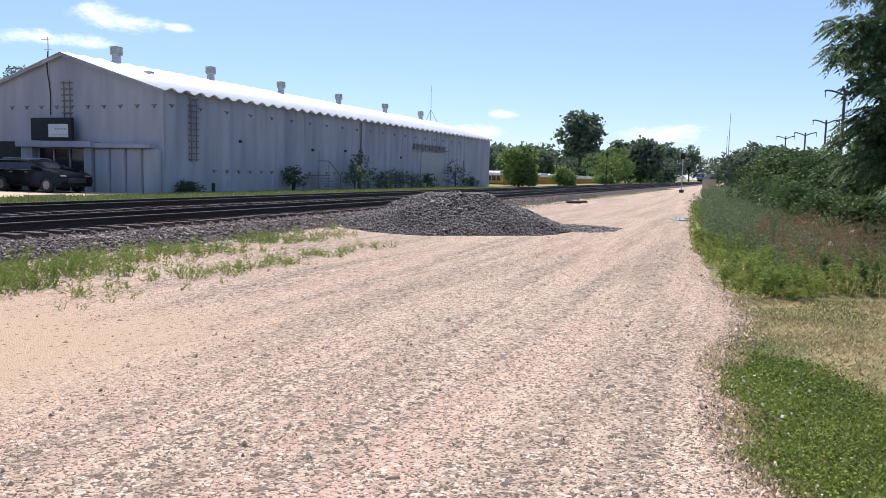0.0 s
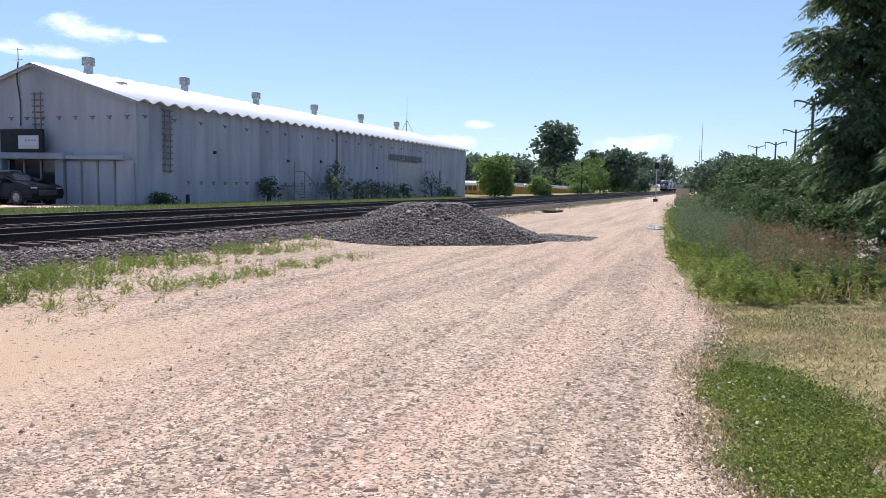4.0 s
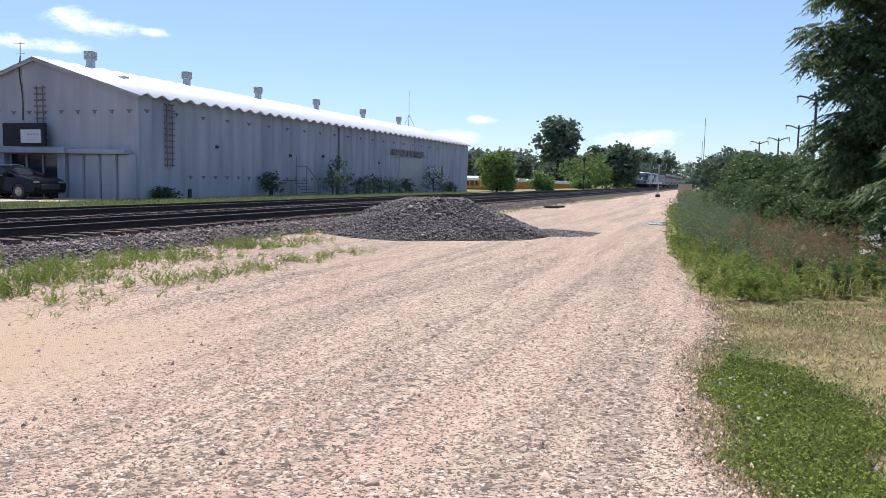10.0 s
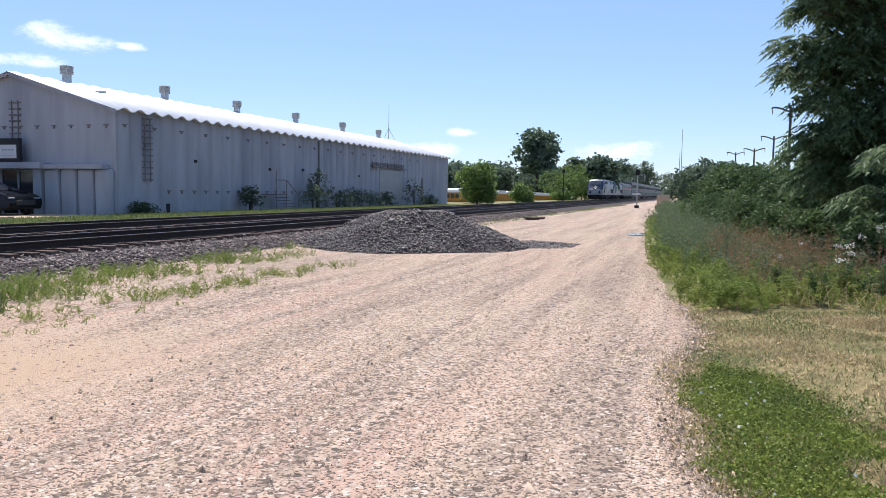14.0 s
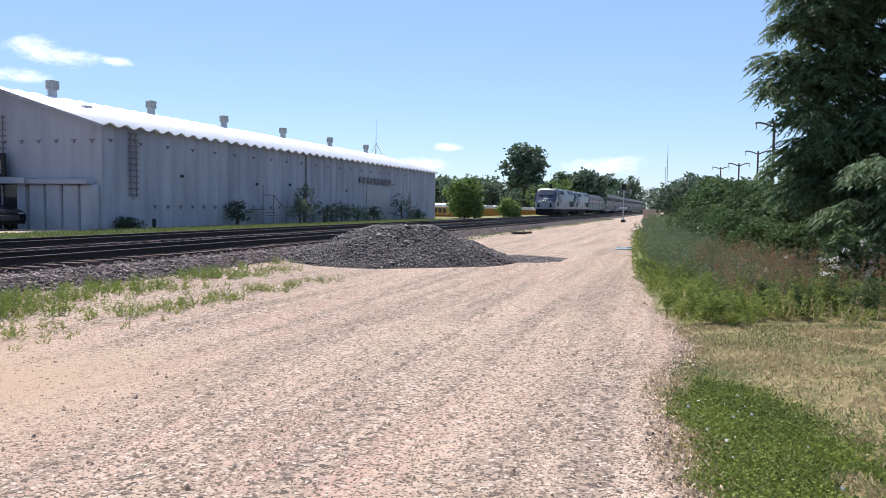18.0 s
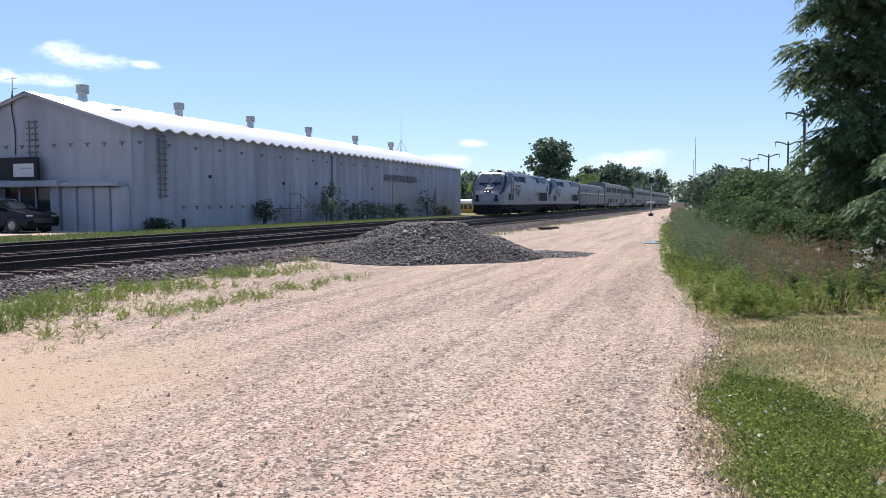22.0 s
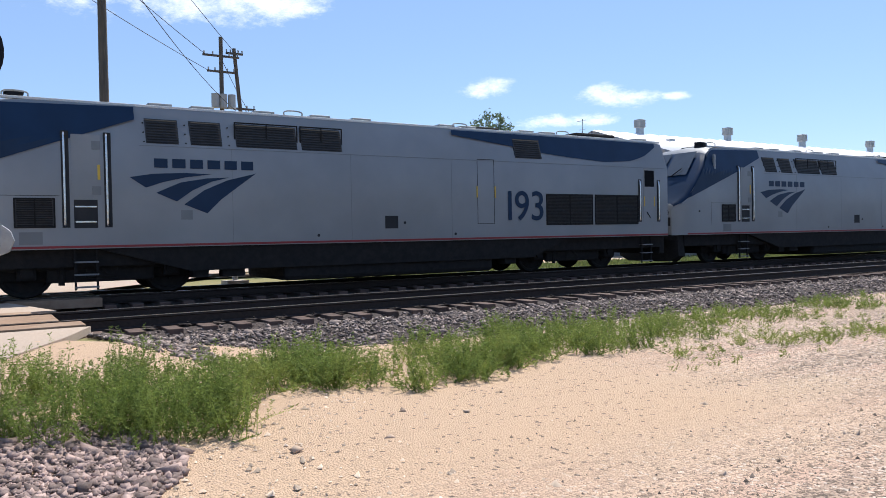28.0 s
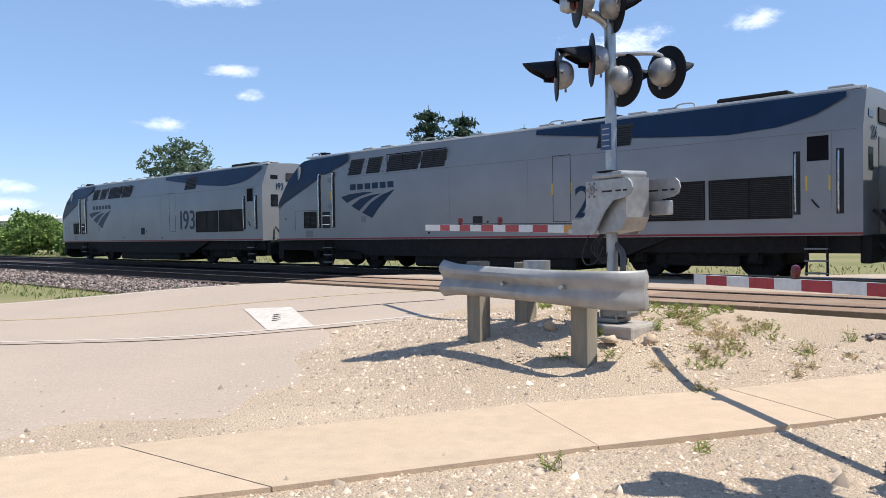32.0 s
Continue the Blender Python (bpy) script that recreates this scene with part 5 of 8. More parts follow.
    # white puts the sunlit bright line of the roof edge into the gutter
    Geo().box((1.12, 1.8, 3.91), (1.2, 20.0, 3.965), .01).make("gutter", M_TAPE, lo, "roof gutter with the sunlit edge painted white")
    Geo().box((1.496, 4.3, 3.07), (1.504, 19.9, 3.084)).make("body_seam", M_SILDARK, lo)
    for u in (6.2, 9.05, 11.9):
        Geo().box((1.497, u, 1.04), (1.5025, u + .008, 3.07)).make("body_seam", M_SILDARK, lo)
    for u in (4.6, 5.5, 6.9, 8.3, 9.4, 11.9, 12.6, 14.6, 15.4, 19.2):
        Geo().box((.5, u, 4.0), (.95, u + .5, 4.06), .02).make("roof_hatch", M_CAB, lo)
    for u in (1.9, 7.6, 12.3, 15.9):
        Geo().tube([(1.0, u, 3.98), (1.0, u, 4.1), (1.0, u + .45, 4.1), (1.0, u + .45, 3.98)], .018, 5).make("grab_iron", M_CAB, lo)
    # front end
    for s in (.0,):
        Geo().box((-.30, -.03, 2.05), (.30, .3, 2.28), .05).make("headlamp_housing", M_BLACK, lo)
        for q in (-.13, .13):
            Geo().cyl((q, -.05, 2.16), (q, -.02, 2.16), .06, n=14).make("headlamp", M_LAMP, lo, "lit twin headlamp")
    for q in (-.88, .88):
        Geo().cyl((q, -.035, 1.72), (q, .1, 1.72), .13, n=14).make("ditch_light", M_GLASS, lo)
        Geo().box((q - .2, -.02, 1.28), (q + .2, .1, 1.56), .02).make("number_box", M_DARKIN, lo)
    bars = Geo()
    for k in range(3):
        a, b = -.30 + .2 * k, -.12 + .23 * k
        bars.add([(a, .375, 2.37), (a + .13, .375, 2.37), (b + .16, .53, 2.575), (b - .02, .53, 2.575)], [(0, 1, 2, 3)])
    bars.make("nose_emblem", M_SIGNW, lo)
    tilt = Euler((radians(53), 0, 0)).to_matrix().to_4x4()
    board = Geo().box((-.3, -.11, 0), (.3, .11, .02), .008).turned(Matrix.Translation((0, .63, 2.65)) @ tilt).make("number_board", M_DARKIN, lo, "dark number board on the nose")
    lettering("number", number, .2, M_SIGNW, board, Matrix.Translation((-.2, .655, 2.62)) @ tilt @ Matrix.Translation((.01, -.055, .068)), 1.0, .004)
    Geo().prism([(-1.25, .98), (1.25, .98), (1.3, .30), (.9, .12), (-.9, .12), (-1.3, .30)], 1, .12, .42).make("pilot", M_UNDER, lo)
    Geo().box((-1.1, -.02, .82), (1.1, .14, 1.0)).make("anticlimber", M_UNDER, lo)
    Geo().box((-.14, -.32, .58), (.14, .2, .86), .04).make("coupler", M_UNDER, lo)
    Geo().box((-.14, 19.9, .58), (.14, 20.35, .86), .04).make("coupler", M_UNDER, lo)
    for q in (-.7, -.45, .45, .7):
        Geo().tube([(q, 20.0, .95), (q + .05, 20.2, .7), (q, 20.32, .6)], .025, 6).make("air_hose", M_RUBBER, lo)
    Geo().box((-1.25, 19.88, .42), (1.25, 20.1, .99), .03).make("end_beam", M_UNDER, lo)
    for q in (-.95, -.25, .25, .95):
        Geo().tube([(q, 20.05, 1.5), (q * .9, 20.3, 1.2), (q * .8, 20.35, .7), (q * .9, 20.2, .45)], .04, 6).make("jumper_cable", M_RUBBER, lo)
    # rear face
    for q in (-.95, .95):
        Geo().box((q - .16, 20.0, 2.3), (q + .16, 20.012, 2.75)).make("rear_window", M_GLASS, lo)
        Geo().box((q - .16, 20.0, 3.35), (q + .16, 20.012, 3.5)).make("rear_marker", M_GLASS, lo)
    Geo().box((-.4, 20.0, 3.3), (.4, 20.03, 3.6), .01).make("rear_lamp", M_DARKIN, lo)
    Geo().box((-.36, 20.0, 1.0), (.36, 20.02, 3.0)).make("end_door", M_SILDARK, lo)
    # under the sill
    Geo().prism([(3.4, 1.0), (16.0, 1.0), (14.6, .46), (5.3, .46)], 0, -1.44, 1.44).make("skirt", M_UNDER, lo)
    Geo().box((-1.36, 7.4, .14), (1.36, 13.3, .55), .1).make("fuel_tank", M_UNDER, lo)
    for u, w in ((5.35, .35), (6.0, .5), (13.7, .4)):
        Geo().box((1.0, u, .3), (1.34, u + w, .5), .03).make("underfloor_box", M_UNDER, lo)
    Geo().box((-1.3, .4, .62), (1.3, 19.9, 1.0)).make("underframe", M_UNDER, lo)
    for u0 in (3.05, 18.9):
        lad = Geo().box((1.38, u0, .16), (1.42, u0 + .04, 1.0)).box((1.38, u0 + .4, .16), (1.42, u0 + .44, 1.0)).make("ladder", M_UNDER, lo)
        for z in (.2, .45, .7):
            Geo().box((1.34, u0, z), (1.48, u0 + .44, z + .03)).make("rung", M_SILDARK, lad)
    wheels = []
    for y in (3.6, 16.4):
        truck_frame(lo, y, 1.37, .5)
        for d in (-1.37, 1.37):
            wheels.append(wheelset(lo, y + d))
    return lo, wheels


def coach_shell(parent, length, zt, z0, w, material, ribs=False):
    sec = [(w, z0), (w, zt - .75), (w - .05, zt - .45), (w - .22, zt - .18), (w - .65, zt - .03), (0, zt)]
    ring = sec + [(-x, z) for x, z in sec[-2::-1]]
    V = [(x, y, z) for y in (0.0, length) for x, z in ring]
    k = len(ring)
    F = [(j, j + 1, k + j + 1, k + j) for j in range(k - 1)] + [tuple(range(k - 1, -1, -1)), tuple(range(k, 2 * k)), (0, k, 2 * k - 1, k - 1)]
    body = Geo().add(V, F).make("body", material, parent, smooth=True)
    return body


def build_baggage(at_y):
    c = root("baggage_car", (-18.9825, at_y, TOP), "silver baggage car with red and blue stripes", "rail car")
    n = 25.6
    coach_shell(c, n, 3.95, .85, 1.48, M_STEEL)
    for z0, z1, m in ((2.62, 2.8, M_STRIPE), (2.46, 2.58, M_TAPE), (2.2, 2.42, M_NAVY)):
        Geo().box((1.48, .3, z0), (1.49, n - .3, z1)).make("stripe", m, c)
    for y in (5.6, 18.4):
        Geo().box((1.475, y, 1.0), (1.5, y + 1.9, 3.0), .01).make("freight_door", M_UNDER, c, "dark recessed freight door")
        Geo().box((1.49, y + .25, 1.05), (1.506, y + 1.65, 2.9)).make("door_leaf", M_SILDARK, c)
    for y in (3.0, 9.5, 16.0, 22):
        Geo().box((-.5, y, 3.9), (.5, y + 1.0, 4.05), .04).make("roof_vent", M_UNDER, c)
    for i in range(9):
        Geo().box((1.48, .2, 1.0 + i * .13), (1.487, n - .2, 1.02 + i * .13)).make("flute", M_SILDARK, c)
    Geo().box((-1.3, 6.4, .28), (1.3, 19, .85), .05).make("underfloor_gear", M_UNDER, c)
    Geo().box((-1.3, .2, .7), (1.3, n - .2, .86)).make("underframe", M_UNDER, c)
    ws = []
    for y in (3.6, n - 3.6):
        truck_frame(c, y, 1.25, .46)
        for d in (-1.25, 1.25):
            ws.append(wheelset(c, y + d, .46))
    Geo().box((-.5, -.5, .9), (.5, 0, 3.2)).make("gangway", M_RUBBER, c)
    return c


def build_coach(at_y, kind):
    c = root("passenger_coach", (-18.9825, at_y, TOP), "silver double-deck passenger coach with two rows of dark windows", "rail car", "double-deck coaches")
    n = 25.4
    coach_shell(c, n, 4.72, .55, 1.5, M_STEEL)
    up = {0: ((1.0, 1.5), (2.3, 8.2), (9.6, 16.0), (17.3, 24)), 1: ((.8, 10.5), (11.4, 24.4)), 2: ((1.2, 3.0), (3.6, 7.6), (8.4, 12.2), (13, 16.8), (17.6, 21.4), (22.2, 24.2))}[kind]
    for a, b in up:
        Geo().box((1.49, a, 3.02), (1.507, b, 3.82)).make("upper_window", M_CGLASS, c)
        k = max(1, int((b - a) / 1.65))
        for i in range(1, k):
            y = a + (b - a) * i / k
            Geo().box((1.5, y - .05, 3.02), (1.511, y + .05, 3.82)).make("window_bar", M_SILDARK, c)
    for a, b, z0, z1 in ((6.6, 10.0, 1.15, 1.85), (11.6, 12.4, 1.0, 2.0), (14.0, 14.7, 1.2, 1.9), (16.4, 18.2, 1.15, 1.85), (4.6, 5.3, .75, 2.0)):
        Geo().box((1.49, a, z0), (1.507, b, z1)).make("lower_window", M_CGLASS, c)
    for z0, z1, m in ((2.42, 2.48, M_STRIPE), (2.3, 2.4, M_NAVY), (2.62, 2.66, M_SILDARK)):
        Geo().box((1.5, .1, z0), (1.508, n - .1, z1)).make("stripe", m, c)
    Geo().box((1.498, 10.4, .62), (1.512, 11.4, 2.15), .0).make("side_door", M_SILDARK, c)
    for i in range(6):
        Geo().box((1.5, .2, 3.95 + .05 * i), (1.504 - .012 * i, n - .2, 3.965 + .05 * i)).make("flute", M_SILDARK, c)
    for y in (.25, n - .25):
        Geo().box((-1.5, y - .24, .55), (1.5, y + .24, 4.5)).make("vestibule_end", M_SILDARK, c)
    Geo().box((-.55, -.55, .9), (.55, 0, 4.0)).make("gangway", M_RUBBER, c)
    Geo().box((-1.25, 5.5, .25), (1.25, n - 5.5, .56), .04).make("underfloor_gear", M_UNDER, c)
    for y in (3.2, n - 3.2):
        # dark sheet on the skirt paints the shade round the truck
        Geo().box((1.485, y - 1.9, .5), (1.503, y + 1.9, 1.02)).make("truck_opening_shade", M_DARKIN, c)
        truck_frame(c, y, 1.25, .46)
        for d in (-1.25, 1.25):
            wheelset(c, y + d, .46)
    Geo().box((-.45, 6, 4.66), (.45, 8, 4.82), .04).make("roof_unit", M_CAB, c)
    return c


PITCH = 20.6
TRAIN = []
loco_a, wheels_a = build_loco("193", 0)
loco_b, wheels_b = build_loco("206", PITCH)
TRAIN += [(loco_a, 0.0), (loco_b, PITCH), (build_baggage(2 * PITCH + .3), 2 * PITCH + .3)]
first = build_coach(0, 0)
off = 2 * PITCH + 26.5
TRAIN.append((first, off))
mid = build_coach(0, 1)
TRAIN.append((mid, off + 26))
last = build_coach(0, 2)
TRAIN.append((last, off + 52))
for i in range(5):
    TRAIN.append((copy_thing((first, last)[i % 2], pose(0, 0, 0)), off + 78 + 26 * i))


def nose(t):
    """Where the leading nose stands along the line at a time."""
    rows = [(0, 366), (3, 312), (6, 262), (9, 215.5), (13, 161), (16, 128), (19, 97.9), (21, 76.2), (23, 54.2), (24.5, 37.5), (26.6, 13.5), (28, -1.9), (29.8, -21.75), (30.5, -29.45), (31, -34.9), (32, -45.8)]
    ts, ys = [r[0] for r in rows], [r[1] for r in rows]
    sl = np.gradient(np.array(ys, float), np.array(ts, float))
    i = min(max(int(np.searchsorted(ts, t)) - 1, 0), len(ts) - 2)
    h = ts[i + 1] - ts[i]
    s = (t - ts[i]) / h
    a, b = 2 * s ** 3 - 3 * s * s + 1, s ** 3 - 2 * s * s + s
    return a * ys[i] + b * h * sl[i] + (1 - a) * ys[i + 1] + (s ** 3 - s * s) * h * sl[i + 1]


def motions():
    times = [i * 0.5 for i in range(65)]
    for ob, back in TRAIN:
        walk(ob, [(t, pose(-18.9825, nose(t) + back, TOP)) for t in times])
    # driven wheels of both locomotives roll without slip
    fine = [i / 30 for i in range(961)]
    for ob in wheels_a + wheels_b:
        y, z = ob.location.y, ob.location.z
        walk(ob, [(t, pose(0, y, z, math.degrees((nose(0) - nose(t)) / .5) % 360)) for t in fine])

# ---------------------------------------------------------------- crossing signals
def lamp_unit(parent, p, way, on=False):
    """A flashing-light head: round black background, hood, lens in front and a domed back."""
    p, w = Vector(p), Vector(way).normalized()
    up = Vector((0, 0, 1))
    r = .30
    disc = Geo().lathe([(.0, -.012), (r - .02, -.012), (r, -.004), (r, .006), (r - .02, .012), (.0, .012)], p, w, 36)
    unit = disc.make("background_disc", M_BLACK, parent, smooth=True)
    Geo().lathe([(.165, -.012), (.165, -.06), (.15, -.12), (.11, -.17), (.05, -.195), (0, -.2)], p, w, 28).make("lamp_housing", M_ALU, unit, "domed silver lamp housing", smooth=True)
    side = w.cross(up).normalized()
    for s in (1, -1):
        Geo().cyl(p + side * s * .15 - w * .06 - up * .02, p + side * s * .185 - w * .05 + up * .01, .018, n=6).make("lug", M_ALU, unit)
    Geo().cyl(p - w * .1 - up * .16, p - w * .1 - up * .2, .014, n=6).make("drain", M_ALU, unit)
    Geo().lathe([(0, .03), (.06, .026), (.11, .016), (.13, .0)], p + w * .012, w, 28).make("lens", M_LENSON if on else M_LENS, unit, "red glass lens", smooth=True)
    V, F = [], []
    n = 16
    for j in range(6):
        d = .38 * j / 5
        for i in range(n + 1):
            a = math.pi * (-.12 + 1.24 * i / n)
            reach = max(0.0, math.sin(a)) ** .6
            k = d * (.35 + .65 * reach)
            rr = .165 - .02 * j / 5
            V.append(p + w * (.01 + k) + side * rr * math.cos(a) + up * rr * math.sin(a))
    F = [(j * (n + 1) + i, j * (n + 1) + i + 1, (j + 1) * (n + 1) + i + 1, (j + 1) * (n + 1) + i) for j in range(5) for i in range(n)]
    hood = Geo().add(V, F).make("hood", M_BLACK, unit, smooth=True)
    sol = hood.modifiers.new("thick", "SOLIDIFY")
    sol.thickness = .006
    return unit


def build_signal(at, label, lights, arms, plate_rz, arm_end, stripe, pole_top, sign=False, tall=False):
    sig = root("crossing_signal", at, label, "crossing signal", "crossing signals")
    Geo().box((-.36, -.34, -.1), (.3, .4, .08), .035).make("foundation", M_FOOT, sig, "chipped concrete foundation block")
    base = Geo()
    base.box((-.16, -.15, .09), (.16, .15, .14), .01).box((-.12, -.11, .13), (.12, .10, .56), .03)
    for a in (-.13, .13):
        for b in (-.12, .12):
            base.cyl((a, b, .13), (a, b, .2), .018, n=6)
    base.make("junction_base", M_CAST, sig, "cast aluminium junction box base", smooth=True)
    Geo().prism([(-.05, .16), (.24, .16), (.26, .20), (.22, .5), (.1, .56), (-.05, .55)], 0, -.13, .13).make("junction_cover", M_CAST, sig)
    Geo().cyl((0, 0, .5), (0, 0, pole_top), .065, n=22).make("mast", M_GALV, sig, smooth=True)
    Geo().tube([(.06, .16, .5), (.05, .17, .75), (.03, .16, .88), (0, .05, .98)], .035, 9).make("conduit", M_HOSE, sig, smooth=True)
    r = Matrix.Rotation(radians(plate_rz), 4, "Z")
    # gate mechanism
    case = Geo().prism([(-.10, 1.2), (-.02, 1.1), (.34, 1.14), (.42, 1.28), (.42, 1.72), (-.1, 1.72)], 0, -.17, .17).turned(r)
    mech = case.make("gate_mechanism", M_ALU, sig, "cast aluminium gate mechanism case")
    Geo().box((-.2, -.12, 1.715), (.2, .38, 1.80), .035).turned(r).make("lid", M_ALU, mech, smooth=True)
    Geo().box((-.21, -.02, 1.80), (.21, .22, 1.812)).turned(r).make("lid_edge", M_BLACK, mech)
    outline = [(-.163, 1.70), (.53, 1.70), (.58, 1.66), (.60, 1.60), (.57, 1.53), (.50, 1.50), (.30, 1.47), (.16, 1.36), (.0, 1.14), (-.06, 1.09), (-.42, 1.09), (-.42, 1.27), (-.27, 1.27), (-.19, 1.31), (-.163, 1.40)]
    for x, dy in ((.235, 0), (-.26, .2)):
        pl = Geo().prism([(y + dy, z) for y, z in outline], 0, x - .009, x + .009).turned(r).make("crank_arm", M_ALU, sig, "cast crank arm that holds the gate")
        for a, b in ((.12, .28), (.34, .42), (.46, .52)):
            Geo().box((x - .012, a + dy, 1.565), (x + .012, b + dy, 1.585)).turned(r).make("slot", M_DARKIN, pl)
        h = Geo().lathe([(.0, .034), (.018, .034), (.022, .024), (.04, .03), (.052, .022), (.055, 0)], (x, -.06 + dy, 1.6), (1, 0, 0), 18)
        h.turned(r).make("pivot_hub", M_CAST, pl, "dark round pivot hub", smooth=True)
        for k in range(6):
            a = k * math.pi / 3
            Geo().cyl((x, -.06 + dy + .085 * math.cos(a), 1.6 + .085 * math.sin(a)), (x + .02, -.06 + dy + .085 * math.cos(a), 1.6 + .085 * math.sin(a)), .014, n=6).turned(r).make("bolt", M_CAST, pl)
    Geo().box((-.30, .40, 1.30), (-.2, .66, 1.46), .015).turned(r).make("counterweight", M_ALU, sig)
    Geo().box((-.24, -.5, 1.1), (.24, -.36, 1.16), .01).turned(r).make("arm_yoke", M_GALV, sig)
    # the lowered gate arm
    q = r @ Vector((0, -.42, 1.16))
    e = Vector(arm_end) - Vector(at)
    d = (e - q)
    L = d.length
    m = Matrix.Translation(q) @ d.to_track_quat("X", "Z").to_matrix().to_4x4()
    arm = Geo().box((0, -.02, -.05), (L, .02, .05), .004).turned(m).make("gate_arm", M_TAPE, sig, "lowered gate arm with red and white stripes")
    k, x = 0, .12
    while x + stripe < L:
        if k % 2 == 0:
            Geo().box((x, -.0215, -.048), (x + stripe, .0215, .048)).turned(m).make("red_stripe", M_AMBER if (k == 0 and tall) else M_RED, arm)
        x += stripe
        k += 1
    for t in ((.45, .72) if tall else (.56,)):
        g = Geo().cyl((L * t, -.0, .05), (L * t, 0, .075), .03, n=10).lathe([(.0, .115), (.034, .1), (.042, .06), (.034, .015), (.0, 0)], (L * t, 0, .06), (0, 0, 1), 12)
        g.turned(m).make("gate_lamp", M_LENS, arm, "small red gate lamp", smooth=True)
    Geo().tube([m @ Vector((L * t, .01, .065)) for t in (.02, .2, .42, .6, .74)], .008, 5).make("lamp_cable", M_WIRE, arm)
    # hanging cables under the mechanism
    for k in range(3):
        Geo().tube([r @ Vector((.02, -.10 - .03 * k, 1.1)), (.03, -.18 - .05 * k, .95), (.03, -.17 - .02 * k, .8 + .02 * k), (.05, -.06, .74 + .03 * k), (.05, -.02, .9)], .011, 5).make("cable_loop", M_RUBBER, sig)
    Geo().tube([r @ Vector((.02, -.38, 1.09)), (.0, -.42, .85), (.0, -.36, .72), (.02, -.2, .76), (.03, -.1, .95)], .009, 5).make("cable_loop", M_RUBBER, sig)
    for p, w, on in lights:
        lamp_unit(sig, p, w, on)
    for a in arms:
        Geo().tube(a, .024, 8).make("cross_arm", M_GALV, sig, smooth=True)
    if sign:
        Geo().box((.06, -.09, 2.06), (.075, .04, 2.36)).make("notice_plate", M_BLUE_S, sig, "small blue notice plate with unreadable bars")
        for k in range(4):
            Geo().box((.0755, -.07, 2.10 + k * .065), (.078, .02, 2.112 + k * .065)).make("text_bar", M_GALV, sig)
    return sig


build_signal((-6.52, -1.24, .0), "aluminium pedestrian gate signal with four black lamp discs on pink stone",
             [((.16, -.53, 2.91), (.80, -.6, -.05), True), ((.50, .14, 2.93), (.80, -.6, -.05), True),
              ((-.05, .52, 2.79), (-.97, .2, 0), False), ((-.12, -.11, 2.71), (-.97, .2, 0), False)],
             [[(0, -.0, 3.12), (.0, -.35, 3.13), (.13, -.53, 3.12), (.13, -.53, 2.98)], [(0, 0, 3.12), (.3, .08, 3.13), (.44, .14, 3.1)], [(0, 0, 3.02), (.0, .3, 3.04), (0.02, .5, 3.03), (.05, .52, 2.92)], [(0, 0, 2.94), (0, -.1, 2.92), (-.02, -.11, 2.82)]],
             -20, (-8.70, -4.60, 1.07), .36, 3.4)
MAST = Vector((-8.77, -5.63, .46))
build_signal(tuple(MAST), "aluminium road gate signal with black lamp discs behind a guard rail",
             [((.42, -.45, 2.93), (.62, -.78, 0), False), ((.20, -.12, 3.08), (.62, -.78, 0), False),
              ((-.43, .47, 2.94), (-.95, .3, 0), False), ((-.12, .10, 2.86), (-.95, .3, 0), False),
              ((.30, -.24, 3.76), (.7, -.7, 0), False), ((.05, .12, 3.68), (-.75, .65, 0), False)],
             [[(0, 0, 3.18), (.2, -.25, 3.19), (.38, -.43, 3.18), (.38, -.43, 3.02)], [(0, 0, 3.2), (.16, -.1, 3.2)], [(0, 0, 3.15), (-.2, .25, 3.16), (-.38, .45, 3.15), (-.38, .46, 3.04)], [(0, 0, 3.05), (-.08, .1, 2.96)]],
             -18, (-10.6, -10.4, 1.70), .36, 3.5, True, True)
elbow = Geo().tube([MAST + Vector(p) for p in ((0, 0, 3.42), (.02, -.03, 3.52), (.12, -.13, 3.62), (.3, -.32, 3.7))], .055, 12)
elbow.box(MAST + Vector((.24, -.42, 3.64)), MAST + Vector((.42, -.26, 3.84)), .04)
tagged(elbow.make("signal_bracket", M_GALV, smooth=True), "bent galvanised bracket that carries the upper lamps", "bracket")


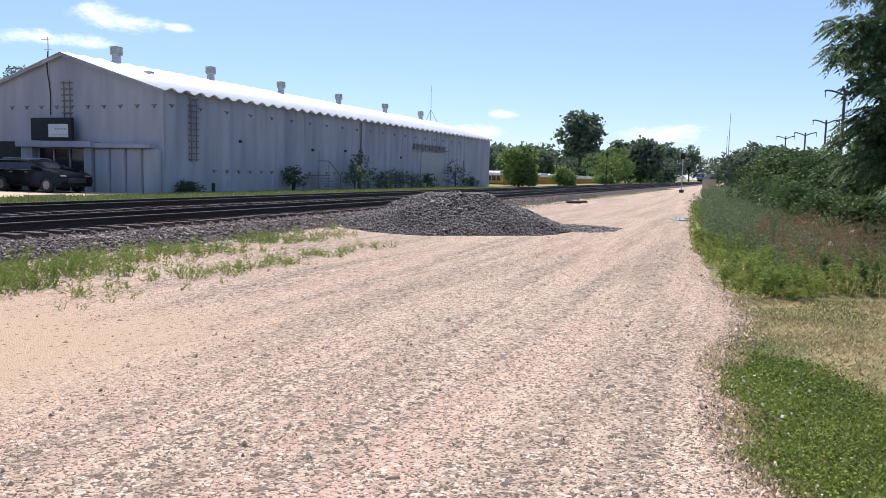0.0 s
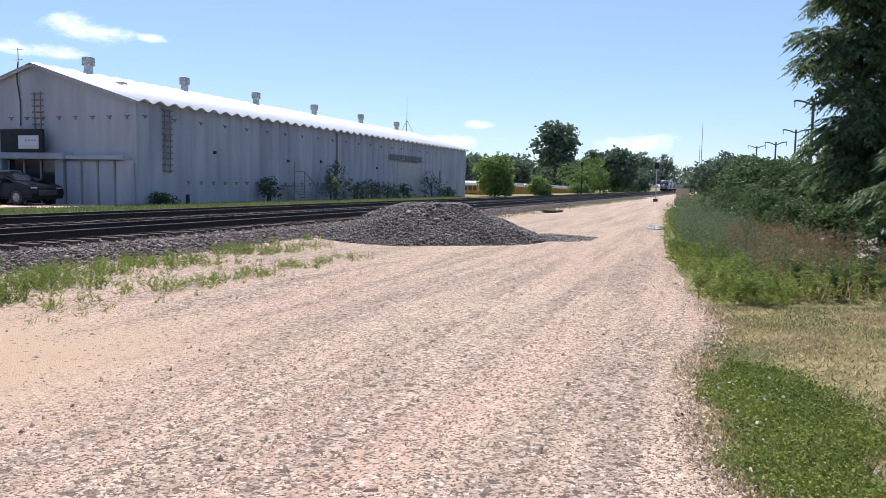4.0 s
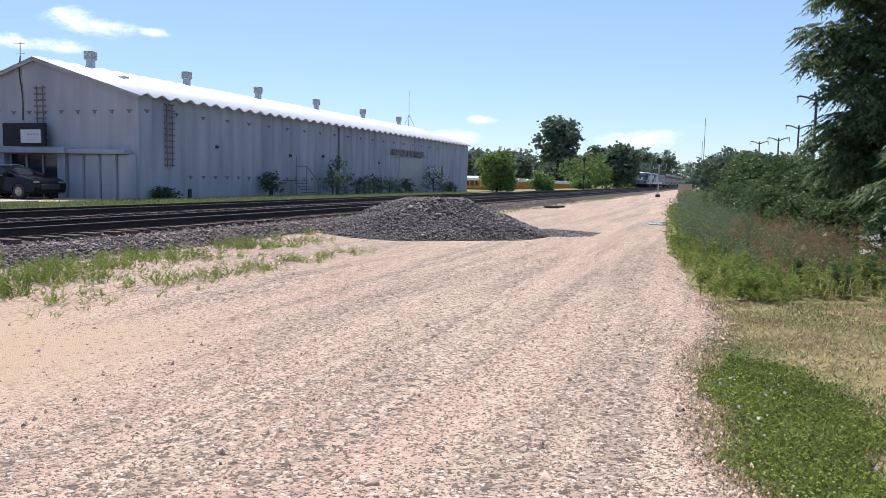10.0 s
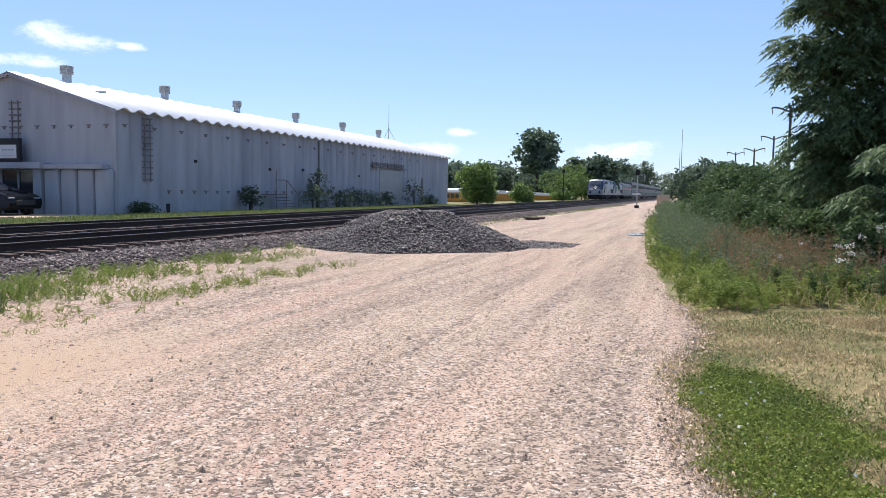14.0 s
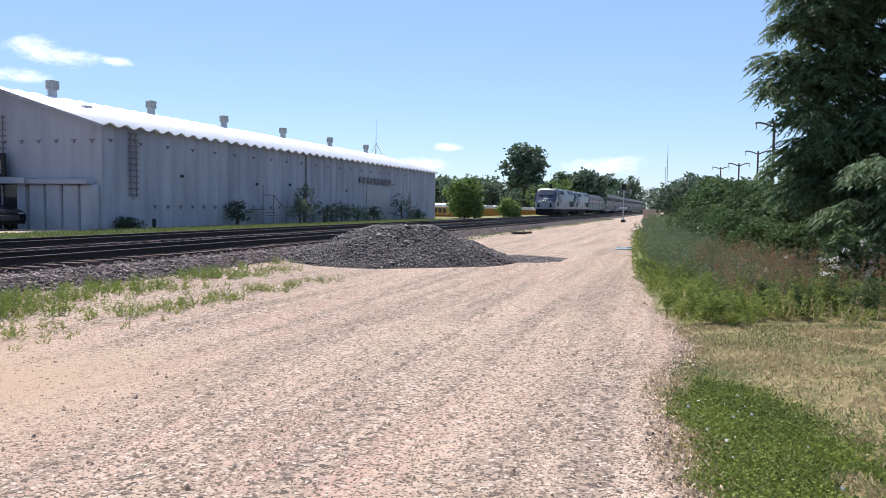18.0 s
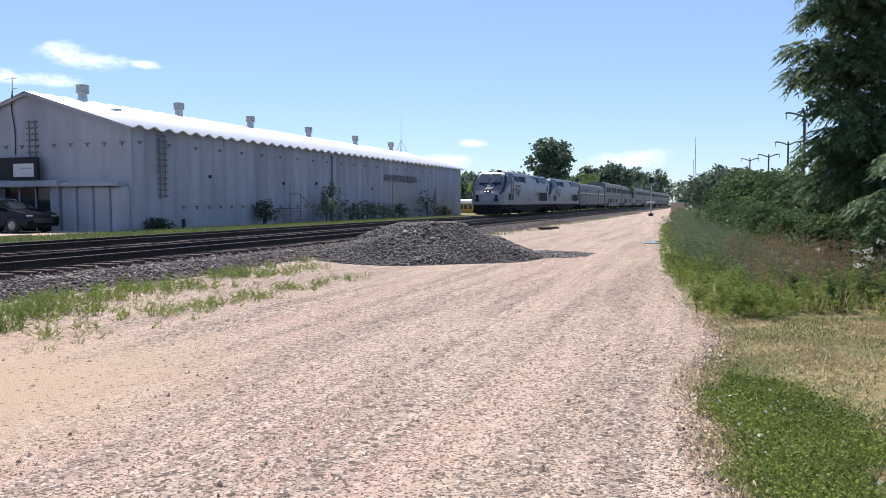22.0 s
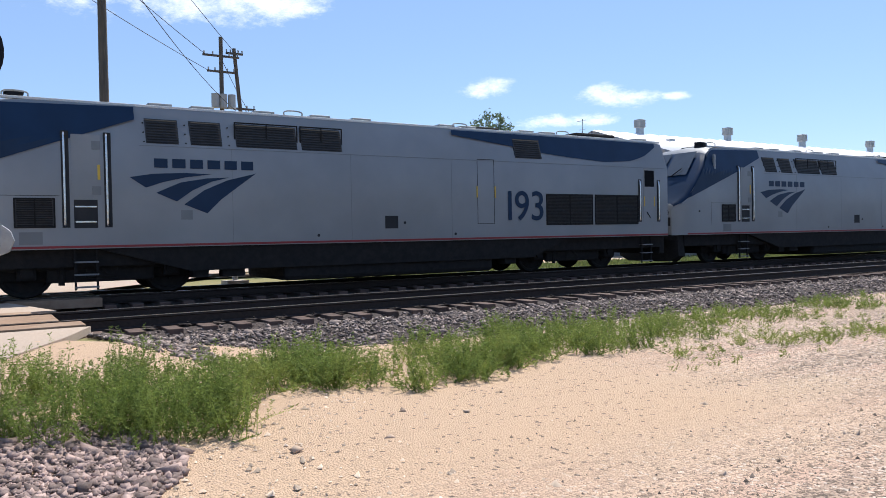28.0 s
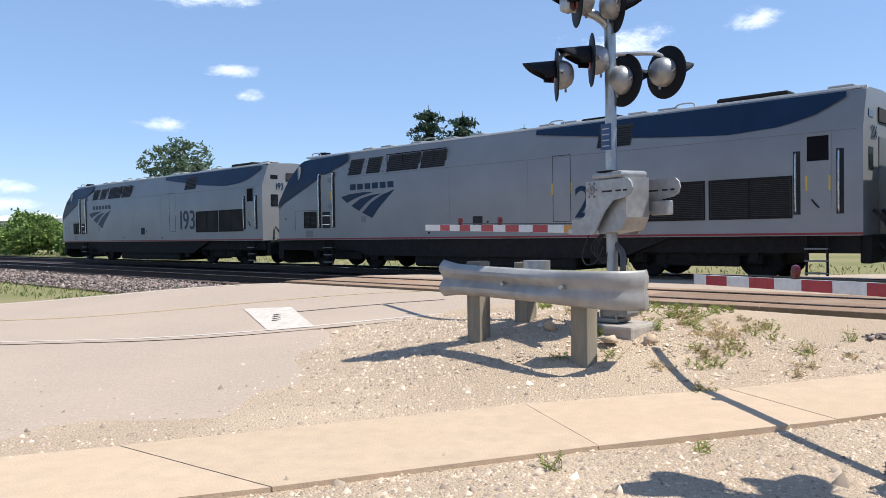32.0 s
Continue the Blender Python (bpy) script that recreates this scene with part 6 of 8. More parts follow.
def build_guard():
    """W-beam guard rail bent round the road signal on timber posts."""
    gd = root("guard_rail", (0, 0, 0), "dented galvanised guard rail on weathered timber posts", "guard rail")
    path = [(-7.80, -7.35), (-7.78, -7.1), (-7.74, -6.7), (-7.66, -6.2), (-7.58, -5.7), (-7.56, -5.35), (-7.6, -5.08), (-7.72, -4.9), (-7.92, -4.82), (-8.1, -4.88)]
    sec = [(0.0, .0), (.035, .02), (.075, .05), (.08, .085), (.035, .125), (.012, .155), (.035, .185), (.08, .225), (.075, .26), (.035, .29), (.0, .31)]
    pts = [Vector((x, y, 0)) for x, y in path]
    V = []
    for i, p in enumerate(pts):
        w = (pts[min(i + 1, len(pts) - 1)] - pts[max(i - 1, 0)]).normalized()
        out = Vector((w.y, -w.x, 0))
        lift = .90 - .07 * i / 9
        flat = 1.0 if i < 5 else .25
        flare = 1.1 + .3 * max(0, 1 - i * .8) + .25 * max(0, (i - 4) / 5)
        for d, z in sec:
            V.append(p + out * (d * flat + .03) + Vector((0, 0, lift + (z - .155) * flare + .155)))
    k = len(sec)
    F = [(i * k + j, i * k + j + 1, (i + 1) * k + j + 1, (i + 1) * k + j) for i in range(len(pts) - 1) for j in range(k - 1)]
    ob = Geo().add(V, F).make("beam", M_BEAM, gd, "dented galvanised beam", smooth=True)
    ob.modifiers.new("thick", "SOLIDIFY").thickness = .006
    for x, y, top in ((-7.9, -6.92, 1.26), (-7.75, -5.37, 1.1), (-8.7, -6.83, 1.22)):
        z = float(gz(x, y))
        Geo().box((x - .1, y - .1, z - .2), (x + .1, y + .1, top), .012).make("post", M_WOOD, gd, "weathered square timber post")
    Geo().cyl((-8.7, -6.65, 1.02), (-8.7, -6.65, 1.24), .17, n=16).make("end_shoe", M_GALV, gd, smooth=True)
    for x, y in ((-7.64, -6.3), (-7.52, -5.45)):
        Geo().cyl((x - .05, y, 1.03), (x + .08, y, 1.03), .02, n=8).make("bolt", M_GALV, gd)
    for x, y in ((-8.2, -5.35), (-8.35, -6.2), (-8.55, -5.05)):
        b = stones("kerb_stone", np.array([[x, y, float(gz(x, y)) + .05]]), .26, M_CONC, "broken concrete lump by the signal foot", "stone", spread=.05)
        del b["kind"]


build_guard()


def far_signal():
    s = root("crossing_signal", (-21.9, 5.65, .3), "crossing signal across the tracks with a lit red lamp", "crossing signal", "crossing signals")
    Geo().cyl((0, 0, 0), (0, 0, 4.7), .07, n=14).make("mast", M_GALV, s)
    Geo().box((-.3, -.3, 0), (.3, .3, .12)).make("foundation", M_FOOT, s)
    Geo().box((-.25, -.3, 1.0), (.25, .35, 1.6), .04).make("gate_mechanism", M_ALU, s)
    for y, on in ((-.4, False), (.38, True)):
        lamp_unit(s, (.12, y, 2.7), (.85, .5, 0), on)
    Geo().cyl((0, -.4, 2.7), (0, .4, 2.7), .025, n=8).make("cross_arm", M_GALV, s)
    for sgn in (1, -1):
        g = Geo().box((-.01, -.6, -.11), (.01, .6, .11))
        g.turned(Matrix.Translation((.1, 0, 3.6)) @ Matrix.Rotation(radians(45 * sgn), 4, "X")).make("crossbuck_board", M_SIGNW, s)


far_signal()

# ---------------------------------------------------------------- trees and plants
def crown_points(n, lobes, fill=.55):
    """Leaf places on and inside a set of uneven lobes (x, y, z, rx, ry, rz)."""
    lob = np.array(lobes, float)
    vol = lob[:, 3] * lob[:, 4] * lob[:, 5]
    pick = RNG.choice(len(lob), n, p=vol ** .75 / (vol ** .75).sum())
    d = RNG.normal(size=(n, 3))
    d /= np.linalg.norm(d, axis=1)[:, None]
    r = RNG.random(n) ** (1 / 3) * (1 - fill) + fill
    r *= 1 + .18 * np.sin(d[:, 0] * 7 + pick) * np.sin(d[:, 1] * 6 + 2 * pick) + RNG.normal(0, .07, n)
    return lob[pick, :3] + d * r[:, None] * lob[pick, 3:]


def tufts(P, k, spread):
    """Each point becomes a small spray of k points."""
    return (P[:, None] + RNG.normal(0, spread, (len(P), k, 3)) * np.array([1, 1, .75])).reshape(-1, 3)


def fronds(P, size, out=None):
    """Drooping compound leaves: six pairs of narrow leaflets along each arching stalk, and one at its tip."""
    n = len(P)
    out = RNG.normal(size=(n, 3)) + np.array([-.25, -.25, 0]) if out is None else out + RNG.normal(0, .35, (n, 3))
    out[:, 2] *= .35
    out /= np.linalg.norm(out, axis=1)[:, None]
    ln = size * RNG.uniform(.7, 1.2, n)[:, None]
    side = np.cross(out, (0, 0, 1.0))
    side /= np.linalg.norm(side, axis=1)[:, None] + 1e-9
    V = []
    for j in range(13):
        t = .12 + .8 * (j // 2) / 6
        s = 0 if j == 12 else (1 if j % 2 else -1)
        foot = P + out * ln * t + np.array([0, 0, -1.0]) * ln * (.75 * t * t)
        a = out * (.45 if s else 1) + side * s * .8 + np.array([0, 0, -.55 - .3 * t]) + RNG.normal(0, .14, (n, 3))
        a *= ln * .30 / np.linalg.norm(a, axis=1)[:, None]
        b = np.cross(a, RNG.normal(0, .4, (n, 3)) + np.array([0, 0, 1.0]))
        b *= ln * .062 / (np.linalg.norm(b, axis=1)[:, None] + 1e-9)
        V.append(np.stack([foot + b * .9, foot + a, foot - b * .9], 1))
    V = np.concatenate(V)
    V = V[V[:, 1, 2] > .05]
    return V.reshape(-1, 3), np.arange(len(V) * 3).reshape(-1, 3)


def build_tree(name, at, height, width, material, label, n=2600, leaf=.3, lobes=9, low=.25, seed=0, aspect=.5, group="", droop=0.0, lean=(0, 0), extra=(), k=6, spread=None, compound=0.0):
    t = root(name, at, label, "tree" if "shrub" not in name and "bush" not in name else "shrub", group)
    rng = random.Random(seed)
    g = Geo()
    tr = height * .022 + .03
    g.cyl((0, 0, -.15), (lean[0] * .4, lean[1] * .4, height * .45), tr, tr * .6, 9)
    g.cyl((lean[0] * .4, lean[1] * .4, height * .45), (lean[0], lean[1], height * .8), tr * .6, tr * .2, 8)
    L = []
    for i in range(lobes):
        a = i * 2.4 + rng.uniform(-.4, .4)
        f = (i + .5) / lobes
        z = height * (low + (1 - low) * (.15 + .72 * f))
        bulge = math.sin(math.pi * min(1, (.22 + .75 * f))) ** .8
        r = width / 2 * bulge * rng.uniform(.35, .68)
        x, y = lean[0] * f + r * math.cos(a), lean[1] * f + r * math.sin(a)
        s = width / 2 * rng.uniform(.36, .58) * (.6 + .4 * bulge)
        L.append((x, y, z, s, s, s * rng.uniform(.6, .95)))
        g.cyl((lean[0] * .3, lean[1] * .3, z * .6), (x, y, z), tr * .35, tr * .08, 6)
    L += list(extra)
    g.make("trunk", M_BARK, t)
    if compound:
        V, F = fronds(crown_points(n // 13, L, .35), compound)
    else:
        P = tufts(crown_points(n // k, L), k, spread or leaf * 1.1)
        V, F = leaves(P[P[:, 2] > .05], leaf, aspect, droop)
    fast("crown", V, F, material, t)
    return t


def build_walnut(at):
    """A walnut whose drooping leaf sprays hang in separate tiers of clumps on long limbs, with deep gaps between."""
    t = root("walnut_tree", at, "large dark green walnut tree overhanging the weeds", "tree")
    rng = random.Random(5)
    g = Geo().cyl((0, 0, -.15), (.1, .1, 4.6), .27, .19, 10).cyl((.1, .1, 4.6), (-.2, 0, 9.6), .19, .04, 9)
    zs, left = [1.0, 1.6, 1.95, 2.6, 3.3, 3.8, 4.45, 5.1, 6.0, 8.0, 10.6], [-2.2, -3.0, -3.75, -3.7, -3.3, -3.6, -4.1, -3.85, -3.6, -3.0, -1.0]
    lobes = []
    z = 1.5
    while z < 10.4:
        edge = float(np.interp(z, zs, left))
        for k in range(9):
            r = rng.uniform(.5, .9)
            f = ((k + rng.uniform(.1, .9)) / 9) ** 1.35
            x = edge + r * .8 + (4.6 - edge) * f
            y = -2.1 * math.sqrt(max(0, 1 - ((x - .3) / 5.2) ** 2)) + rng.uniform(-.3, .5)
            zz = z + rng.uniform(-.3, .3)
            lobes.append((x, y, zz, r))
            g.tube([(0, 0, zz * .7 + .4), (x * .5, y * .45, zz * .9 + .3), (x, y, zz)], .035, 5)
        z += .68
    for k in range(34):
        x, y, zz, r = rng.uniform(-2.3, .8), rng.uniform(-5.8, -3.4), rng.uniform(.7, 2.5), rng.uniform(.32, .5)
        x += .35 * max(0, zz - 2.2)
        lobes.append((x, y, zz, r))
        g.tube([(0, -.2, zz * .6 + 1.2), (x * .4 + .4, y * .5, zz * .85 + 1.0), (x, y, zz)], .03, 5)
    for k in range(40):
        lobes.append((rng.uniform(-2.6, 4.4), rng.uniform(-.9, 2.2), rng.uniform(1.6, 9.8), rng.uniform(.6, 1.0)))
    g.make("trunk", M_BARK, t)
    lob = np.array(lobes)
    pick = RNG.choice(len(lob), 31000, p=lob[:, 3] ** 2 / (lob[:, 3] ** 2).sum())
    d = RNG.normal(size=(len(pick), 3))
    d[:, 2] = np.abs(d[:, 2]) * .9 - .12
    d /= np.linalg.norm(d, axis=1)[:, None]
    r = lob[pick, 3] * RNG.uniform(.35, .95, len(pick))
    P = lob[pick, :3] + d * r[:, None] * np.array([1, 1, .6])
    V, F = fronds(P, .42, d)
    fast("crown", V, F, M_LEAF_N, t)
    # back layer of darker leaves puts the crown's inner shade into colour
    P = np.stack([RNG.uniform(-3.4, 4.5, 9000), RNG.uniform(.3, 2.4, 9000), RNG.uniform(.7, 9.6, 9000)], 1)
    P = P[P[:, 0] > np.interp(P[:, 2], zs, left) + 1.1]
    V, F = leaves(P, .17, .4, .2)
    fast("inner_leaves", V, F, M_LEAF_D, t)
    return t


def trees():
    build_walnut((5.2, 20.0, 0))
    # hedgerow along the drive
    spots = [(3.6, 24.5, 2.6, 3.0), (4.6, 28, 2.9, 3.6), (3.5, 32, 2.5, 3.2), (4.8, 36, 2.9, 3.8), (3.6, 42, 3.0, 4), (4.4, 49, 3.2, 4.4), (3.4, 57, 3.6, 5), (3.2, 66, 3.9, 5.5), (2.4, 76, 4.4, 6),
             (3.2, 88, 5.0, 6.5), (.6, 103, 5.9, 8.5), (3.0, 116, 6.3, 8), (.8, 134, 6.6, 9), (2, 158, 7.2, 10), (9, 30, 3.8, 6), (9, 46, 4.4, 7), (10, 64, 5, 8)]
    for i, (x, y, h, w) in enumerate(spots):
        near = y < 45
        # from 80 m on the hedge takes the leaf colour with haze in it
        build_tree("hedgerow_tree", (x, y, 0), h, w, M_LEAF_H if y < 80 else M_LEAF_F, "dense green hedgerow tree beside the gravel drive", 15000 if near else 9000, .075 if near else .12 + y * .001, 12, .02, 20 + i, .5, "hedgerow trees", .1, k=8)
    for i, (x, y, h, w) in enumerate(((1.6, 27, 1.5, 2.4), (2.2, 23.5, 1.3, 2.2), (1.3, 31.5, 1.4, 2.2), (.6, 37, 1.6, 2.6), (2.6, 20.2, 1.2, 2.0))):
        build_tree("sumac_shrub", (x, y, 0), h, w, M_LEAF_H, "green sumac shrub at the foot of the trees", 4200, .075, 8, .05, 60 + i, .35, "sumac shrubs", .2, k=7)
    fl = build_tree("flowering_shrub", (2.75, 14.4, .1), 1.25, 1.2, M_LEAF_H, "elder shrub with flat white blossom under the walnut", 2600, .05, 8, .05, 71, .5, "", .1, k=7)
    B = np.stack([RNG.uniform(-.55, .4, 22), RNG.uniform(-.6, -.3, 22), RNG.uniform(.35, 1.05, 22)], 1)
    V, F = leaves(tufts(B, 26, .03), .012, .9)
    fast("blossom", V, F, M_DAISY, fl)
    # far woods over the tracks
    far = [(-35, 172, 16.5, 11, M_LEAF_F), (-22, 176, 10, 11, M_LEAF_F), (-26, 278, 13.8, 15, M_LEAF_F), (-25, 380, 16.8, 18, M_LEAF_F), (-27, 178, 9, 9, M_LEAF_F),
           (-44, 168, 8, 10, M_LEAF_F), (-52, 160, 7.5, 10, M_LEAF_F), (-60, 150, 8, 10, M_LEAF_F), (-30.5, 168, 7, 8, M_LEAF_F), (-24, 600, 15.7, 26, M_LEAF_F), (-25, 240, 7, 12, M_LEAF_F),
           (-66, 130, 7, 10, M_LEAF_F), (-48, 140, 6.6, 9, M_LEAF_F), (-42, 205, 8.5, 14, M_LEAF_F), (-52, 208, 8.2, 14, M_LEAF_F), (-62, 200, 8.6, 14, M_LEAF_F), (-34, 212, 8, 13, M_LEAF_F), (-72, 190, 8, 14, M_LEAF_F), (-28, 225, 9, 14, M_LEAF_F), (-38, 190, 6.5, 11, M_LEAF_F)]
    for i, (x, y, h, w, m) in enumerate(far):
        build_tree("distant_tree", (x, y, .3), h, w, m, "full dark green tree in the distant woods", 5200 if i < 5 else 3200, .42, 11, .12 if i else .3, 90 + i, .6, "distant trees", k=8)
    for i, (x, y, h, w) in enumerate(((-24.3, 85, 4.9, 5.4), (-25.5, 158, 7.3, 11.5), (-25, 174, 6.0, 9.6), (-25, 217, 5.9, 9.8), (-21.5, 96, 2.2, 3), (-22.4, 101, 2.0, 3), (-24, 196, 1.8, 6), (-24.5, 258, 3.6, 8), (-26.2, 90, 2.0, 2.6), (-24, 142, 1.8, 4.1))):
        build_tree("trackside_shrub", (x, y, .3), h, w, M_LEAF_L, "light green trackside shrub in full leaf", 4200 if h > 4 else 1600, .22, 9, .05, 120 + i, .5, "trackside shrubs", k=8)
    # against and behind the hall
    for i, (x, y, h, w, m) in enumerate(((-25.3, 39.5, 1.7, 1.5, M_LEAF_D), (-25.2, 47.6, 3.0, 2.9, M_LEAF_D), (-24.8, 46.2, 1.9, 1.6, M_LEAF_F), (-25.2, 50.6, 1.4, 2.4, M_LEAF_D), (-25.2, 53.6, 1.5, 2.6, M_LEAF_D), (-25.2, 56.6, 1.3, 2.4, M_LEAF_F), (-25.2, 60, 1.2, 2.2, M_LEAF_D), (-25.0, 66.2, 2.2, 3.4, M_LEAF_D), (-25, 70.5, .9, 2, M_LEAF_D), (-25.4, 30.2, .6, 1.4, M_LEAF_D))):
        build_tree("wall_bush", (x, y, .3), h, w, m, "self-sown bush against the warehouse wall", 900, .07, 8, .05, 150 + i, .5, "bushes along the wall", k=7)
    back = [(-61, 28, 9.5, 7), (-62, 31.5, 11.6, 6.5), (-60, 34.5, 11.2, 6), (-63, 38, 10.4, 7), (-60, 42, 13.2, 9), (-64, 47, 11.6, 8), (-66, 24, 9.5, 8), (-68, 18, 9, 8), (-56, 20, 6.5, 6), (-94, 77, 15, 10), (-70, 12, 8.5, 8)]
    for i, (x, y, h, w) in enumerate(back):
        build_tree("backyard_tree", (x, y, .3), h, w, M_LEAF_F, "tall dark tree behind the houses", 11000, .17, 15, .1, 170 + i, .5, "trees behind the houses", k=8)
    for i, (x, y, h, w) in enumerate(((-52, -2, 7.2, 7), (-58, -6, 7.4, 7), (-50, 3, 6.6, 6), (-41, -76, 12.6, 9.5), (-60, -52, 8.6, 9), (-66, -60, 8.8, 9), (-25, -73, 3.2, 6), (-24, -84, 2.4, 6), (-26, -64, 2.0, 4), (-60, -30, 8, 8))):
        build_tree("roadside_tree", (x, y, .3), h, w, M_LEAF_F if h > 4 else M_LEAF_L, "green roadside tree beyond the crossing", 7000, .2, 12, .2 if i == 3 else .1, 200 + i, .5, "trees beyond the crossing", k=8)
    # conifers
    for i, (x, y, h) in enumerate(((-45, -43.5, 11.6), (-45.5, -40.3, 10.8), (-47, -35.5, 9.4), (-49, -50, 9.0))):
        c = root("spruce_tree", (x, y, .3), "dark spruce with tiered branches", "tree", "spruces")
        Geo().cyl((0, 0, 0), (0, 0, h), .16, .02, 8).make("trunk", M_BARK, c)
        z = RNG.uniform(.12, 1, 5200) ** .8
        tier = (np.floor(z * 13) + RNG.normal(0, .2, 5200)) / 13
        a = RNG.uniform(0, 2 * math.pi, 5200)
        a = np.round(a * 7 / (2 * math.pi)) * 2 * math.pi / 7 + RNG.normal(0, .16, 5200) + tier * 9
        r = RNG.random(5200) ** .6 * np.clip(1.03 - tier, .02, 1) ** .5 * h * .36 * (.55 + .45 * np.sin(tier * 50 + a * 3))
        P = np.stack([r * np.cos(a), r * np.sin(a), tier * h - r * .16 + RNG.normal(0, .07, 5200)], 1)
        V, F = leaves(P, .2, .35, .1)
        fast("crown", V, F, M_CONIF, c)
    d = root("dead_tree", (-43, -66, .3), "bare dead tree with a few thin limbs", "tree")
    Geo().cyl((0, 0, 0), (.2, 0, 8), .14, .03, 7).cyl((.1, 0, 4.8), (1.1, -1.0, 7.2), .05, .015, 5).cyl((.15, 0, 6), (-.5, .8, 8.6), .04, .01, 5).make("trunk", M_BARK, d)


def grass(name, x, y, h, material, label, w=.008, lean=.35, z=None):
    n = len(x)
    way = np.stack([RNG.normal(0, lean, n), RNG.normal(0, lean, n), np.ones(n)], 1)
    way /= np.linalg.norm(way, axis=1)[:, None]
    base = np.stack([x, y, (gz(x, y) if z is None else z) - .01], 1)
    V, F = blades(base, way, h, np.full(n, w) * RNG.uniform(.6, 1.4, n))
    return tagged(fast(name, V, F, material), label, "grass" if "weed" not in name else "weeds", kind="stuff")


def leaflets(base, way, length, width):
    """Narrow pointed leaves, one face each."""
    n = len(base)
    side = np.cross(way, RNG.normal(size=(n, 3)))
    side *= (width / 2 / (np.linalg.norm(side, axis=1) + 1e-9))[:, None]
    tip = base + way * length[:, None]
    mid = base + way * (length * .42)[:, None]
    tip[:, 2] -= length * RNG.uniform(0, .25, n)
    V = np.stack([base, mid - side, tip, mid + side], 1)
    return V.reshape(-1, 3), np.arange(n * 4).reshape(-1, 4)


def weeds(name, centres, per, height, radius, material, label, leaf=.035, stems=7, dome=0.0, slim=.28):
    """Bushy annual weeds: upright stems thick with narrow leaves."""
    c = np.asarray(centres, float)
    n = len(c)
    hs = height * RNG.uniform(.55, 1.15, n)
    st = n * stems
    own = np.repeat(np.arange(n), stems)
    foot = np.stack([c[own, 0] + RNG.normal(0, radius * .35, st), c[own, 1] + RNG.normal(0, radius * .35, st)], 1)
    tip = foot + RNG.normal(0, radius * .5, (st, 2))
    hh = hs[own] * RNG.uniform(.6, 1.1, st)
    hh *= 1 - dome * np.clip(np.linalg.norm(tip - c[own], axis=1) / (radius * 1.5), 0, 1) ** 2
    q = np.repeat(np.arange(st), per)
    t = RNG.random(len(q)) ** .75
    pos = np.stack([foot[q, 0] + (tip - foot)[q, 0] * t, foot[q, 1] + (tip - foot)[q, 1] * t, gz(foot[q, 0], foot[q, 1]) + hh[q] * t], 1)
    way = np.stack([RNG.normal(0, .8, len(q)), RNG.normal(0, .8, len(q)), RNG.uniform(.1, 1.1, len(q))], 1)
    way /= np.linalg.norm(way, axis=1)[:, None]
    V, F = leaflets(pos, way, leaf * RNG.uniform(1, 2.6, len(q)), leaf * slim * RNG.uniform(.8, 1.8, len(q)))
    sw = np.stack([tip[:, 0] - foot[:, 0], tip[:, 1] - foot[:, 1], hh], 1)
    sl = np.linalg.norm(sw, axis=1)
    V2, F2 = blades(np.stack([foot[:, 0], foot[:, 1], gz(foot[:, 0], foot[:, 1])], 1), sw / sl[:, None], sl, np.full(st, .008))
    V, F = np.concatenate([V, V2]), np.concatenate([F, F2 + len(V)])
    return tagged(fast(name, V, F, material), label, "weeds", kind="stuff")


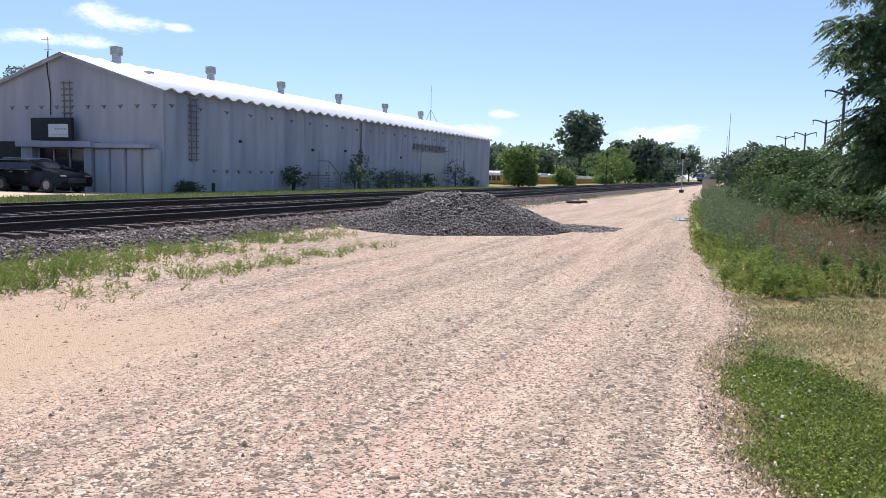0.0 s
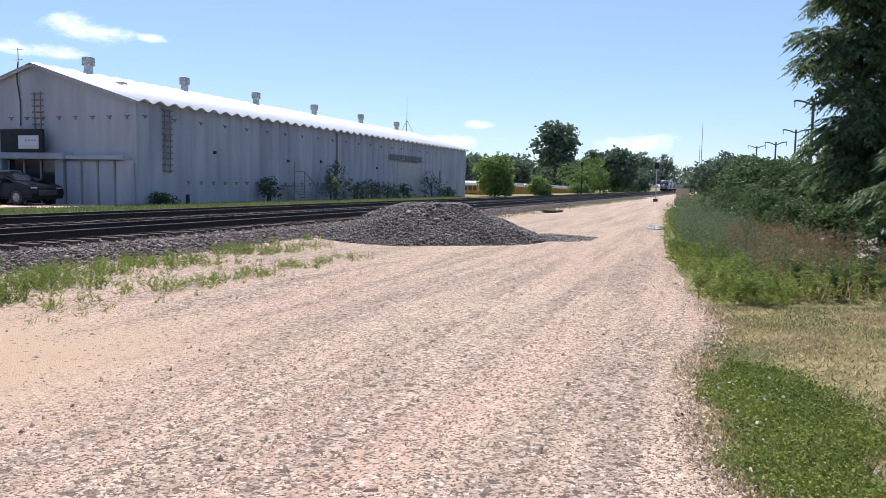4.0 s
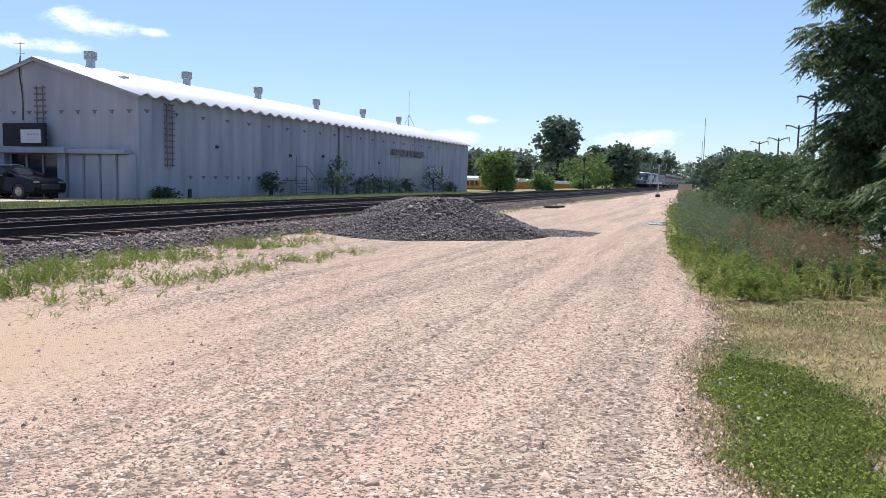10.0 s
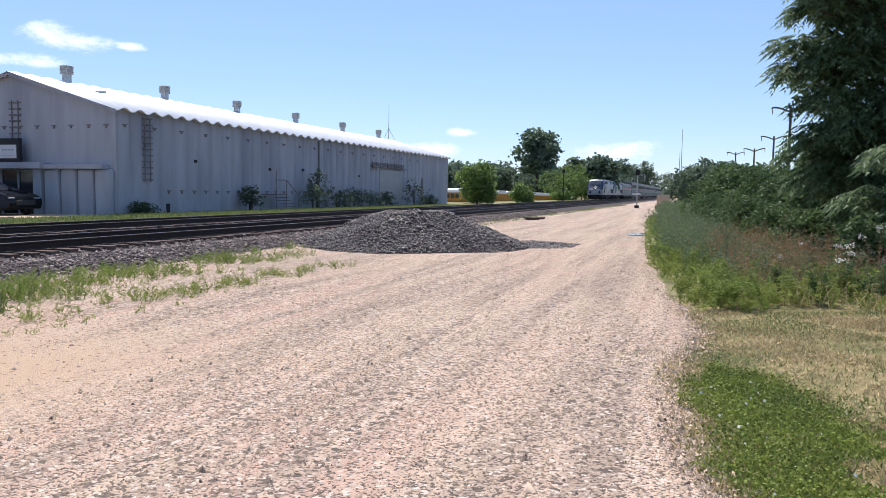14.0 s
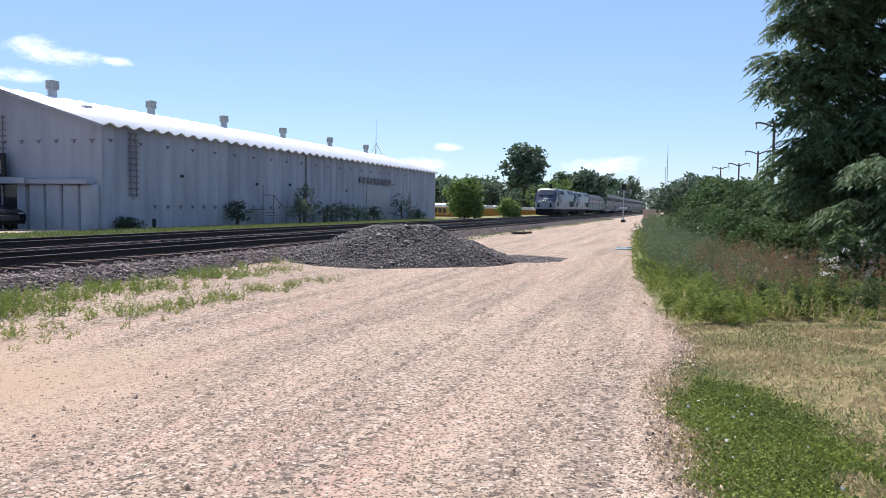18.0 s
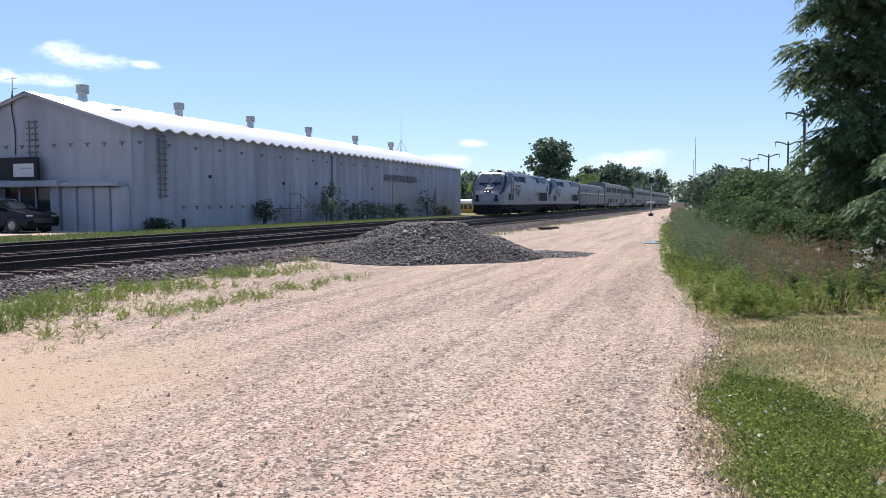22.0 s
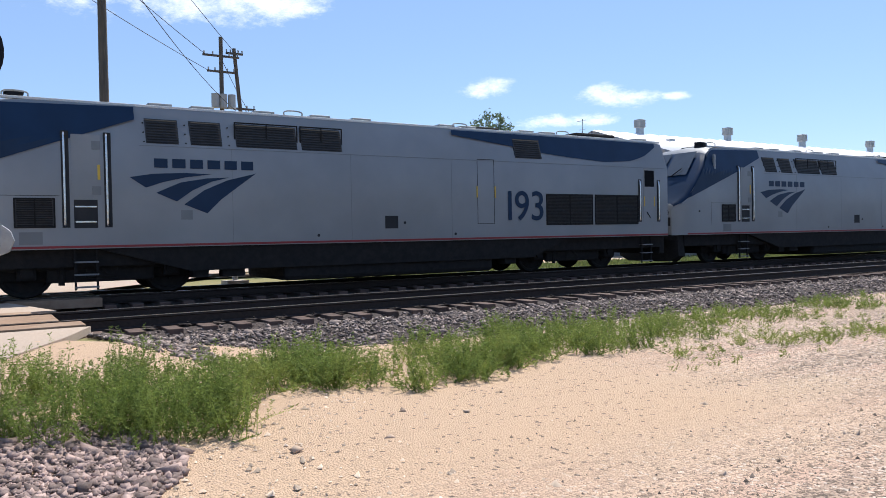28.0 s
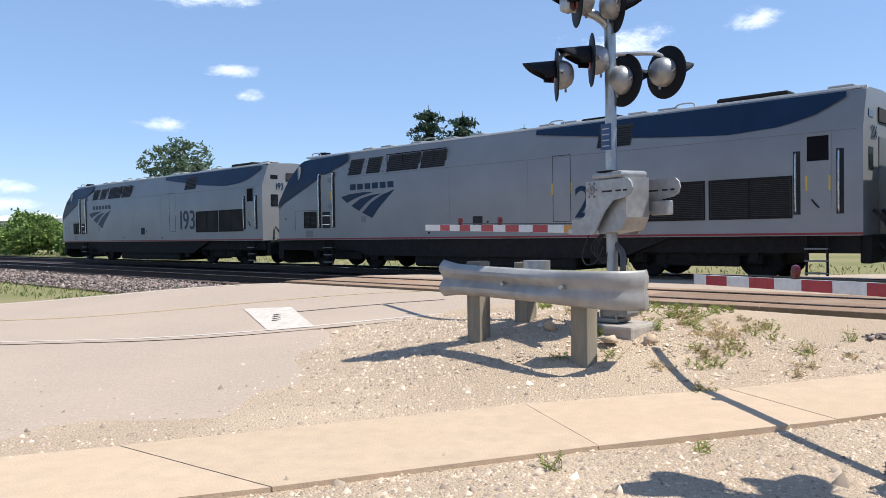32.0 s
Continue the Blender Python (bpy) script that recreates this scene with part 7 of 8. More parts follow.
def plants():
    # thick green weeds between the drive and the ballast
    def strip(n, y0, y1, x0, x1):
        y = RNG.uniform(y0, y1, n)
        x = np.interp(y, *x0) + (np.interp(y, *x1) - np.interp(y, *x0)) * RNG.random(n)
        return np.stack([x, y], 1)
    near_edge = ([-1.5, -.84, -.2, .4, 1.25, 1.6, 2.5, 3.4, 5.4, 7.4, 9, 13, 17], [-8.4, -7.84, -7.33, -7.0, -6.9, -8.2, -8.1, -7.5, -8.2, -8.1, -8.0, -8.0, -8.4])
    far_edge = ([-1.5, 1, 3, 6, 10, 17], [-8.6, -9.3, -9.9, -10.3, -10.2, -10.2])
    A = strip(54, -.7, 1.25, near_edge, ([-1, 1.5], [-8.9, -8.9]))
    weeds("green_weeds", A, 62, .56, .27, M_WEED, "thick feathery green weeds beside the signal", .019, 17, .55, .3)
    A = strip(62, 1.3, 8.5, near_edge, far_edge)
    A = A[wob(A[:, 0], A[:, 1], 1.5, 1) > -.55]
    weeds("green_weeds", A, 58, .46, .30, M_WEED, "clumps of feathery green weeds along the ballast", .02, 16, .6, .3)
    A = np.concatenate([strip(30, 1.3, 4.6, near_edge, ([1, 5], [-9.3, -9.7])), strip(16, 4.4, 8.6, near_edge, far_edge)])
    weeds("green_weeds", A, 60, .42, .27, M_WEED, "dense green weed clumps beside the drive", .02, 15, .6, .3)
    A = strip(34, .2, 7.5, near_edge, ([0, 7], [-8.2, -9.2]))
    weeds("green_weeds", A, 46, .44, .26, M_WEEDY, "yellow-green feathery weeds beside the drive", .019, 13, .6, .3)
    A = strip(95, 1.4, 9, near_edge, far_edge)
    weeds("low_weeds", A, 16, .2, .2, M_WEEDY, "low thin weeds between the clumps", .022, 8, .4)
    y = RNG.uniform(6.5, 18.5, 120)
    A = np.stack([RNG.uniform(-10.4, -8.9, 120), y], 1)
    A = A[wob(A[:, 0] * .6, A[:, 1], 1.2, 3) > -.35]
    weeds("low_weeds", A, 26, .30, .22, M_WEED, "low patchy weeds along the ballast foot", .024, 9, .5)
    weeds("low_weeds", A[::2] + np.array([.35, .1]), 24, .24, .22, M_WEEDY, "yellow-green weeds along the ballast foot", .022, 9, .5)
    y = RNG.uniform(6.6, 14.5, 70)
    A = np.stack([-7.55 + .06 * (y - 6.6) + RNG.normal(0, .24, 70), y], 1)
    A = A[wob(A[:, 0] * .5, A[:, 1], 1.6, 5) > -.5]
    weeds("thin_weeds", A, 18, .19, .17, M_WEEDY, "thin yellow-green weeds on the gravel edge", .019, 8, .4)
    A = np.stack([RNG.uniform(-9, -6.6, 60), RNG.uniform(6, 13, 60)], 1)
    weeds("thin_weeds", A, 10, .09, .1, M_WEEDY, "tiny sprouts on the gravel edge", .018, 5)
    A = np.array([(-8.9, -.9), (-9.0, -.5), (-8.5, -1.2), (-8.3, -.7), (-8.6, -.2), (-8.0, -.9), (-7.9, -1.4)])
    weeds("green_weeds", A, 70, .62, .22, M_WEED, "tall feathery weed by the footpath ramp", .021, 15, .4, .3)
    A = np.array([(-9.6, -4.1), (-9.3, -3.7), (-8.7, -4.6), (-8.3, -4.4), (-10.1, -3.5), (-8.0, -5.2), (-7.7, -5.6), (-9.0, -5.2), (-7.3, -2.3), (-7.0, -2.0), (-6.0, -1.7), (-5.75, -1.55), (-6.0, -2.0), (-6.2, -3.4), (-5.2, -4.0), (-10.3, -5.6), (-10.6, -6.4), (-9.4, -6.6), (-9.8, -8.6), (-7.9, -2.1)])
    weeds("small_weeds", A, 26, .14, .12, M_WEEDY, "small weeds sprouting from the gravel", .016, 9, .5)
    A = np.stack([RNG.normal(-9.5, .6, 34), RNG.normal(-4.4, .8, 34)], 1)
    weeds("dry_tufts", A, 18, .10, .12, M_STRAW, "pale dry grass tufts round the signal", .022, 9, .5)
    weeds("dry_tufts", A[::3] + .15, 20, .14, .13, M_WEEDY, "yellowing grass tufts round the signal", .02, 8, .5)
    A = np.stack([RNG.uniform(-11.2, -9.5, 30), RNG.uniform(-8, -5, 30)], 1)
    weeds("small_weeds", A, 16, .12, .14, M_WEEDY, "thin dry grass tufts by the road edge", .03, 6)
    # lawn on the near side of the drive
    n = 90000
    x, y = RNG.uniform(-.15, 1.8, n), RNG.uniform(2.6, 7.6, n)
    inside = (x < np.interp(y, [3, 5.4, 6, 7.2, 7.6], [1.7, 1.15, 1.02, .6, .1]) + .1 * wob(x * 0, y, 4) + RNG.normal(0, .11, n)) & (y < 7.4 + .12 * wob(x, y * 0, 5) + RNG.normal(0, .1, n))
    inside &= x > edge_right(y) + .03 + np.abs(RNG.normal(0, .13, n)) + .1 * wob(x * 0, y, 3.1, 1)
    dry = ((x - 1.0) / .14) ** 2 + ((y - 4.75) / .3) ** 2 < 1 + RNG.normal(0, .3, n)
    k = inside & ~dry
    grass("lawn", x[k], y[k], RNG.uniform(.02, .055, k.sum()), M_LAWN, "short green clover and grass", .006, .8)
    P = np.stack([x[k][:15000], y[k][:15000], gz(x[k][:15000], y[k][:15000]) + .035], 1)
    V, F = leaves(P, .010, .8)
    tagged(fast("clover", V, F, M_LAWN), "small clover leaves in the lawn", "clover", kind="stuff")
    V, F = leaves(P[:45] + np.array([0, 0, .03]), .012, .9)
    tagged(fast("clover_blossom", V, F, M_DAISY), "scattered white clover blossom", "clover", kind="stuff")
    n = 95000
    x, y = RNG.uniform(-.6, 5.5, n), 2.5 + 10.1 * RNG.random(n)
    e = edge_right(y)
    green = (x < np.interp(y, [3, 5.4, 6, 7.2, 7.6], [1.7, 1.15, 1.02, .6, .1]) - .05) & (y < 7.4) & (x > e + .12)
    k = (x > e - .35 * RNG.random(n) ** 2) & (~green | (((x - 1.0) / .14) ** 2 + ((y - 4.75) / .3) ** 2 < 1)) & (y < 11 + .15 * x)
    kd = k & (RNG.random(n) < .22 + .75 * (wob(x, y, 1.7, 4) > .15))
    grass("dry_grass", x[kd], y[kd], RNG.uniform(.02, .07, kd.sum()), M_STRAW, "mown dry straw-coloured grass", .011, .8)
    k2 = k & (RNG.random(n) < .12 + .5 * (wob(x, y, 1.3, 2) > .15))
    grass("dry_grass", x[k2] + .02, y[k2], RNG.uniform(.02, .06, k2.sum()), M_VERGE, "thin olive grass among the straw", .009, .8)
    n = 15000
    y = RNG.uniform(2.2, 9.5, n)
    x = edge_right(y) + .2 - .85 * RNG.random(n) ** 1.6
    k = RNG.random(n) < .25 + .6 * (wob(x, y, 3.1, 1) > 0)
    grass("edge_straw", x[k], y[k], RNG.uniform(.015, .06, k.sum()), M_STRAW, "sparse dry grass straying over the gravel", .006, 1.2)
    k = (RNG.random(n) < .3) & (wob(x, y, 2.7, 4) > .3)
    grass("edge_grass", x[k], y[k], RNG.uniform(.015, .05, k.sum()), M_VERGE, "thin green grass straying over the gravel", .006, .9)
    n = 5000
    x, y = RNG.uniform(.1, 1.6, n), RNG.uniform(2.6, 7.5, n)
    k = wob(x, y, 3.3, 6) > .35
    grass("lawn_straw", x[k], y[k], RNG.uniform(.02, .06, k.sum()), M_STRAW, "dry straw blades among the green lawn", .005, .9)
    # tall weeds beyond the lawn
    def field(m, y0, y1, x0, x1):
        y = y0 + (y1 - y0) * RNG.random(m)
        return np.stack([edge_right(y) + x0 + (x1 - x0) * RNG.random(m), y], 1)
    weeds("yellow_weeds", np.concatenate([field(75, 11.0, 22, .2, 1.3), field(45, 11.3, 13.6, .8, 5)]), 36, .36, .24, M_WEEDY, "tall yellow-green weeds lining the drive", .034, 8, .3)
    weeds("straw_stems", field(170, 11.0, 15.5, .4, 5.5), 9, .42, .3, M_STRAW, "dry pale stems among the weeds", .026, 4)
    weeds("green_verge_weeds", field(90, 17, 45, .15, 1.4), 18, .55, .28, M_WEED, "green weeds lining the drive", .06, 8)
    weeds("grey_weeds", np.concatenate([field(150, 15.5, 34, .55, 2.4), field(60, 30, 60, .6, 3)]), 26, .85, .32, M_GREYW, "dense grey-green weeds at the verge", .05, 10)
    weeds("brown_weeds", np.concatenate([field(190, 12.6, 18.5, 1.0, 6.5), field(60, 18, 26, 2.4, 5)]), 30, .85, .28, M_BROWNW, "tall rusty-brown dry weed stalks", .03, 9)
    weeds("green_field_weeds", np.concatenate([field(60, 11.6, 14.5, .6, 6.5), field(45, 11.2, 20, .2, 1.3)]), 34, .5, .2, M_WEED, "green weeds among the brown stalks", .04, 7)
    weeds("green_verge_weeds", field(110, 40, 110, .2, 3.5), 14, .9, .5, M_GREYW, "far weeds along the verge", .12, 8)
    weeds("grey_weeds", field(70, 12.6, 17.5, 1.0, 6), 20, .7, .25, M_GREYW, "grey-green weeds among the brown stalks", .05, 6)
    A = np.array([(2.3, 12.2), (1.7, 12.0), (2.1, 12.6), (2.6, 12.1), (1.2, 12.4), (3.2, 12.0)])
    weeds("thistle", A, 46, .62, .17, M_LEAF_H, "dark green thistles by the lawn", .045, 12, .4)
    heads = field(7, 12, 17, 1.2, 5)
    P = np.stack([heads[:, 0], heads[:, 1], RNG.uniform(.5, .7, 7)], 1)
    V, F = leaves(tufts(P, 30, .022), .014, .9)
    tagged(fast("seed_heads", V, F, M_DAISY), "pale fluffy seed heads above the weeds", "seed heads", kind="stuff")
    # verge over the tracks
    n = 26000
    x, y = -21.6 - 3.6 * RNG.random(n), 8 + 66 * RNG.beta(1, 1.4, n)
    grass("far_verge_grass", x, y, RNG.uniform(.1, .26, n), M_VERGE, "sunlit grass between the tracks and the warehouse", .025, .5)
    n = 6000
    x, y = -21.6 - 8 * RNG.random(n), -90 + 84 * RNG.random(n)
    k = np.abs(y - (ROAD_Y(x) - 4.7)) > 5.5
    grass("far_verge_grass", x[k], y[k], RNG.uniform(.06, .18, k.sum()), M_VERGE, "rough grass beside the line", .03, .5)
    n = 5000
    x, y = RNG.uniform(-13, -7.5, n) - 1, -17 - 40 * RNG.random(n)
    k = (y < ROAD_Y(x) - 10.2) & (x > -11)
    grass("far_verge_grass", x[k], y[k], RNG.uniform(.05, .16, k.sum()), M_VERGE, "rough grass beside the road", .03, .5)
    n = 2200
    x, y = -9.6 - 1.2 * RNG.random(n), 27 + 90 * RNG.random(n)
    grass("track_edge_weeds", x, y, RNG.uniform(.06, .22, n), M_VERGE, "thin weeds along the ballast edge", .03, .6)


trees()
plants()


# ---------------------------------------------------------------- vehicles
def build_car(at, rz, paint, label, L=4.7, W=1.85, H=1.7, kind="suv", group="parked cars"):
    c = root("car", at, label, "car", group, rz)
    roof = [(-.495, .95), (-.475, 1.12), (-.445, H - .22), (-.415, H - .06), (-.37, H), (-.1, H + .015), (.02, H - .03), (.09, H - .14), (.27, 1.06)] if kind == "suv" else \
           [(-.49, .9), (-.40, .95), (-.27, H - .1), (-.2, H - .01), (-.08, H), (.05, H - .04), (.24, .96)]
    r = .38

    def arch(cx):
        return [(cx + r / L * math.cos(a), .30 + r * math.sin(a)) for a in (math.pi * k / 8 for k in range(9))]
    low = [(-.5, .34), (-.503, .62)] + roof + [(.40, .95), (.465, .84), (.49, .72), (.5, .55), (.488, .28)] + arch(.31) + arch(-.31) + [(-.49, .28)]
    V = []
    n = len(low)

    def half(z):
        return W / 2 - (.0 if z < .95 else .2 * (z - .95) / (H - .95)) - (.05 if z < .4 else 0)
    for s in (-1, 1):
        V += [(x * L, s * half(z), z) for x, z in low]
    F = [tuple(range(n)), tuple(range(2 * n - 1, n - 1, -1))] + [(i, n + i, n + (i + 1) % n, (i + 1) % n) for i in range(n)]
    body = Geo().add(V, F).make("body", paint, c, smooth=True)
    body.modifiers.new("edge", "BEVEL").width = .035
    Geo().box((-.44 * L, -W / 2 + .2, .25), (.44 * L, W / 2 - .2, .6)).make("underbody", M_RUBBER, c)
    zt = H - .13
    panes = ((-.43, -.27, -.43, -.28), (-.26, -.09, -.27, -.10), (-.08, .20, -.09, .085)) if kind == "suv" else ((-.345, -.13, -.25, -.13), (-.12, .17, -.12, .04))
    for s in (-1, 1):
        for x0, x1, u0, u1 in panes:
            q = [(x0 * L, s * (half(1.06) + .006), 1.06), (x1 * L, s * (half(1.06) + .006), 1.06), (u1 * L, s * (half(zt) + .006), zt), (u0 * L, s * (half(zt) + .006), zt)]
            Geo().add(q, [(0, 1, 2, 3)]).make("side_window", M_GLASS, c)
        Geo().box((-.43 * L, s * (half(1.03) - .01), 1.02), (.2 * L, s * (half(1.03) + .012), 1.04)).make("belt_trim", M_RIM, c)
        for x in (-.19, .02):
            Geo().box((x * L, s * W / 2 - .01, .9), (x * L + .2, s * W / 2 + .02, .93), .008).make("door_handle", M_RIM, c)
        Geo().box((.16 * L, s * W / 2 - .04, 1.02), (.2 * L, s * (W / 2 + .16), 1.16), .02).make("mirror", paint, c)
        if kind == "suv":
            Geo().tube([(-.36 * L, s * .62, H), (-.34 * L, s * .62, H + .06), (-.02 * L, s * .62, H + .06), (.0, s * .62, H - .02)], .02, 6).make("roof_rail", M_RIM, c)
    z0, x0, x1 = (1.1, .25, .10) if kind == "suv" else (1.0, .215, .065)
    Geo().add([(x0 * L + .02, -W / 2 + .2, z0), (x0 * L + .02, W / 2 - .2, z0), (x1 * L + .02, W / 2 - .3, H - .12), (x1 * L + .02, -W / 2 + .3, H - .12)], [(0, 1, 2, 3)]).make("windscreen", M_GLASS, c)
    Geo().add([(-.478 * L - .012, -W / 2 + .2, 1.1), (-.478 * L - .012, W / 2 - .2, 1.1), (-.449 * L - .012, W / 2 - .3, H - .24), (-.449 * L - .012, -W / 2 + .3, H - .24)] if kind == "suv" else
              [(-.41 * L - .01, -W / 2 + .2, .98), (-.41 * L - .01, W / 2 - .2, .98), (-.285 * L - .01, W / 2 - .3, H - .12), (-.285 * L - .01, -W / 2 + .3, H - .12)], [(0, 1, 2, 3)]).make("rear_window", M_GLASS, c)
    Geo().box((.492 * L, -.5, .45), (.503 * L, .5, .68), .01).make("grille", M_GRILLE, c)
    for s in (-1, 1):
        Geo().box((.455 * L, s * .68 - .16, .70), (.486 * L, s * .68 + .16, .80), .02).make("headlight", M_RIM, c)
        Geo().box((-.503 * L, s * .72 - .12, .72), (-.48 * L, s * .72 + .12, .95), .02).make("tail_light", M_TAIL, c)
    for x in (-.31, .31):
        for s in (-1, 1):
            y = s * (W / 2 - .1)
            wheel = Geo().lathe([(.20, -.11), (.33, -.11), (.35, -.08), (.35, .08), (.33, .11), (.20, .11)], (x * L, y, .35), (0, 1, 0), 24).make("wheel", M_RUBBER, c, "black tyre", smooth=True)
            rim = Geo().lathe([(.0, .1), (.06, .11), (.07, .09), (.19, .085), (.21, .11), (.21, .0)], (x * L, y, .35), (0, s, 0), 24)
            for k in range(7):
                a = k * 2 * math.pi / 7
                rim.cyl((x * L, y + s * .1, .35), (x * L + .19 * math.cos(a), y + s * .105, .35 + .19 * math.sin(a)), .025, n=5)
            rim.make("rim", M_RIM, wheel, "alloy rim")
    return c


lotz = lambda x, y: float(gz(x, y)) + .02
build_car((-30.75, 26.3, lotz(-30, 26)), 0, M_CARB, "black minivan parked before the warehouse entrance", 4.6, 1.85, 1.48)
build_car((-34.4, 24.6, lotz(-33, 24)), 4, M_CARS, "dark graphite estate car parked beside the black minivan", 4.5, 1.85, 1.5)
build_car((-35.2, 26.6, lotz(-35, 26)), 0, M_CARB, "dark car parked behind the minivan", 4.6, 1.85, 1.6)
build_car((-36.2, 20.4, lotz(-36, 20)), 82, M_CARB, "black estate car parked in the concrete lot", 4.3, 1.8, 1.42)
build_car((-26.9, 7.4, .35), 80, M_CARW, "white sedan waiting at the crossing", 4.7, 1.8, 1.42, "sedan")
build_car((-40, 12.0, .35), 80, M_CARS, "pale car far down the road", 4.6, 1.8, 1.5, "sedan")


def build_bus(i, at, rz):
    b = root("school_bus", at, "yellow school bus with a white roof parked in a row", "bus", "parked school buses", rz)
    Geo().box((-1.2, -5.0, .5), (1.2, 3.6, 2.35), .08).make("body", M_BUSY, b)
    Geo().box((-1.05, 3.6, .5), (1.05, 5.0, 1.5), .12).make("bonnet", M_BUSY, b)
    Geo().prism([(-1.2, 2.3), (-1.1, 2.62), (-.7, 2.85), (.7, 2.85), (1.1, 2.62), (1.2, 2.3)], 1, -5.0, 3.7).make("roof", M_BUSW, b)
    for k in range(9):
        for s in (1, -1):
            Geo().box((s * 1.19, -4.6 + k * .9, 1.55), (s * 1.215, -3.95 + k * .9, 2.15)).make("window", M_GLASS, b)
    Geo().box((-1.0, 3.58, 1.55), (1.0, 3.63, 2.25)).make("windscreen", M_GLASS, b)
    for s in (1, -1):
        Geo().box((s * 1.2, -5.0, 1.1), (s * 1.212, 3.6, 1.16)).make("rub_rail", M_BLACK, b)
        for y in (-3, 3.9):
            Geo().lathe([(.2, -.13), (.45, -.13), (.48, -.08), (.48, .08), (.45, .13), (.0, .13)], (s * 1.05, y, .48), (s, 0, 0), 16).make("wheel", M_RUBBER, b)
    return b


first_bus = build_bus(0, (-34, 101, -.75), 62)
for i in range(1, 13):
    copy_thing(first_bus, pose(-34 + .15 * i, 101 + i * 5.8, -.75 - .05 * i, 0, 0, 62))


# ---------------------------------------------------------------- far side of the crossing
def build_houses():
    cab = root("signal_cabinet", (-21.75, 9.4, .3), "grey steel railway signal cabinet on short legs", "cabinet")
    Geo().box((-.75, -.55, .3), (.75, 1.15, 2.15), .02).make("body", M_CAB, cab)
    Geo().prism([(-.85, 2.15), (.85, 2.15), (.8, 2.25), (-.8, 2.25)], 1, -.64, 1.22).make("roof", M_GALV, cab)
    for x in (-.6, .6):
        for y in (-.4, .3, 1.0):
            Geo().box((x - .06, y - .06, -.1), (x + .06, y + .06, .32)).make("leg", M_UNDER, cab)
    Geo().box((.75, -.4, 1.35), (.76, .05, 1.42)).make("text_bar", M_UNDER, cab)
    Geo().box((.75, -.36, 1.22), (.76, -.05, 1.28)).make("text_bar", M_UNDER, cab)
    Geo().box((.75, .1, 1.2), (.765, .35, 1.55)).make("notice", M_SIGNW, cab)
    Geo().cyl((.3, 1.15, 2.2), (.3, 1.15, 2.7), .03, n=8).make("vent_pipe", M_GALV, cab)
    Geo().lathe([(0, .1), (.08, .04), (.1, -.03), (.0, -.06)], (.3, 1.15, 2.75), (0, 0, 1), 12).make("vent_cap", M_SIGNW, cab)
    h = root("house", (-42, 22.5, .35), "tan house with a brown shingle roof behind the lot", "house")
    Geo().box((-6, -2.6, 0), (0, 5.0, 2.1)).make("wall", M_BRICK, h)
    Geo().prism([(.5, 2.0), (-3, 3.5), (-6.5, 2.0)], 1, -3.0, 5.4).make("roof", M_SHING, h)
    Geo().box((-3.5, .9, 3.0), (-3.0, 1.5, 3.9)).make("chimney", M_BRICK, h)
    Geo().box((-5, 5.0, 0), (.2, 7.6, 1.75)).make("porch", M_SHED, h)
    Geo().prism([(.5, 1.7), (-2.5, 2.4), (-5.2, 1.7)], 1, 5.0, 7.9).make("porch_roof", M_SHING, h)
    Geo().box((.0, 5.9, .7), (.22, 6.5, 1.4)).make("window", M_GLASS, h)
    s = root("block_hut", (-34.2, 22.8, .32), "small flat-roofed white block hut with a dark window", "hut")
    Geo().box((-1.5, -.75, 0), (0, .8, 1.9)).make("wall", M_SHED, s)
    Geo().box((-1.7, -.95, 1.9), (.2, 1.0, 2.1), .02).make("roof", M_SIGNW, s)
    Geo().box((-.02, -.2, .7), (.02, .45, 1.6)).make("window", M_GLASS, s)
    f = root("chain_link_fence", (-36, 19, .32), "low chain-link fence beside the hut", "fence")
    for i in range(6):
        Geo().cyl((-.8 * i * 0, -.8 + i * .8, 0), (0, -.8 + i * .8, 1.2), .025, n=6).make("post", M_GALV, f)
    for z in (.1, .65, 1.2):
        Geo().cyl((0, -.8, z), (0, 3.2, z), .015, n=5).make("rail", M_GALV, f)
    w = root("storage_shed", (-40, -121, .3), "long pale metal shed far along the line", "shed")
    Geo().box((-8, -30, 0), (0, 9, 4.2)).make("wall", M_TRANSW, w)
    Geo().prism([(.3, 4.2), (-4, 5.4), (-8.3, 4.2)], 1, -30.2, -2).make("roof", M_ROOF, w)
    for i in range(12):
        Geo().box((0, -29 + i * 3, .2), (.12, -28.7 + i * 3, 4.4)).make("rib", M_SIGNW, w)
    wh = root("white_building", (-75, -2, .3), "long white commercial building across the road", "building")
    Geo().box((-8, -8, 0), (0, 14, 3.2)).make("wall", M_SIGNW, wh)
    Geo().box((-8.3, -8.3, 3.2), (.3, 14.3, 3.5)).make("roof", M_CAB, wh)


build_houses()


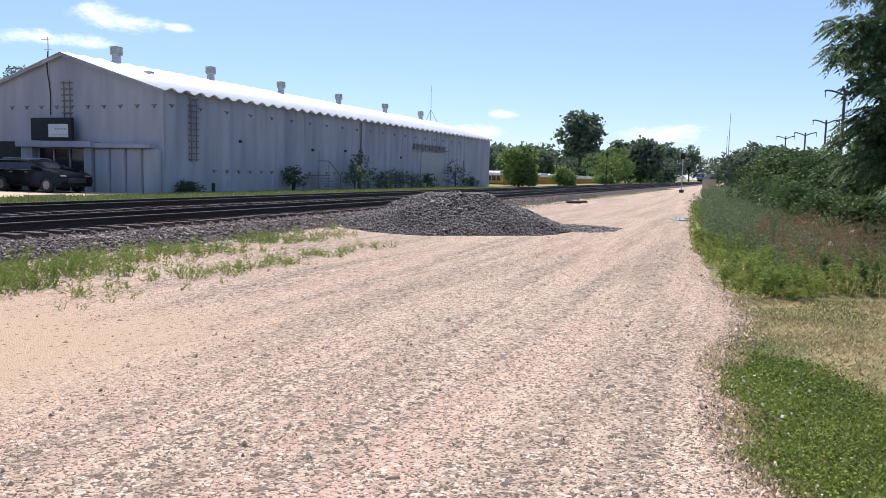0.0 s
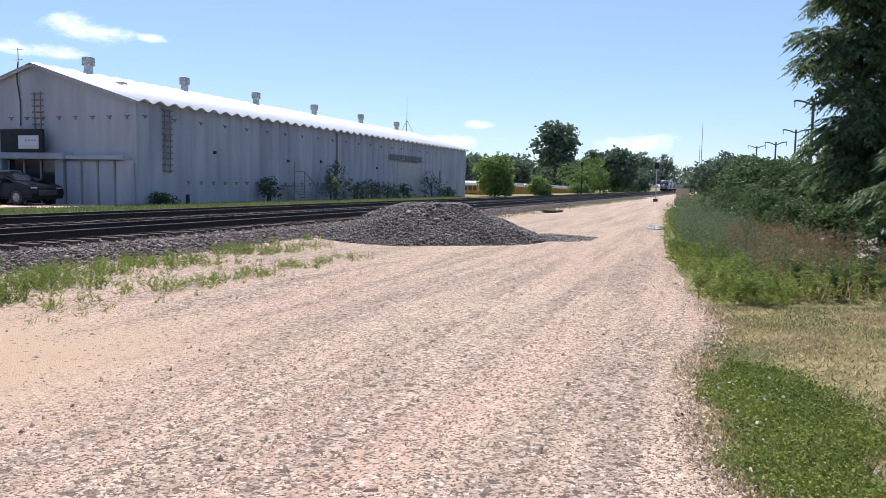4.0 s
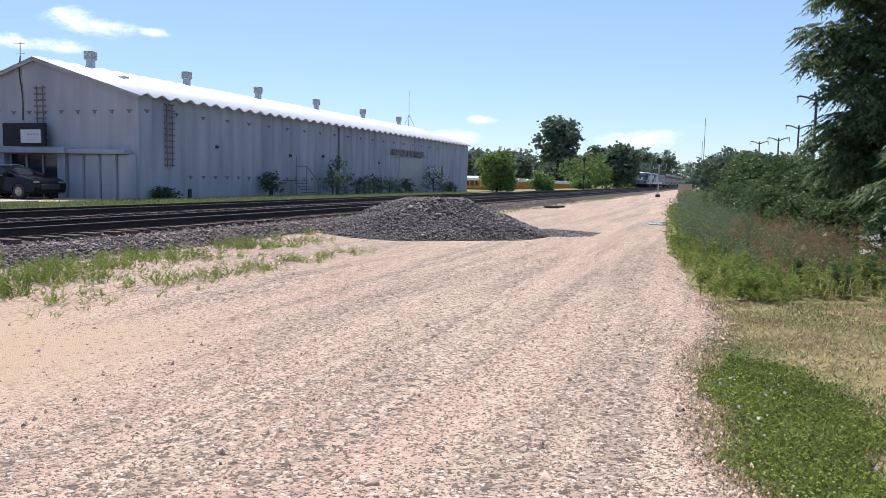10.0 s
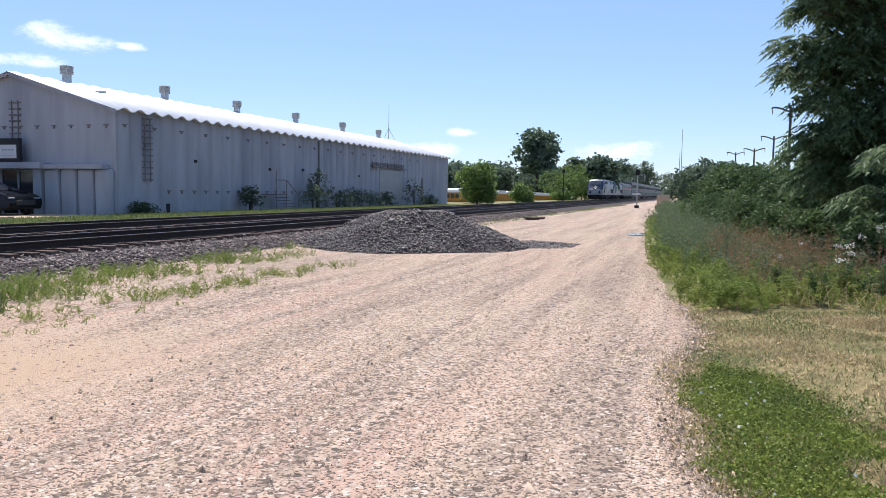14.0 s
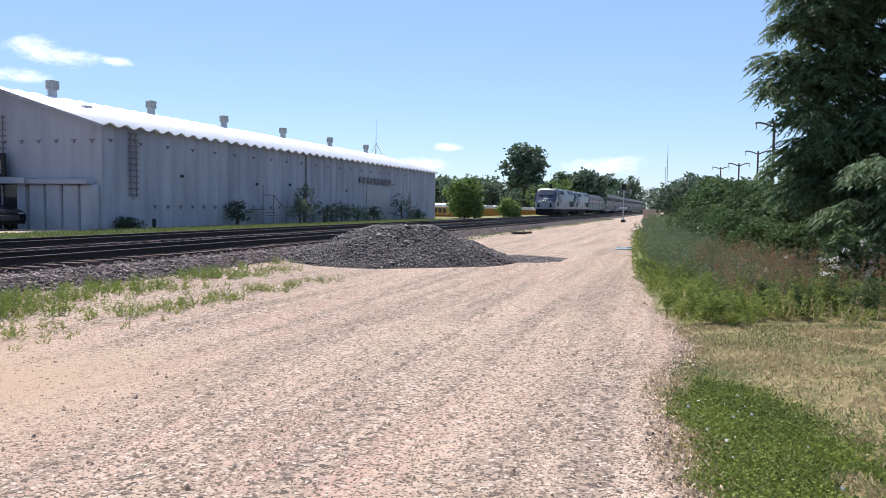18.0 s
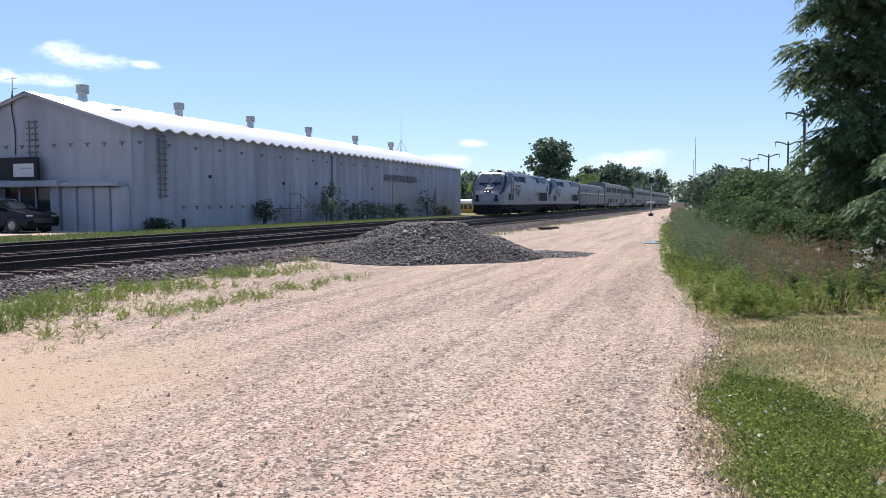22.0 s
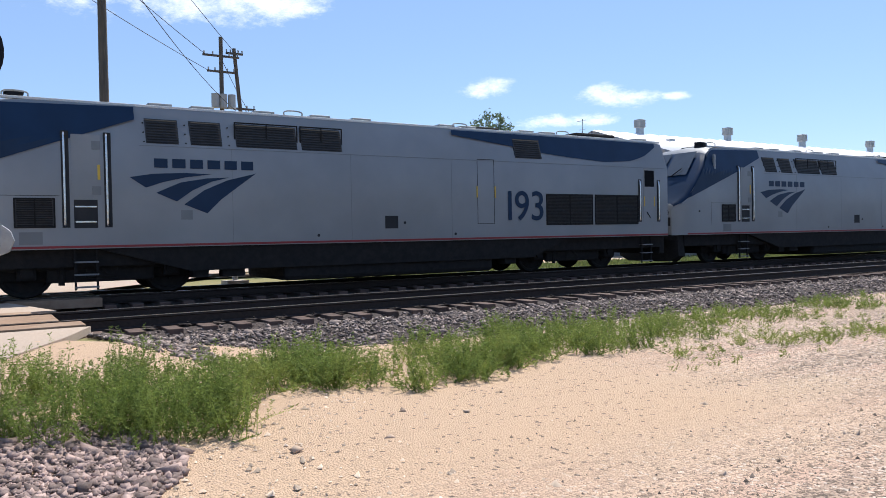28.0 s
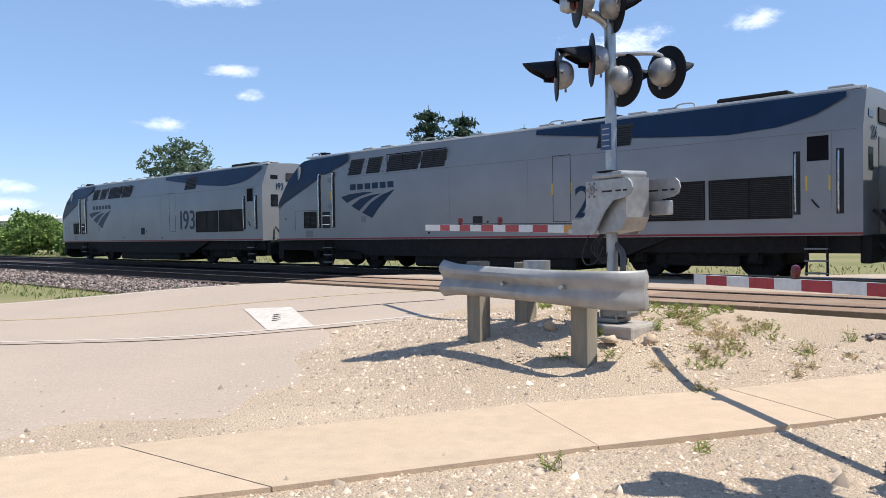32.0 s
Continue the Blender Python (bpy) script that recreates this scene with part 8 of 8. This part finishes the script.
def build_pole(at, h, arms, label, r=.14, lean=(0.0, 0.0), drums=False, group="utility poles"):
    p = root("utility_pole", at, label, "utility pole", group)
    Geo().cyl((0, 0, -.3), (lean[0], lean[1], h), r, r * .7, 10).make("shaft", M_POLE, p)
    for z, w in arms:
        lx, ly = lean[0] * z / h, lean[1] * z / h
        arm = Geo().box((lx - .06, ly - w, z - .05), (lx + .06, ly + w, z + .06)).make("crossarm", M_POLE, p)
        for k in (-.92, -.45, .45, .92):
            Geo().cyl((lx, ly + k * w, z + .06), (lx, ly + k * w, z + .22), .035, .05, 8).make("insulator", M_CAB, arm)
    if drums:
        for k in (-.45, .5, .0):
            Geo().cyl((.25, k, h * .68), (.25, k, h * .68 + .8), .22, n=14).make("transformer", M_CAB, p)
    return p


build_pole((-31, 3.75, .3), 14, [], "plain tall timber pole beyond the tracks", .19)
build_pole((-45, 12.1, .3), 12.9, [(11.8, 1.05), (10.9, .8)], "timber utility pole with crossarms and grey transformers", .16, (0, 0), True)
build_pole((-45.5, 14.1, .3), 12.4, [(12.1, .5), (8.9, .9)], "leaning timber utility pole with a low crossarm", .15, (.2, -1.15))
build_pole((-60, 19.9, .3), 10, [(9.6, 1.0), (8.2, .9)], "distant timber utility pole with two crossarms")
build_pole((-60.5, 20.8, .3), 9.2, [(8.9, .9)], "distant timber utility pole with one crossarm")
for x, y, h in ((6.3, 62, 8.2), (7.6, 90, 8.1), (6.7, 106, 7.7), (5.4, 128, 8.4), (5.0, 160, 8.4)):
    p = root("power_pole", (x, y, 0), "power pole with raised wing-shaped arms behind the hedgerow", "utility pole", "power poles by the hedgerow")
    Geo().cyl((0, 0, 0), (0, 0, h), .13, .09, 8).make("shaft", M_POLE, p)
    Geo().tube([(-1.3, 0, h - .1), (-1.2, 0, h + .02), (-.6, 0, h - .1), (0, 0, h - .4), (.6, 0, h - .1), (1.25, 0, h + .02)], .07, 6).make("wing_arm", M_POLE, p)
    for s in (-1.25, 1.25):
        Geo().cyl((s, 0, h), (s, 0, h - .5), .04, n=6).make("insulator", M_CAB, p)


def wire(a, b, sag, label="slack overhead cable between the poles", r=.018):
    a, b = Vector(a), Vector(b)
    pts = [a.lerp(b, t / 10) - Vector((0, 0, sag * 4 * (t / 10) * (1 - t / 10))) for t in range(11)]
    tagged(Geo().tube(pts, r, 5).make("overhead_wire", M_WIRE), label, "cable", "overhead cables")


for a, b, s in (((-45, 11.1, 12.2), (-31, -8, 22), .6), ((-45, 13.1, 12.2), (-30, -2, 22), .6), ((-45, 11.4, 11.2), (-31, -9, 18), .5), ((-45, 12.9, 9.0), (-31, 3.75, 12.5), .5),
                ((-60, 19.9, 9.9), (-45, 12.1, 12.0), .5), ((-60, 20.9, 9.0), (-45.5, 13.6, 9.2), .4), ((-60, 19.2, 5.0), (-60, 60, 5.2), .4), ((-60, 19.2, 5.5), (-60, 60, 5.7), .4), ((-70, -20, 7.2), (-45.5, 12.4, 8.9), .5)):
    wire(a, b, s)


def build_block_signals():
    for x, y, h, lab, plate in ((-6.7, 91, 4.2, "railway block signal mast with a black round head beside the drive", True), (-22.6, 134.5, 5.6, "railway block signal mast with twin black heads beyond the ballast", False)):
        s = root("block_signal", (x, y, 0), lab, "railway signal", "railway block signals")
        Geo().cyl((0, 0, 0), (0, 0, h), .07, n=10).make("mast", M_SIGHEAD if not plate else M_GALV, s)
        Geo().box((-.25, -.25, 0), (.25, .25, .35), .03).make("base", M_SIGHEAD, s)
        Geo().prism([(-.16, h - .4), (-.25, h - .25), (-.25, h + .1), (-.16, h + .27), (.16, h + .27), (.25, h + .1), (.25, h - .25), (.16, h - .4)], 1, -.12, .05).make("signal_head", M_SIGHEAD, s)
        for k in range(2):
            Geo().cyl((0, -.12, h - .18 + k * .28), (0, -.32, h - .18 + k * .28), .09, n=12).make("hood", M_SIGHEAD, s)
        if plate:
            Geo().box((-.55, -.1, 1.55), (.4, -.07, 1.78)).make("name_board", M_SIGNW, s, "pale board with unreadable bars")
            Geo().box((-.45, -.105, 1.63), (.3, -.1, 1.7)).make("text_bar", M_CAB, s)
            fr = Geo()
            for z in (3.05, 3.5, 3.9):
                fr.box((.07, -.02, z), (.8, .02, z + .03))
            fr.box((.75, -.02, 3.05), (.79, .02, 3.93)).make("ladder_stage", M_GALV, s)
        else:
            Geo().prism([(-.14, 1.9), (-.2, 2.05), (-.2, 2.5), (-.14, 2.65), (.14, 2.65), (.2, 2.5), (.2, 2.05), (.14, 1.9)], 1, -.12, .05).make("signal_head", M_SIGHEAD, s)
    b = root("equipment_box", (-4.1, 100, 0), "pale concrete equipment box at the end of the drive", "box")
    Geo().box((-.8, -.6, 0), (.8, .6, 1.55), .03).make("body", M_CONC, b)
    Geo().box((-.85, -.65, 1.55), (.85, .65, 1.62), .01).make("lid", M_CAB, b)
    for x, y, h in ((-6.9, 330, 28.5), (-8.0, 345, 20)):
        m = root("radio_tower", (x, y, 0), "slender radio tower on the horizon", "tower", "radio towers")
        Geo().cyl((0, 0, 0), (0, 0, h), .22, .08, 6).make("shaft", M_CAB, m)


build_block_signals()
# timber offcuts beside the line
for x, y, a in ((-9.2, 44, 30), (-9.5, 45, -20), (-9.0, 45.6, 70)):
    s = Geo().box((-.4, -.08, 0), (.4, .08, .12), .01).make("timber_offcut", M_TIE)
    s.matrix_basis = pose(x, y, .02, 0, 0, a)
    tagged(s, "old timber tie dumped beside the ballast", "timber", "dumped timbers")

motions()
